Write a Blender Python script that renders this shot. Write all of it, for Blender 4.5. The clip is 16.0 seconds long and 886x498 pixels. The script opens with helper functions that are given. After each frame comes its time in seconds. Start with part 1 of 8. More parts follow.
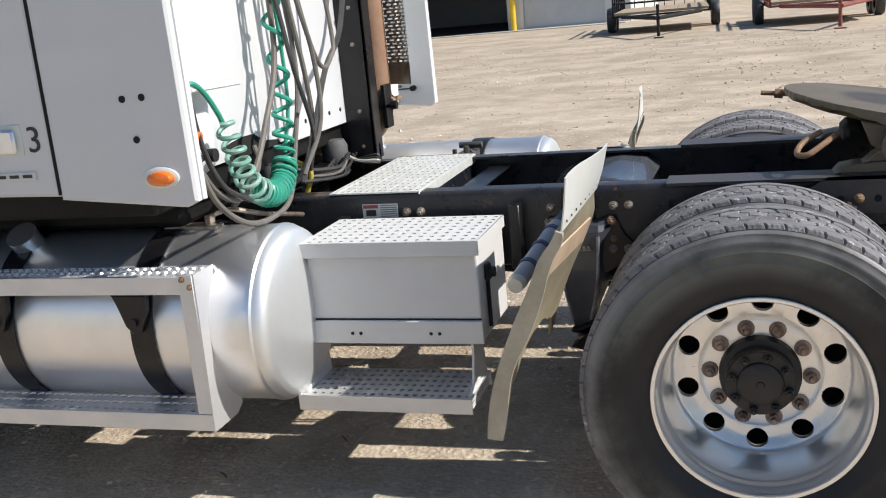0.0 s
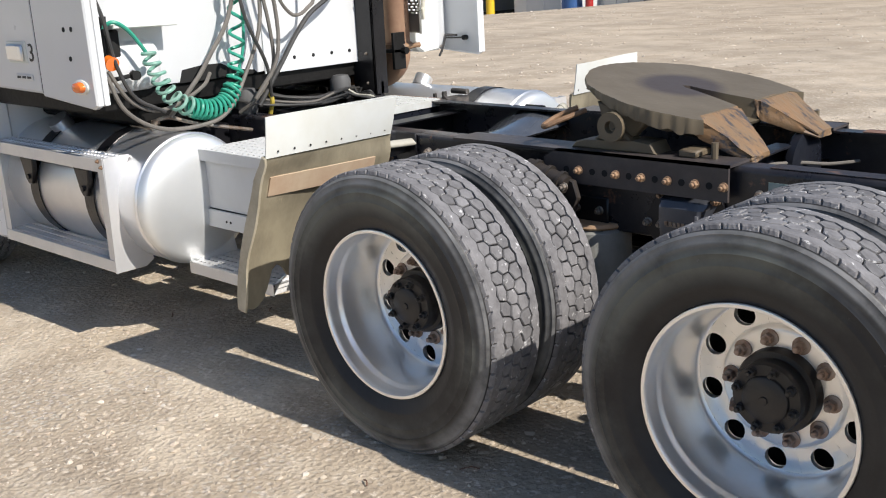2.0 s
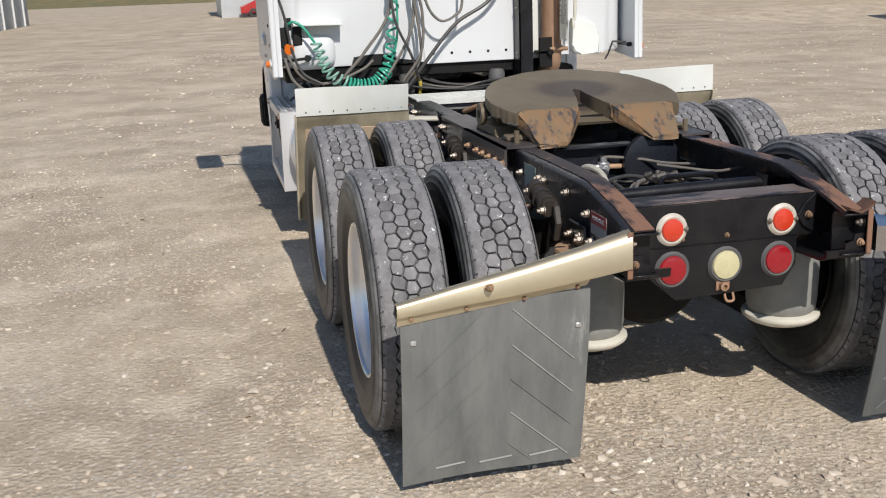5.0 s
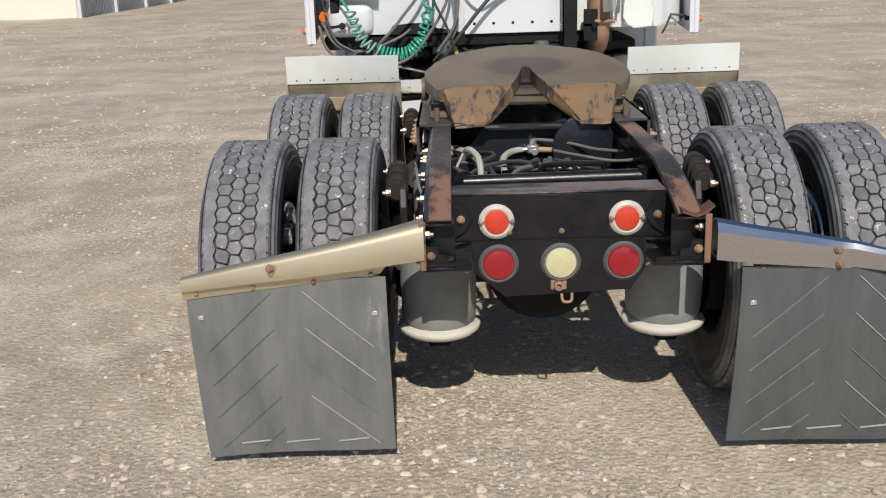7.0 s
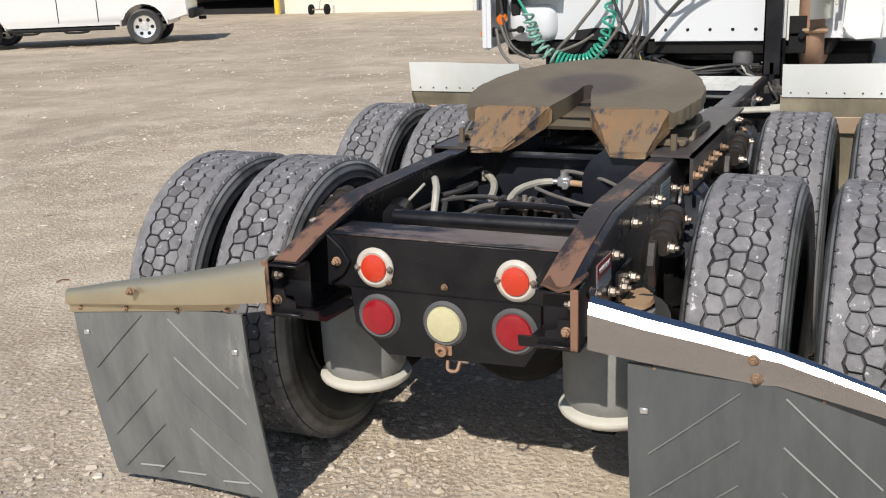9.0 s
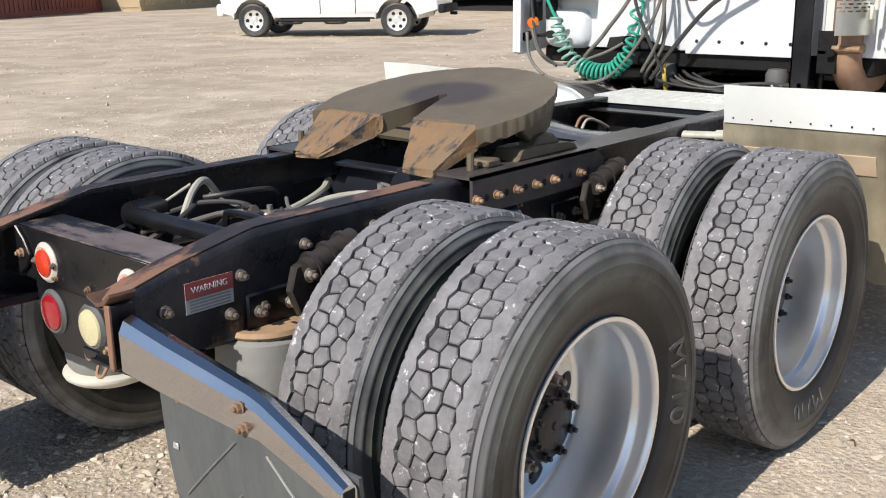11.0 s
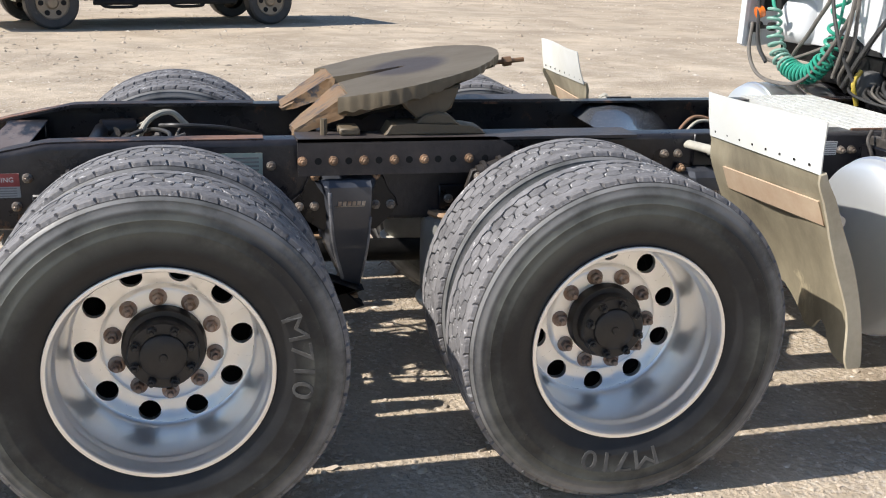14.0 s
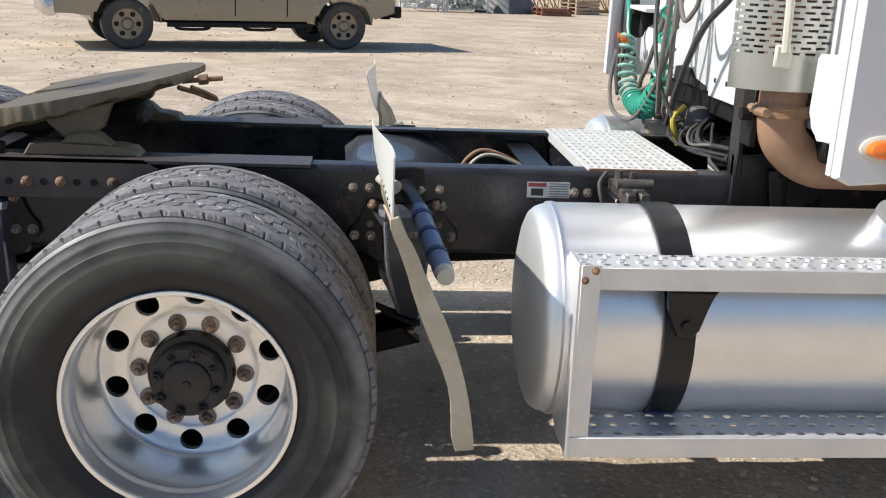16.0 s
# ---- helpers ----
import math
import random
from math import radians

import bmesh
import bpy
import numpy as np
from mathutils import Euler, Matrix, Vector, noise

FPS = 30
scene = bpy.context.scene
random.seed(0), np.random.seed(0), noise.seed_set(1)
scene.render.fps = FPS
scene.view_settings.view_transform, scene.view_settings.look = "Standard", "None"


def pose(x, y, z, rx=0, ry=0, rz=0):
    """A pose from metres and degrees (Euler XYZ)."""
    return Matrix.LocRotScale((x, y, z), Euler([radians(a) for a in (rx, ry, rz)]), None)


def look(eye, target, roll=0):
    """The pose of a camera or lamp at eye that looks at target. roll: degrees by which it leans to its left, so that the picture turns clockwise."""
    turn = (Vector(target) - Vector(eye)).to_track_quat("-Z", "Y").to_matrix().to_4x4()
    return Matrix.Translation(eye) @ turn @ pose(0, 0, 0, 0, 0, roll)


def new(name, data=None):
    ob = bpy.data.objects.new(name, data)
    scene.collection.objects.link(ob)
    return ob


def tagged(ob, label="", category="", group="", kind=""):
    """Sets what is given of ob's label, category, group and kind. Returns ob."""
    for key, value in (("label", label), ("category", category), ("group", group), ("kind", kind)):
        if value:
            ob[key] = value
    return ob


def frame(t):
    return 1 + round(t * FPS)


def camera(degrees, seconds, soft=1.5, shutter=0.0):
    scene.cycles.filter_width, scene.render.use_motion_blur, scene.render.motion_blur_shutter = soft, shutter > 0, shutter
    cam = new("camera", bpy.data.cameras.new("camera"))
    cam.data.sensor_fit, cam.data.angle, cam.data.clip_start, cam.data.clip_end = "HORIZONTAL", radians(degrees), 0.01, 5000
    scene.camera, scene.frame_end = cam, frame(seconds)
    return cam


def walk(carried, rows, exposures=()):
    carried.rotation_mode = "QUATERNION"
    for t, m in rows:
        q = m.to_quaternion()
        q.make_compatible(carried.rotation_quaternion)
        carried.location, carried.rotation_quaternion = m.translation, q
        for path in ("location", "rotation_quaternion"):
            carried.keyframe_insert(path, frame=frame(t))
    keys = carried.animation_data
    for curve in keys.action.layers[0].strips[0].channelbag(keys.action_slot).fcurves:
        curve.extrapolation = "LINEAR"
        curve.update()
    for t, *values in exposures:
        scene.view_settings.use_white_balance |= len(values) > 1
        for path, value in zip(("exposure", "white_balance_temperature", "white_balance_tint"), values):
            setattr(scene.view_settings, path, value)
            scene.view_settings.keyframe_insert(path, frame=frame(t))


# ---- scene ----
# ---- camera and walk ----
cam = camera(47.4, 16.0, soft=1.1)
PATH = [
    (0, (-0.672, -3.903, 1.648), (-1.26, -2.051, 1.174), -5.4),
    (0.5, (-0.158, -3.847, 1.637), (-0.913, -2.063, 1.14), -5.6),
    (1, (0.386, -3.69, 1.612), (-0.508, -1.982, 1.081), -4.5),
    (1.5, (1.018, -3.515, 1.645), (-0.09, -1.939, 1.107), -4.0),
    (2, (1.732, -3.411, 1.646), (0.409, -2.012, 1.104), -2.8),
    (2.5, (2.301, -3.239, 1.666), (0.844, -1.981, 1.123), -2.4),
    (3, (2.837, -3.013, 1.723), (1.236, -1.915, 1.242), -3.2),
    (3.5, (3.39, -2.7, 1.698), (1.672, -1.801, 1.21), -3.3),
    (6, (4.486, -1.065, 1.661), (2.562, -0.847, 1.158), -2.6),
    (6.5, (4.462, -0.731, 1.665), (2.534, -0.619, 1.146), -3.2),
    (7, (4.405, -0.326, 1.651), (2.484, -0.356, 1.096), -1.9),
    (7.5, (4.208, 0.051, 1.644), (2.29, -0.107, 1.102), -1.1),
    (8, (4.042, 0.398, 1.638), (2.151, 0.021, 1.109), -2.0),
    (10.5, (2.825, 2.078, 1.607), (1.312, 0.891, 1.055), -0.8),
    (11, (2.551, 2.4, 1.584), (1.102, 1.126, 1.058), -0.8),
    (11.5, (2.31, 2.788, 1.607), (0.984, 1.39, 1.073), 0.0),
    (12, (1.949, 3.025, 1.611), (0.741, 1.538, 1.035), 1.0),
    (12.5, (1.624, 3.32, 1.599), (0.609, 1.703, 1.004), 0.9),
    (13, (1.313, 3.539, 1.622), (0.554, 1.802, 0.981), 1.6),
    (13.5, (0.903, 3.625, 1.629), (0.354, 1.809, 0.997), 1.4),
    (14, (0.508, 3.749, 1.622), (0.069, 1.888, 1.036), 1.6),
    (14.5, (0.106, 3.814, 1.629), (-0.252, 1.93, 1.06), 2.1),
    (15, (-0.312, 3.72, 1.633), (-0.598, 1.821, 1.071), 1.6),
    (15.5, (-0.729, 3.68, 1.609), (-0.953, 1.769, 1.062), 1.6),
    (16, (-1.12, 3.605, 1.596), (-1.277, 1.686, 1.058), 2.3),
]
EXPOSURES = [(0.0, 0.22), (3.5, 0.08), (6.0, -0.25), (8.0, -0.18), (10.5, 0.12), (13.5, 0.4), (16.0, 0.35)]
walk(cam, [(t, look(eye, target, roll)) for t, eye, target, roll in PATH], EXPOSURES)

# ---- sky, sun, exposure ----
SUN_EL, SUN_AZ = 41.0, 2.6          # height of the sun; its bearing from +x towards +y
world = bpy.data.worlds.new("sky")
scene.world = world
world.use_nodes = True
wn = world.node_tree.nodes
sky = wn.new("ShaderNodeTexSky")
sky.sky_type, sky.sun_disc = "NISHITA", False
sky.sun_elevation, sky.sun_rotation = radians(SUN_EL), radians(90 - SUN_AZ)
sky.air_density, sky.dust_density, sky.ozone_density = 1.0, 0.7, 3.5
world.node_tree.links.new(sky.outputs[0], wn["Background"].inputs[0])
wn["Background"].inputs[1].default_value = 0.10
sun = new("sun", bpy.data.lights.new("sun", "SUN"))
sun.data.energy, sun.data.angle, sun.data.color = 4.65, radians(0.53), (1.0, 0.94, 0.87)
sun_dir = Vector((math.cos(radians(SUN_EL)) * math.cos(radians(SUN_AZ)), math.cos(radians(SUN_EL)) * math.sin(radians(SUN_AZ)), math.sin(radians(SUN_EL))))
sun.matrix_world = look(sun_dir * 40, (0, 0, 0))


# ---- materials ----
def mat(name, colour, rough=0.6, metal=0.0, second=None, scale=6.0, amount=0.5, bump=0.0, bump_scale=60.0, spec=0.5, coat=0.0, third=None, third_at=0.62, third_scale=3.0, rough_var=0.12, rnd=0.0, stretch=None, island=0.0):
    """A painted, metal or rubber surface: two tones mixed at two scales, an optional third tone in patches, fine relief."""
    m = bpy.data.materials.new(name)
    m.use_nodes = True
    nt = m.node_tree
    n, ln = nt.nodes, nt.links
    b = n["Principled BSDF"]
    geo = n.new("ShaderNodeTexCoord")
    co = geo.outputs["Object"]
    if stretch:
        mp = n.new("ShaderNodeMapping")
        mp.inputs["Scale"].default_value = stretch
        ln.new(co, mp.inputs[0])
        co = mp.outputs[0]
    n1 = n.new("ShaderNodeTexNoise")
    n1.inputs["Scale"].default_value, n1.inputs["Detail"].default_value, n1.inputs["Roughness"].default_value = scale, 6, 0.65
    ln.new(co, n1.inputs["Vector"])
    r1 = n.new("ShaderNodeMapRange")
    r1.inputs[1].default_value, r1.inputs[2].default_value, r1.inputs[4].default_value = 0.35, 0.7, amount
    ln.new(n1.outputs[0], r1.inputs[0])
    mix = n.new("ShaderNodeMix")
    mix.data_type = "RGBA"
    mix.inputs[6].default_value = (*colour, 1)
    mix.inputs[7].default_value = (*(second or [c * 0.7 for c in colour]), 1)
    ln.new(r1.outputs[0], mix.inputs[0])
    out = mix.outputs[2]
    if third:
        n2 = n.new("ShaderNodeTexNoise")
        n2.inputs["Scale"].default_value, n2.inputs["Detail"].default_value, n2.inputs["Roughness"].default_value = third_scale, 8, 0.7
        ln.new(co, n2.inputs["Vector"])
        r2 = n.new("ShaderNodeMapRange")
        r2.inputs[1].default_value, r2.inputs[2].default_value = third_at, third_at + 0.07
        ln.new(n2.outputs[0], r2.inputs[0])
        mx2 = n.new("ShaderNodeMix")
        mx2.data_type = "RGBA"
        ln.new(out, mx2.inputs[6])
        mx2.inputs[7].default_value = (*third, 1)
        ln.new(r2.outputs[0], mx2.inputs[0])
        out = mx2.outputs[2]
    if rnd:
        oi = n.new("ShaderNodeObjectInfo")
        rr = n.new("ShaderNodeMapRange")
        rr.inputs[3].default_value, rr.inputs[4].default_value = 1 - rnd, 1 + rnd
        ln.new(oi.outputs["Random"], rr.inputs[0])
        hs = n.new("ShaderNodeHueSaturation")
        ln.new(rr.outputs[0], hs.inputs["Value"])
        ln.new(out, hs.inputs["Color"])
        out = hs.outputs[0]
    if island:
        gi = n.new("ShaderNodeNewGeometry")
        ri = n.new("ShaderNodeMapRange")
        ri.inputs[3].default_value, ri.inputs[4].default_value = 1 - island, 1 + island
        ln.new(gi.outputs["Random Per Island"], ri.inputs[0])
        hi_ = n.new("ShaderNodeHueSaturation")
        ln.new(ri.outputs[0], hi_.inputs["Value"])
        ln.new(out, hi_.inputs["Color"])
        out = hi_.outputs[0]
    ln.new(out, b.inputs["Base Color"])
    rv = n.new("ShaderNodeMapRange")
    rv.inputs[3].default_value, rv.inputs[4].default_value = max(0.02, rough - rough_var), min(1, rough + rough_var)
    ln.new(n1.outputs[0], rv.inputs[0])
    ln.new(rv.outputs[0], b.inputs["Roughness"])
    b.inputs["Metallic"].default_value = metal
    b.inputs["Specular IOR Level"].default_value = spec
    b.inputs["Coat Weight"].default_value = coat
    if bump:
        nb = n.new("ShaderNodeTexNoise")
        nb.inputs["Scale"].default_value, nb.inputs["Detail"].default_value = bump_scale, 5
        ln.new(co, nb.inputs["Vector"])
        bp = n.new("ShaderNodeBump")
        bp.inputs["Strength"].default_value, bp.inputs["Distance"].default_value = 1.0, bump
        ln.new(nb.outputs[0], bp.inputs["Height"])
        ln.new(bp.outputs[0], b.inputs["Normal"])
    return m


def ground_mat():
    m = bpy.data.materials.new("gravel_ground")
    m.use_nodes = True
    n, ln = m.node_tree.nodes, m.node_tree.links
    b = n["Principled BSDF"]
    co = n.new("ShaderNodeTexCoord").outputs["Object"]

    def noise_node(scale, detail=8, rough=0.65):
        t = n.new("ShaderNodeTexNoise")
        t.inputs["Scale"].default_value, t.inputs["Detail"].default_value, t.inputs["Roughness"].default_value = scale, detail, rough
        ln.new(co, t.inputs["Vector"])
        return t.outputs[0]

    dist = n.new("ShaderNodeVectorMath")
    dist.operation = "LENGTH"
    ln.new(co, dist.inputs[0])
    near = n.new("ShaderNodeMapRange")
    near.inputs[1].default_value, near.inputs[2].default_value, near.inputs[3].default_value, near.inputs[4].default_value = 7.0, 15.0, 1.0, 0.3
    ln.new(dist.outputs["Value"], near.inputs[0])
    loose = near.outputs[0]

    def mixed(f, a, c, lo, hi, amount=1.0, worn=None):
        r = n.new("ShaderNodeMapRange")
        r.inputs[1].default_value, r.inputs[2].default_value, r.inputs[4].default_value = lo, hi, amount
        ln.new(f, r.inputs[0])
        x = n.new("ShaderNodeMix")
        x.data_type = "RGBA"
        fac = r.outputs[0]
        if worn:
            k = n.new("ShaderNodeMath")
            k.operation = "MULTIPLY"
            ln.new(fac, k.inputs[0]), ln.new(worn, k.inputs[1])
            fac = k.outputs[0]
        ln.new(fac, x.inputs[0])
        for s, v in ((6, a), (7, c)):
            if isinstance(v, tuple):
                x.inputs[s].default_value = (*v, 1)
            else:
                ln.new(v, x.inputs[s])
        return x.outputs[2]

    base = mixed(noise_node(0.5, 6), (0.592, 0.493, 0.371), (0.393, 0.326, 0.248), 0.36, 0.62)
    base = mixed(noise_node(0.13, 4), base, (0.428, 0.343, 0.250), 0.46, 0.66, 0.6)
    base = mixed(noise_node(1.9, 6, 0.6), base, (0.683, 0.582, 0.452), 0.46, 0.62, 0.75, loose)
    base = mixed(noise_node(0.85, 7, 0.6), base, (0.362, 0.291, 0.213), 0.50, 0.60, 0.55)
    base = mixed(noise_node(4.3, 8, 0.6), base, (0.377, 0.313, 0.239), 0.50, 0.68, 0.45, loose)
    base = mixed(noise_node(15.0, 6, 0.7), base, (0.306, 0.249, 0.187), 0.54, 0.70, 0.6, loose)
    base = mixed(noise_node(27.0, 4, 0.6), base, (0.816, 0.726, 0.607), 0.56, 0.68, 0.6, loose)
    v = n.new("ShaderNodeTexVoronoi")
    v.inputs["Scale"].default_value = 42
    ln.new(co, v.inputs["Vector"])
    pebble = n.new("ShaderNodeHueSaturation")
    pebble.inputs["Saturation"].default_value, pebble.inputs["Value"].default_value = 0.10, 0.85
    ln.new(v.outputs["Color"], pebble.inputs["Color"])
    cells = mixed(v.outputs["Distance"], pebble.outputs[0], base, 0.22, 0.5)
    base = mixed(noise_node(1.3, 5), base, cells, 0.44, 0.62, 0.35, loose)
    ln.new(base, b.inputs["Base Color"])
    b.inputs["Roughness"].default_value = 0.95
    b.inputs["Specular IOR Level"].default_value = 0.15
    add = n.new("ShaderNodeMath")
    add.operation = "MULTIPLY_ADD"
    ln.new(noise_node(70, 4, 0.7), add.inputs[0])
    add.inputs[1].default_value = 1.0
    ln.new(v.outputs["Distance"], add.inputs[2])
    bp = n.new("ShaderNodeBump")
    bp.inputs["Distance"].default_value = 0.007
    ln.new(add.outputs[0], bp.inputs["Height"])
    ln.new(loose, bp.inputs["Strength"])
    ln.new(bp.outputs[0], b.inputs["Normal"])
    return m


def stone_mat():
    """Each loose stone takes its own tone."""
    m = bpy.data.materials.new("loose_stone")
    m.use_nodes = True
    n, ln = m.node_tree.nodes, m.node_tree.links
    ramp = n.new("ShaderNodeValToRGB")
    ramp.color_ramp.interpolation = "LINEAR"
    tones = ((0.0, (0.36, 0.305, 0.24)), (0.2, (0.50, 0.43, 0.34)), (0.45, (0.57, 0.485, 0.38)), (0.65, (0.51, 0.415, 0.325)), (0.88, (0.60, 0.52, 0.42)), (1.0, (0.74, 0.68, 0.59)))
    while len(ramp.color_ramp.elements) < len(tones):
        ramp.color_ramp.elements.new(0.5)
    for e, (p, c) in zip(ramp.color_ramp.elements, tones):
        e.position, e.color = p, (*c, 1)
    ln.new(n.new("ShaderNodeNewGeometry").outputs["Random Per Island"], ramp.inputs[0])
    ln.new(ramp.outputs[0], n["Principled BSDF"].inputs["Base Color"])
    n["Principled BSDF"].inputs["Roughness"].default_value = 0.9
    return m


def tyre_mat():
    """Black sidewall rubber with smears of pale dust that gather towards the shoulder; near-black on the groove floors.
    """
    m = mat("truck_tyre_rubber", (0.012, 0.0125, 0.0145), 0.46, second=(0.028, 0.029, 0.031), scale=5, amount=0.9, bump=0.0008, bump_scale=60, spec=0.38)
    n, ln = m.node_tree.nodes, m.node_tree.links
    b = n["Principled BSDF"]
    out = b.inputs["Base Color"].links[0].from_socket
    co = n.new("ShaderNodeTexCoord").outputs["Object"]
    flat = n.new("ShaderNodeVectorMath")
    flat.operation = "MULTIPLY"
    flat.inputs[1].default_value = (1, 0, 1)
    ln.new(co, flat.inputs[0])
    size = n.new("ShaderNodeVectorMath")
    size.operation = "LENGTH"
    ln.new(flat.outputs[0], size.inputs[0])

    def ramp(src, lo, hi, top=1.0):
        k = n.new("ShaderNodeMapRange")
        k.interpolation_type = "SMOOTHSTEP"
        k.inputs[1].default_value, k.inputs[2].default_value, k.inputs[4].default_value = lo, hi, top
        ln.new(src, k.inputs[0])
        return k.outputs[0]

    def blotch(scale, lo, hi, seed, rough=0.6):
        t = n.new("ShaderNodeTexNoise")
        t.noise_dimensions = "4D"
        t.inputs["W"].default_value = seed
        t.inputs["Scale"].default_value, t.inputs["Detail"].default_value, t.inputs["Roughness"].default_value = scale, 8, rough
        ln.new(co, t.inputs["Vector"])
        return ramp(t.outputs[0], lo, hi)

    def layer(under, f, g, tone):
        k = n.new("ShaderNodeMath")
        k.operation = "MULTIPLY"
        ln.new(f, k.inputs[0])
        ln.new(g, k.inputs[1])
        x = n.new("ShaderNodeMix")
        x.data_type = "RGBA"
        ln.new(k.outputs[0], x.inputs[0])
        ln.new(under, x.inputs[6])
        x.inputs[7].default_value = (*tone, 1)
        return x.outputs[2]

    out = layer(out, ramp(size.outputs["Value"], 0.335, 0.41, 0.95), blotch(2.4, 0.40, 0.62, 1.0), (0.125, 0.132, 0.118))
    out = layer(out, ramp(size.outputs["Value"], 0.43, 0.474), blotch(6.0, 0.30, 0.62, 4.0), (0.225, 0.224, 0.222))
    out = layer(out, ramp(size.outputs["Value"], 0.33, 0.46, 0.7), blotch(30.0, 0.60, 0.70, 7.0, 0.75), (0.20, 0.20, 0.19))
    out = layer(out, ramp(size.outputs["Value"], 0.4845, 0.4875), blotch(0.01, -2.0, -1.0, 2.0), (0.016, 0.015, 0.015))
    ln.new(out, b.inputs["Base Color"])
    return m


def plate_mat():
    """The coupling plate: khaki grease wiped thin, with a dark worn disc round the throat."""
    m = mat("coupling_plate_grease", (0.165, 0.135, 0.092), 0.48, second=(0.115, 0.092, 0.062), scale=3, amount=0.8, bump=0.001, bump_scale=30, third=(0.20, 0.166, 0.116), third_at=0.66, third_scale=8, spec=0.35)
    n, ln = m.node_tree.nodes, m.node_tree.links
    b = n["Principled BSDF"]
    old = b.inputs["Base Color"].links[0].from_socket
    co = n.new("ShaderNodeTexCoord").outputs["Object"]
    off = n.new("ShaderNodeVectorMath")
    off.operation = "MULTIPLY_ADD"
    off.inputs[1].default_value, off.inputs[2].default_value = (1.15, 0.85, 0), (0.25, 0.0, 0)
    ln.new(co, off.inputs[0])
    size = n.new("ShaderNodeVectorMath")
    size.operation = "LENGTH"
    ln.new(off.outputs[0], size.inputs[0])
    band = n.new("ShaderNodeMapRange")
    band.inputs[1].default_value, band.inputs[2].default_value, band.inputs[3].default_value, band.inputs[4].default_value = 0.13, 0.19, 0.85, 0.0
    ln.new(size.outputs["Value"], band.inputs[0])
    mix = n.new("ShaderNodeMix")
    mix.data_type = "RGBA"
    ln.new(band.outputs[0], mix.inputs[0])
    ln.new(old, mix.inputs[6])
    mix.inputs[7].default_value = (0.058, 0.045, 0.042, 1)
    ln.new(mix.outputs[2], b.inputs["Base Color"])
    return m


GROUND = ground_mat()
STONE = stone_mat()
WHITE = mat("white_truck_paint", (0.67, 0.685, 0.70), 0.32, second=(0.63, 0.64, 0.64), scale=2.5, amount=0.5, coat=0.25, third=(0.62, 0.60, 0.56), third_at=0.72)
WHITE_IN = mat("dull_white_fibreglass", (0.74, 0.76, 0.72), 0.5, second=(0.62, 0.64, 0.60), scale=4, amount=0.6)
# the truck white again, retoned for bonnet and wings in shade
HOODW = mat("shaded_bonnet_white", (0.78, 0.80, 0.82), 0.3, second=(0.7, 0.72, 0.74), scale=2, amount=0.4, coat=0.3)
BOXW = mat("grey_white_powder_coat", (0.70, 0.70, 0.69), 0.45, second=(0.60, 0.60, 0.58), scale=5, amount=0.5, bump=0.0006, bump_scale=300)
TWIG = mat("dry_brown_twig", (0.20, 0.10, 0.06), 0.8, second=(0.11, 0.06, 0.04), scale=30, amount=0.9)
FLAPW = mat("stained_white_steel", (0.72, 0.735, 0.71), 0.34, second=(0.62, 0.615, 0.54), scale=3.5, amount=0.7, third=(0.60, 0.52, 0.38), third_at=0.70, third_scale=5)
FLAPY = mat("yellowed_dirty_plastic", (0.37, 0.325, 0.228), 0.55, second=(0.145, 0.125, 0.088), scale=2.6, amount=0.85, third=(0.50, 0.43, 0.29), third_at=0.62, third_scale=3, bump=0.001, bump_scale=40, stretch=(1.6, 1.6, 0.7))
FLAPE = mat("scuffed_cream_plastic_edge", (0.52, 0.47, 0.36), 0.5, second=(0.33, 0.285, 0.20), scale=7, amount=0.9, third=(0.20, 0.165, 0.11), third_at=0.66, third_scale=9)
STRIP = mat("pink_weathered_strip", (0.56, 0.44, 0.31), 0.6, second=(0.45, 0.30, 0.2), scale=9, amount=0.8)
ALU = mat("mill_aluminium", (0.90, 0.90, 0.91), 0.34, 0.88, second=(0.74, 0.75, 0.76), scale=3, amount=0.6, rough_var=0.1, bump=0.0004, bump_scale=25)
ALUE = mat("dull_cast_aluminium", (0.84, 0.86, 0.86), 0.45, 0.75, second=(0.74, 0.76, 0.76), scale=4, amount=0.6)
RIM = mat("dull_polished_aluminium", (0.96, 0.955, 0.945), 0.31, 0.78, second=(0.91, 0.89, 0.84), scale=9, amount=0.6, bump=0.0003, bump_scale=70, third=(0.74, 0.70, 0.64), third_at=0.73, third_scale=13, rough_var=0.05)
CHROME = mat("scratched_chrome", (0.66, 0.65, 0.67), 0.19, 1.0, second=(0.62, 0.60, 0.58), scale=8, amount=0.7, rough_var=0.1, third=(0.55, 0.45, 0.36), third_at=0.72, third_scale=14)
STAIN = mat("stained_stainless_steel", (0.66, 0.56, 0.38), 0.36, 0.8, second=(0.50, 0.43, 0.31), scale=2.2, amount=0.9, rough_var=0.08, third=(0.34, 0.17, 0.08), third_at=0.63, third_scale=10)
BLACK = mat("black_chassis_paint", (0.006, 0.006, 0.008), 0.32, second=(0.017, 0.016, 0.017), scale=8, amount=0.8, bump=0.0008, bump_scale=45, third=(0.05, 0.032, 0.022), third_at=0.72, third_scale=6, rough_var=0.16, spec=0.42)
RAILTOP = mat("rusting_black_paint", (0.013, 0.0135, 0.018), 0.30, second=(0.042, 0.038, 0.040), scale=7, amount=0.9, bump=0.0015, bump_scale=50, third=(0.22, 0.115, 0.07), third_at=0.60, third_scale=4.5, rough_var=0.16, spec=0.5)
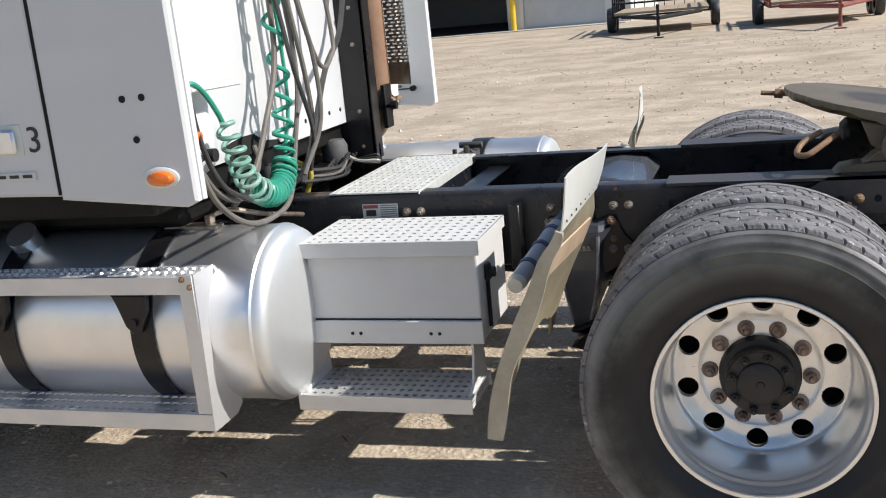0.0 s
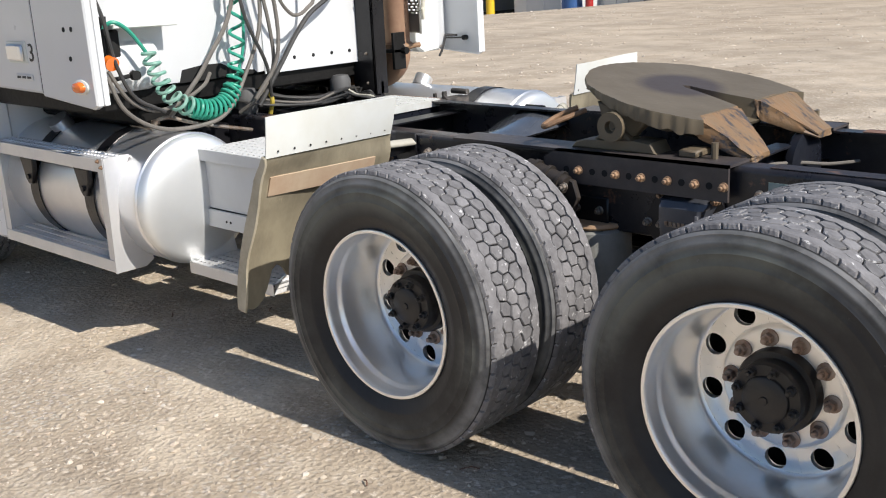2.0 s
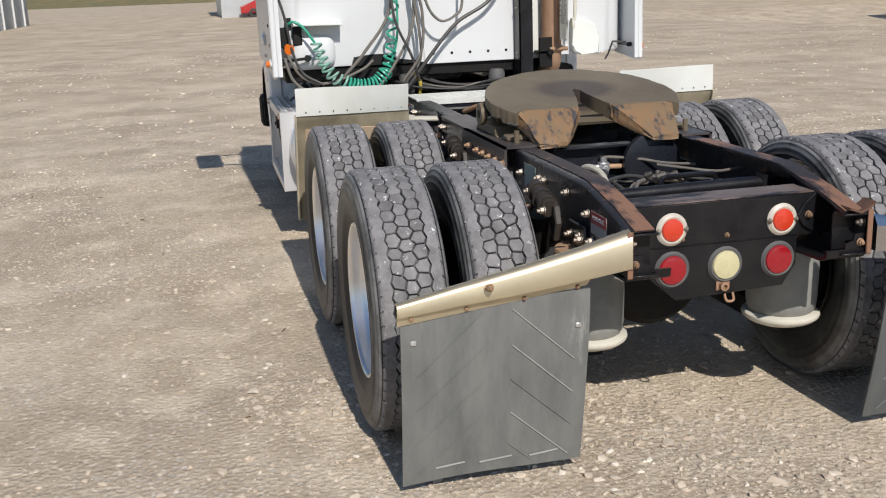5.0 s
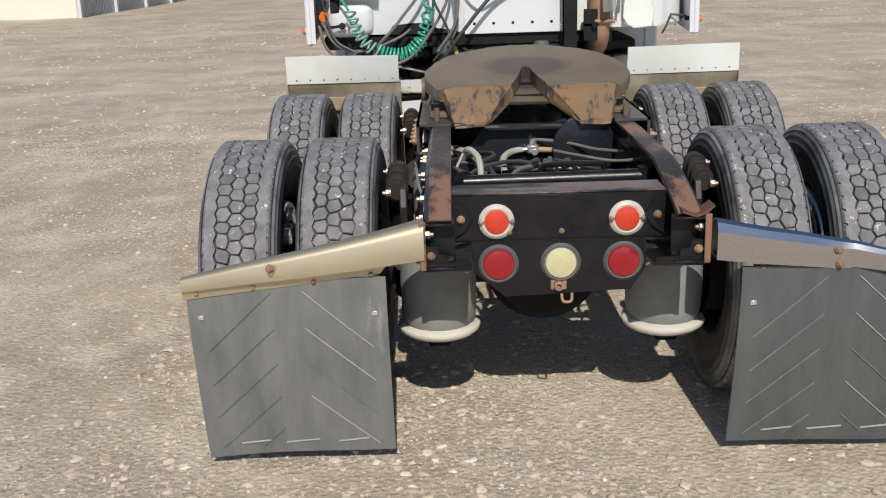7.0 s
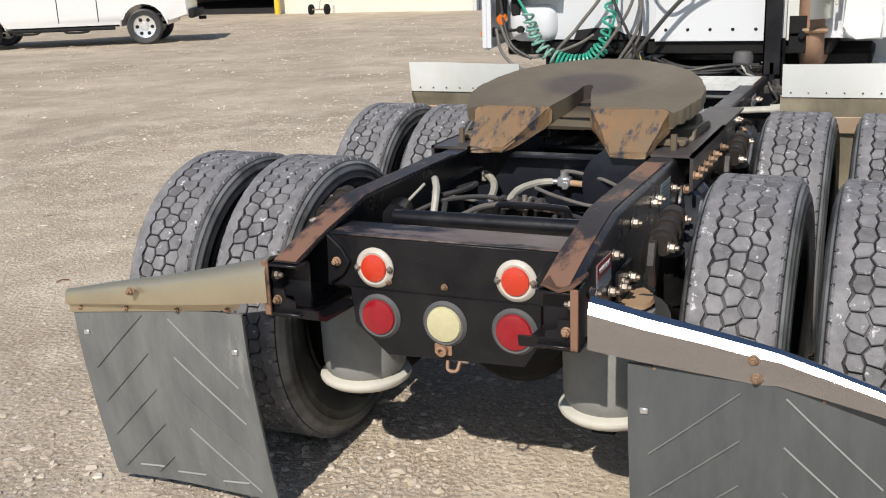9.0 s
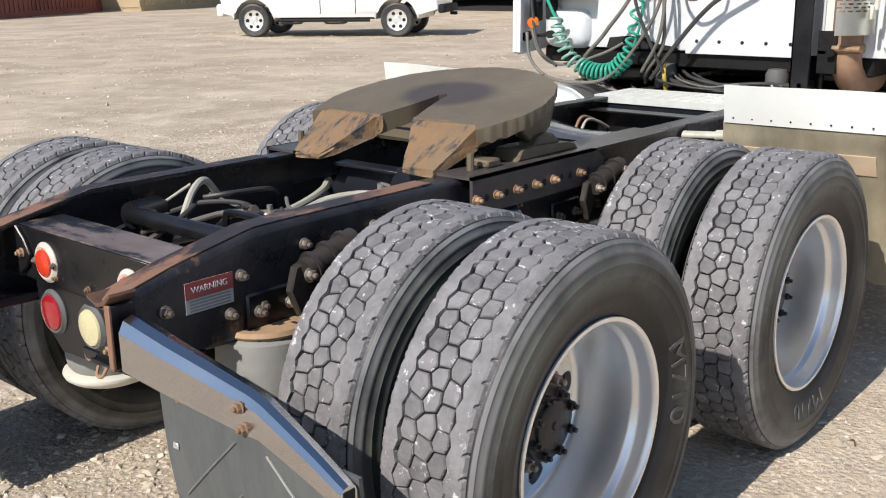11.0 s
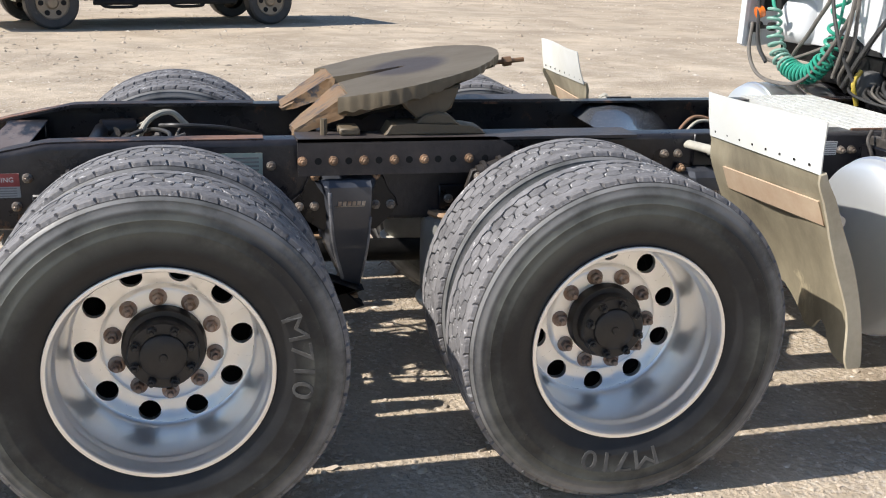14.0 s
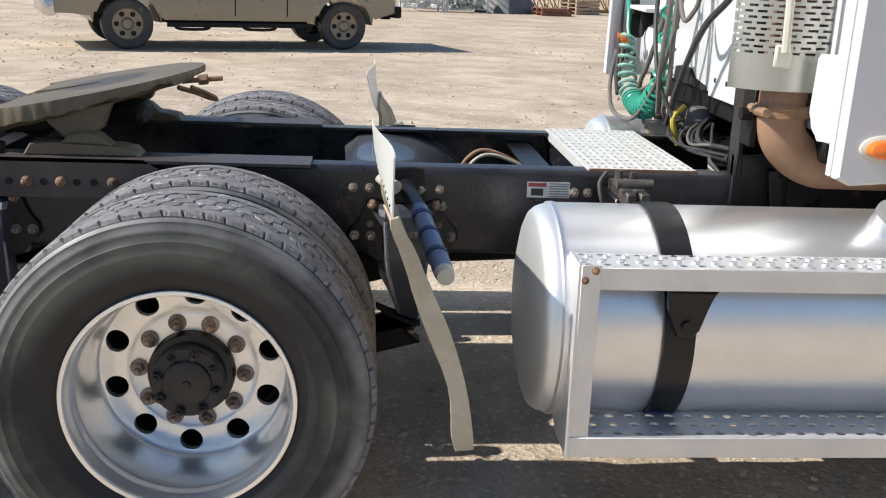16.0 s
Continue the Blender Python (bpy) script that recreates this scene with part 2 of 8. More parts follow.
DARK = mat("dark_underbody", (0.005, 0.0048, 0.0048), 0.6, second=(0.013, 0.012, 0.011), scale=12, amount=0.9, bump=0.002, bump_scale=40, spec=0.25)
GREASE = mat("greasy_steel_plate", (0.168, 0.133, 0.088), 0.5, second=(0.112, 0.088, 0.060), scale=3, amount=0.8, bump=0.0012, bump_scale=30, third=(0.22, 0.186, 0.138), third_at=0.62, third_scale=6, spec=0.35)
INNER = mat("blue_black_frame_paint", (0.011, 0.013, 0.020), 0.30, second=(0.022, 0.023, 0.028), scale=6, amount=0.8, bump=0.001, bump_scale=40, spec=0.4)
HANGER = mat("glossy_black_cast_paint", (0.048, 0.053, 0.067), 0.34, second=(0.085, 0.089, 0.100), scale=7, amount=0.9, bump=0.0012, bump_scale=35, third=(0.15, 0.145, 0.14), third_at=0.66, third_scale=6, rough_var=0.14, spec=0.6, coat=0.3)
SADDLE = mat("glossy_grey_black_paint", (0.055, 0.062, 0.075), 0.22, second=(0.10, 0.105, 0.115), scale=5, amount=0.9, bump=0.001, bump_scale=20, third=(0.30, 0.24, 0.18), third_at=0.72, third_scale=7, coat=0.7)
LIPR = mat("rust_and_bare_steel", (0.11, 0.066, 0.05), 0.5, 0.1, second=(0.27, 0.24, 0.225), scale=5, amount=0.9, bump=0.001, bump_scale=50, third=(0.012, 0.012, 0.015), third_at=0.47, third_scale=7, stretch=(1, 0.35, 1))
SHOCK = mat("rusty_brown_shock_end", (0.045, 0.036, 0.030), 0.5, second=(0.022, 0.020, 0.019), scale=14, amount=0.9, bump=0.001)
RUSTTOP = mat("rust_scale_on_flange", (0.022, 0.020, 0.024), 0.5, second=(0.05, 0.04, 0.038), scale=9, amount=0.9, bump=0.002, bump_scale=45, third=(0.235, 0.128, 0.082), third_at=0.47, third_scale=4, spec=0.4, stretch=(0.6, 1.2, 1))
PLATE = plate_mat()
# one pale tone for bare worn steel and the painted edge highlight
WORN_GLINT = mat("worn_edge_with_highlight", (0.42, 0.43, 0.46), 0.4, 0.3, second=(0.10, 0.10, 0.11), scale=14, amount=1.0)
ANGLE = mat("scuffed_black_angle_paint", (0.048, 0.042, 0.043), 0.42, second=(0.090, 0.076, 0.070), scale=8, amount=0.9, bump=0.0015, bump_scale=50, third=(0.20, 0.12, 0.08), third_at=0.66, third_scale=5, rough_var=0.16, spec=0.45)
RAMP = mat("worn_rusty_ramp_steel", (0.20, 0.138, 0.08), 0.6, second=(0.25, 0.14, 0.065), scale=9, amount=1.0, bump=0.005, bump_scale=30, third=(0.052, 0.052, 0.058), third_at=0.52, third_scale=7, stretch=(0.6, 1.6, 1), rough_var=0.2)
RUST = mat("rusted_steel", (0.34, 0.205, 0.11), 0.65, second=(0.15, 0.085, 0.05), scale=9, amount=1.0, bump=0.003, bump_scale=40, third=(0.17, 0.165, 0.16), third_at=0.57, third_scale=5.5)
RUSTD = mat("dark_flaking_rust", (0.15, 0.075, 0.045), 0.7, second=(0.06, 0.035, 0.028), scale=14, amount=1.0, bump=0.003, bump_scale=40)
RUSTPIPE = mat("rust_brown_exhaust", (0.34, 0.21, 0.13), 0.6, second=(0.24, 0.13, 0.08), scale=8, amount=0.9, bump=0.0006, bump_scale=70)
BOLT = mat("weathered_bolt", (0.36, 0.33, 0.29), 0.45, 0.6, second=(0.16, 0.10, 0.06), scale=26, amount=1.0, rnd=0.35)
RIVETM = mat("dark_rusted_rivet", (0.09, 0.05, 0.035), 0.6, 0.3, second=(0.05, 0.04, 0.035), scale=30, amount=0.9, rnd=0.3)
BOLTD = mat("dark_greasy_steel", (0.035, 0.032, 0.030), 0.5, 0.3, second=(0.16, 0.14, 0.12), scale=24, amount=0.9)
BOLTR = mat("rusty_bolt", (0.24, 0.14, 0.08), 0.65, 0.2, second=(0.36, 0.25, 0.16), scale=26, amount=1.0, rnd=0.3)
HUBM = mat("greasy_black_hub", (0.018, 0.017, 0.017), 0.42, second=(0.034, 0.030, 0.028), scale=14, amount=0.9, bump=0.001, bump_scale=50)
TYRE = mat("tyre_rubber", (0.030, 0.030, 0.031), 0.5, second=(0.060, 0.060, 0.057), scale=5, amount=0.9, bump=0.0008, bump_scale=60, third=(0.12, 0.12, 0.108), third_at=0.60, third_scale=4)
TREAD = mat("dusty_tread_rubber", (0.222, 0.216, 0.22), 0.72, second=(0.112, 0.109, 0.112), scale=16, amount=0.95, bump=0.003, bump_scale=70, third=(0.62, 0.615, 0.61), third_at=0.61, third_scale=34, island=0.2)
CHIP = mat("chipped_dusty_rubber_edge", (0.21, 0.205, 0.205), 0.75, second=(0.11, 0.108, 0.11), scale=22, amount=0.9, bump=0.002, bump_scale=90, third=(0.60, 0.59, 0.58), third_at=0.56, third_scale=34, island=0.2)
STEER = mat("dull_grey_steel_wheel", (0.42, 0.42, 0.44), 0.45, 0.55, second=(0.26, 0.25, 0.25), scale=9, amount=0.8)
TRUCKTYRE = tyre_mat()
RUBBER = mat("grey_mudflap_rubber", (0.185, 0.19, 0.18), 0.7, second=(0.115, 0.12, 0.117), scale=5, amount=0.9, bump=0.001, bump_scale=30, third=(0.25, 0.25, 0.235), third_at=0.62, third_scale=3, stretch=(1, 2.5, 0.7))
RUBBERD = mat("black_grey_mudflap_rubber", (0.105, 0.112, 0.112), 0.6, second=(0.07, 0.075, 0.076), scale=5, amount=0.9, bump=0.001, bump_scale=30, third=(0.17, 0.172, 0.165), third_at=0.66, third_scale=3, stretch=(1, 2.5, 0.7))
SCUFF = mat("scuffed_rubber_edge", (0.33, 0.33, 0.31), 0.8)
BAG = mat("dusty_air_spring_rubber", (0.27, 0.27, 0.25), 0.75, second=(0.17, 0.17, 0.155), scale=6, amount=0.8, bump=0.001)
PISTON = mat("cream_plastic_base", (0.66, 0.63, 0.54), 0.5, second=(0.52, 0.49, 0.41), scale=6, amount=0.6)
BAGTOP = mat("tan_rusty_plate", (0.45, 0.29, 0.17), 0.7, second=(0.3, 0.2, 0.12), scale=12, amount=0.9)
GREEN = mat("green_coiled_air_hose", (0.03, 0.30, 0.20), 0.35, second=(0.05, 0.36, 0.26), scale=9, amount=0.7)
GREENW = mat("faded_green_hose", (0.14, 0.36, 0.28), 0.45, second=(0.3, 0.42, 0.36), scale=12, amount=0.8)
HOSE = mat("dusty_grey_hose", (0.17, 0.155, 0.135), 0.6, second=(0.10, 0.09, 0.08), scale=10, amount=0.8)
HOSEB = mat("black_hose", (0.03, 0.03, 0.03), 0.5, second=(0.07, 0.065, 0.06), scale=10, amount=0.7)
YHOSE = mat("yellow_cable", (0.5, 0.38, 0.06), 0.5)
PALEHOSE = mat("pale_air_line", (0.50, 0.48, 0.40), 0.5, second=(0.3, 0.28, 0.24), scale=14, amount=0.7)
AMBER = mat("amber_lens", (0.85, 0.20, 0.02), 0.18, second=(0.70, 0.13, 0.01), scale=20, amount=0.6, coat=0.6)
RED = mat("bright_red_lens", (0.62, 0.05, 0.02), 0.25, second=(0.5, 0.035, 0.015), scale=30, amount=0.5, coat=0.5)
DRED = mat("deep_red_lens", (0.32, 0.010, 0.018), 0.2, second=(0.24, 0.006, 0.012), scale=40, amount=0.8, coat=0.6)
CREAM = mat("cream_reverse_lens", (0.60, 0.56, 0.34), 0.25, second=(0.5, 0.45, 0.26), scale=30, amount=0.8, coat=0.5)
GASKET = mat("grey_rubber_grommet", (0.10, 0.10, 0.10), 0.7)
RINGW = mat("scuffed_white_ring", (0.58, 0.55, 0.48), 0.45, second=(0.42, 0.36, 0.29), scale=18, amount=0.8)
SHIELD = mat("satin_heat_shield", (0.62, 0.62, 0.58), 0.36, 1.0, second=(0.52, 0.5, 0.45), scale=5, amount=0.7)
HOLE = mat("dark_hole", (0.012, 0.012, 0.012), 0.9)
LABW = mat("white_label", (0.74, 0.74, 0.72), 0.5)
LABR = mat("faded_red_label", (0.36, 0.06, 0.055), 0.6, second=(0.28, 0.09, 0.08), scale=40, amount=0.8)
LABF = mat("faded_grey_label", (0.46, 0.46, 0.45), 0.6, second=(0.34, 0.34, 0.33), scale=40, amount=0.8)
LABG = mat("faded_green_label", (0.30, 0.40, 0.35), 0.6, second=(0.45, 0.47, 0.42), scale=25, amount=0.9)
LABB = mat("black_print", (0.03, 0.03, 0.03), 0.5)
BLUE = mat("blue_grey_canister_paint", (0.12, 0.19, 0.36), 0.4, second=(0.24, 0.27, 0.32), scale=9, amount=0.7)
BLUEL = mat("pale_blue_grey_canister_paint", (0.27, 0.30, 0.36), 0.45, second=(0.36, 0.34, 0.32), scale=10, amount=0.8)
NAVY = mat("navy_strap_bracket", (0.02, 0.04, 0.12), 0.5, second=(0.04, 0.06, 0.14), scale=20, amount=0.8)
DECK = mat("perforated_aluminium_plate", (0.78, 0.79, 0.76), 0.5, 0.35, second=(0.62, 0.62, 0.56), scale=12, amount=0.8, bump=0.0015, bump_scale=70)
STEPM = mat("white_aluminium_step", (0.74, 0.74, 0.74), 0.42, 0.55, second=(0.62, 0.62, 0.62), scale=7, amount=0.6)
GLASS = mat("dark_window_glass", (0.02, 0.025, 0.03), 0.06, coat=0.5)
TAN = mat("tan_pickup_paint", (0.30, 0.275, 0.215), 0.3, 0.35, second=(0.26, 0.235, 0.18), scale=2, amount=0.5, coat=0.4)
PKWHITE = mat("white_pickup_paint", (0.78, 0.78, 0.76), 0.3, second=(0.7, 0.7, 0.67), scale=2, amount=0.4, coat=0.4)
BRONZE = mat("dull_bronze_alloy", (0.30, 0.25, 0.19), 0.45, 0.5)
BARREL = mat("blue_plastic_barrel", (0.04, 0.12, 0.32), 0.5)
REDCAR = mat("red_car_paint", (0.45, 0.03, 0.03), 0.25, coat=0.5)
CORR = mat("grey_corrugated_steel", (0.52, 0.54, 0.55), 0.45, 0.3, second=(0.42, 0.44, 0.46), scale=1.2, amount=0.6)
WALLC = mat("cream_metal_siding", (0.74, 0.71, 0.60), 0.55, second=(0.66, 0.63, 0.52), scale=1.0, amount=0.5, third=(0.5, 0.36, 0.22), third_at=0.78, third_scale=1.5)
WALLG = mat("pale_grey_siding", (0.62, 0.63, 0.62), 0.55, second=(0.54, 0.55, 0.55), scale=0.8, amount=0.5)
YPOST = mat("yellow_bollard_paint", (0.80, 0.55, 0.03), 0.45, second=(0.65, 0.42, 0.03), scale=4, amount=0.7)
INSIDE = mat("dark_shed_interior", (0.02, 0.019, 0.018), 0.9, second=(0.04, 0.035, 0.03), scale=1.5, amount=0.8)
CONCRETE = mat("pale_concrete_apron", (0.52, 0.49, 0.43), 0.85, second=(0.42, 0.39, 0.34), scale=2, amount=0.8, bump=0.004, bump_scale=20)
WOODD = mat("weathered_trailer_deck", (0.46, 0.36, 0.24), 0.8, second=(0.3, 0.23, 0.16), scale=5, amount=0.9)
REDBOX = mat("faded_red_container", (0.26, 0.07, 0.05), 0.6, second=(0.2, 0.05, 0.04), scale=1.5, amount=0.7)
TANBOX = mat("tan_container", (0.50, 0.40, 0.25), 0.6, second=(0.4, 0.32, 0.2), scale=1.5, amount=0.7)
TARP = mat("dark_grey_tarpaulin", (0.10, 0.105, 0.11), 0.5, second=(0.16, 0.165, 0.17), scale=2, amount=0.8, bump=0.02, bump_scale=3)
YRUST = mat("rusty_yellow_paint", (0.42, 0.27, 0.05), 0.6, second=(0.22, 0.10, 0.04), scale=3, amount=0.9)
WOODR = mat("red_brown_boards", (0.23, 0.09, 0.055), 0.75, second=(0.15, 0.07, 0.05), scale=5, amount=0.8)
GRASS = mat("dry_grass_bank", (0.22, 0.17, 0.08), 0.95, second=(0.11, 0.12, 0.05), scale=0.3, amount=0.9, bump=0.1, bump_scale=3)


# ---- mesh building ----
class Shape:
    """Collects simple solids in one bmesh."""

    def __init__(self):
        self.bm = bmesh.new()

    def box(self, x0, x1, y0, y1, z0, z1, bevel=0.0, m=None, seg=1):
        bm = self.bm
        vs = [bm.verts.new((x, y, z)) for x in (x0, x1) for y in (y0, y1) for z in (z0, z1)]
        fs = [bm.faces.new([vs[i] for i in q]) for q in ((0, 1, 3, 2), (4, 6, 7, 5), (0, 4, 5, 1), (2, 3, 7, 6), (0, 2, 6, 4), (1, 5, 7, 3))]
        if bevel:
            es = list({e for f in fs for e in f.edges})
            r = bmesh.ops.bevel(bm, geom=es, offset=bevel, segments=seg, profile=0.5, affect="EDGES")
            vs = list({v for f in r["faces"] for v in f.verts} | {v for v in vs if v.is_valid})
        if m is not None:
            bmesh.ops.transform(bm, matrix=m, verts=vs)
        return self

    def prism(self, pts, d0, d1, axis="y", bevel=0.0):
        """A closed outline of (a, b) carried along an axis. y: (x, z); x: (y, z); z: (x, y)."""
        bm = self.bm
        put = {"y": lambda a, b, d: (a, d, b), "x": lambda a, b, d: (d, a, b), "z": lambda a, b, d: (a, b, d)}[axis]
        lo = [bm.verts.new(put(a, b, d0)) for a, b in pts]
        hi = [bm.verts.new(put(a, b, d1)) for a, b in pts]
        fs = [bm.faces.new(lo), bm.faces.new(hi[::-1])]
        k = len(pts)
        fs += [bm.faces.new((lo[i], hi[i], hi[(i + 1) % k], lo[(i + 1) % k])) for i in range(k)]
        if bevel:
            es = list({e for f in fs[:2] for e in f.edges})
            bmesh.ops.bevel(bm, geom=es, offset=bevel, segments=1, profile=0.5, affect="EDGES")
        return self

    def lathe(self, prof, centre, axis="y", seg=48, closed=False):
        """Turns (radius, along) points round an axis."""
        bm = self.bm
        cx, cy, cz = centre
        rings = []
        for r, d in prof:
            if r < 1e-6:
                p = {"y": (cx, cy + d, cz), "z": (cx, cy, cz + d), "x": (cx + d, cy, cz)}[axis]
                rings.append([bm.verts.new(p)])
                continue
            ring = []
            for i in range(seg):
                a = 2 * math.pi * i / seg
                c, s = r * math.cos(a), r * math.sin(a)
                ring.append(bm.verts.new({"y": (cx + c, cy + d, cz + s), "z": (cx + c, cy + s, cz + d), "x": (cx + d, cy + c, cz + s)}[axis]))
            rings.append(ring)
        pairs = list(zip(rings, rings[1:])) + ([(rings[-1], rings[0])] if closed else [])
        for a, b in pairs:
            for i in range(seg):
                j = (i + 1) % seg
                if len(a) == 1 and len(b) == 1:
                    continue
                if len(a) == 1:
                    bm.faces.new((a[0], b[j], b[i]))
                elif len(b) == 1:
                    bm.faces.new((a[i], a[j], b[0]))
                else:
                    bm.faces.new((a[i], a[j], b[j], b[i]))
        return self

    def rod(self, p0, p1, r, seg=12, r1=None):
        """A closed round bar from p0 to p1."""
        bm = self.bm
        p0, p1 = Vector(p0), Vector(p1)
        q = (p1 - p0).to_track_quat("Z", "Y")
        ring = [q @ Vector((math.cos(2 * math.pi * i / seg), math.sin(2 * math.pi * i / seg), 0)) for i in range(seg)]
        a = [bm.verts.new(p0 + r * v) for v in ring]
        b = [bm.verts.new(p1 + (r if r1 is None else r1) * v) for v in ring]
        for i in range(seg):
            j = (i + 1) % seg
            bm.faces.new((a[i], a[j], b[j], b[i]))
        bm.faces.new(a[::-1]), bm.faces.new(b)
        return self

    def tube(self, pts, r, seg=8, steps=8, smooth=True):
        """A round hose through the given points."""
        ps = curve_points(pts, steps) if smooth else [Vector(p) for p in pts]
        bm = self.bm
        rings, up = [], Vector((0.31, 0.2, 0.93))
        for i, p in enumerate(ps):
            t = (ps[min(i + 1, len(ps) - 1)] - ps[max(i - 1, 0)]).normalized()
            side = t.cross(up)
            if side.length < 1e-3:
                side = t.cross(Vector((1, 0, 0)))
            side.normalize()
            up = side.cross(t).normalized()
            rings.append([bm.verts.new(p + r * (math.cos(2 * math.pi * k / seg) * side + math.sin(2 * math.pi * k / seg) * up)) for k in range(seg)])
        for a, b in zip(rings, rings[1:]):
            for k in range(seg):
                bm.faces.new((a[k], a[(k + 1) % seg], b[(k + 1) % seg], b[k]))
        bm.faces.new(rings[0][::-1]), bm.faces.new(rings[-1])
        return self

    def strip(self, prof, y0, y1, thick, ny=1, wave=None, cut=None):
        """A bent plate: a line of (x, z) points carried from y0 to y1, with thickness; cut shortens it along y."""
        bm = self.bm
        k = len(prof)
        nrm = []
        for i in range(k):
            a, b = Vector(prof[max(i - 1, 0)]), Vector(prof[min(i + 1, k - 1)])
            d = (b - a).normalized()
            nrm.append(Vector((-d.y, d.x)))
        grid = []
        for side in (0.5, -0.5):
            rows = []
            for j in range(ny + 1):
                y = y0 + (y1 - y0) * j / ny
                row = []
                keep = cut(j / ny) if cut else 1.0
                for i in range(k):
                    u = i * keep
                    a = min(int(u), k - 2)
                    x, z = [p + (q - p) * (u - a) for p, q in zip(prof[a], prof[a + 1])]
                    o = wave(u / (k - 1), j / ny) if wave else 0.0
                    row.append(bm.verts.new((x + nrm[i].x * (thick * side + o), y, z + nrm[i].y * (thick * side + o))))
                rows.append(row)
            grid.append(rows)
        for s, rows in enumerate(grid):
            for j in range(ny):
                for i in range(k - 1):
                    q = (rows[j][i], rows[j][i + 1], rows[j + 1][i + 1], rows[j + 1][i])
                    bm.faces.new(q if s == 0 else q[::-1])
        f, b = grid
        for j in range(ny):
            bm.faces.new((f[j][0], f[j + 1][0], b[j + 1][0], b[j][0]))
            bm.faces.new((f[j][-1], b[j][-1], b[j + 1][-1], f[j + 1][-1]))
        for i in range(k - 1):
            bm.faces.new((f[0][i], b[0][i], b[0][i + 1], f[0][i + 1]))
            bm.faces.new((f[ny][i], f[ny][i + 1], b[ny][i + 1], b[ny][i]))
        return self


def curve_points(pts, steps=8):
    ps = [Vector(p) for p in pts]
    ext = [2 * ps[0] - ps[1], *ps, 2 * ps[-1] - ps[-2]]
    out = []
    for a, b, c, d in zip(ext, ext[1:], ext[2:], ext[3:]):
        for k in range(steps):
            t = k / steps
            out.append(0.5 * (2 * b + (c - a) * t + (2 * a - 5 * b + 4 * c - d) * t * t + (3 * b - a - 3 * c + d) * t ** 3))
    return out + [ps[-1]]


def coil_points(pts, radius, turns, per=14):
    """A helix wound round a smooth line."""
    line = curve_points(pts, 24)
    n = int(turns * per)
    out = []
    for i in range(n + 1):
        f = i / n * (len(line) - 1)
        k = min(int(f), len(line) - 2)
        p = line[k].lerp(line[k + 1], f - k)
        t = (line[min(k + 2, len(line) - 1)] - line[max(k - 1, 0)]).normalized()
        s = t.cross(Vector((0.9, 0.1, 0.2))).normalized()
        u = s.cross(t)
        a = 2 * math.pi * i / per
        r = radius(i / n) if callable(radius) else radius
        out.append(p + r * (math.cos(a) * s + math.sin(a) * u))
    return out


def mesh_of(name, shape, material, smooth=38):
    bm = shape.bm
    bmesh.ops.recalc_face_normals(bm, faces=bm.faces)
    lim = radians(smooth)
    for f in bm.faces:
        f.smooth = True
    for e in bm.edges:
        e.smooth = len(e.link_faces) == 2 and e.calc_face_angle(0) < lim
    me = bpy.data.meshes.new(name)
    bm.to_mesh(me)
    bm.free()
    me.materials.append(material)
    return me


def part(name, shape, material, parent=None, label="", smooth=38):
    ob = new(name, mesh_of(name, shape, material, smooth) if isinstance(shape, Shape) else shape)
    ob.parent = parent
    return tagged(ob, label)


def share(name, me, parent, m):
    """One more object on a shared mesh."""
    ob = new(name, me)
    ob.parent = parent
    ob.matrix_local = m
    return ob


def thing(name, label, category, loc=(0, 0, 0), rz=0.0, group=""):
    ob = new(name)
    ob.matrix_world = pose(*loc, 0, 0, rz)
    return tagged(ob, label, category, group)


def plate_holes(x0, x1, y0, y1, nx, ny, r, z0, z1, sx=1.0):
    """A tread plate with rows of real oval holes through it."""
    s = Shape()
    bm = s.bm
    dx, dy = (x1 - x0) / nx, (y1 - y0) / ny
    seg = 8
    for i in range(nx):
        for j in range(ny):
            cx, cy = x0 + (i + 0.5) * dx, y0 + (j + 0.5) * dy
            top_o, top_i, bot_i, bot_o = [], [], [], []
            for k in range(seg):
                a = math.pi / 4 * k
                c, w = math.cos(a), math.sin(a)
                f = 1 / max(abs(c), abs(w))
                o = (cx + dx / 2 * c * f, cy + dy / 2 * w * f)
                h = (cx + r * sx * c, cy + r * w)
                top_o.append(bm.verts.new((*o, z1)))
                bot_o.append(bm.verts.new((*o, z0)))
                top_i.append(bm.verts.new((*h, z1)))
                bot_i.append(bm.verts.new((*h, z0)))
            for k in range(seg):
                q = (k + 1) % seg
                bm.faces.new((top_o[k], top_o[q], top_i[q], top_i[k]))
                bm.faces.new((top_i[k], top_i[q], bot_i[q], bot_i[k]))
                bm.faces.new((bot_i[k], bot_i[q], bot_o[q], bot_o[k]))
    bmesh.ops.remove_doubles(bm, verts=bm.verts, dist=1e-5)
    s.box(x0, x1, y0 - 0.003, y0, z0 - 0.0, z1)
    s.box(x0, x1, y1, y1 + 0.003, z0, z1)
    s.box(x0 - 0.003, x0, y0, y1, z0, z1)
    s.box(x1, x1 + 0.003, y0, y1, z0, z1)
    return s


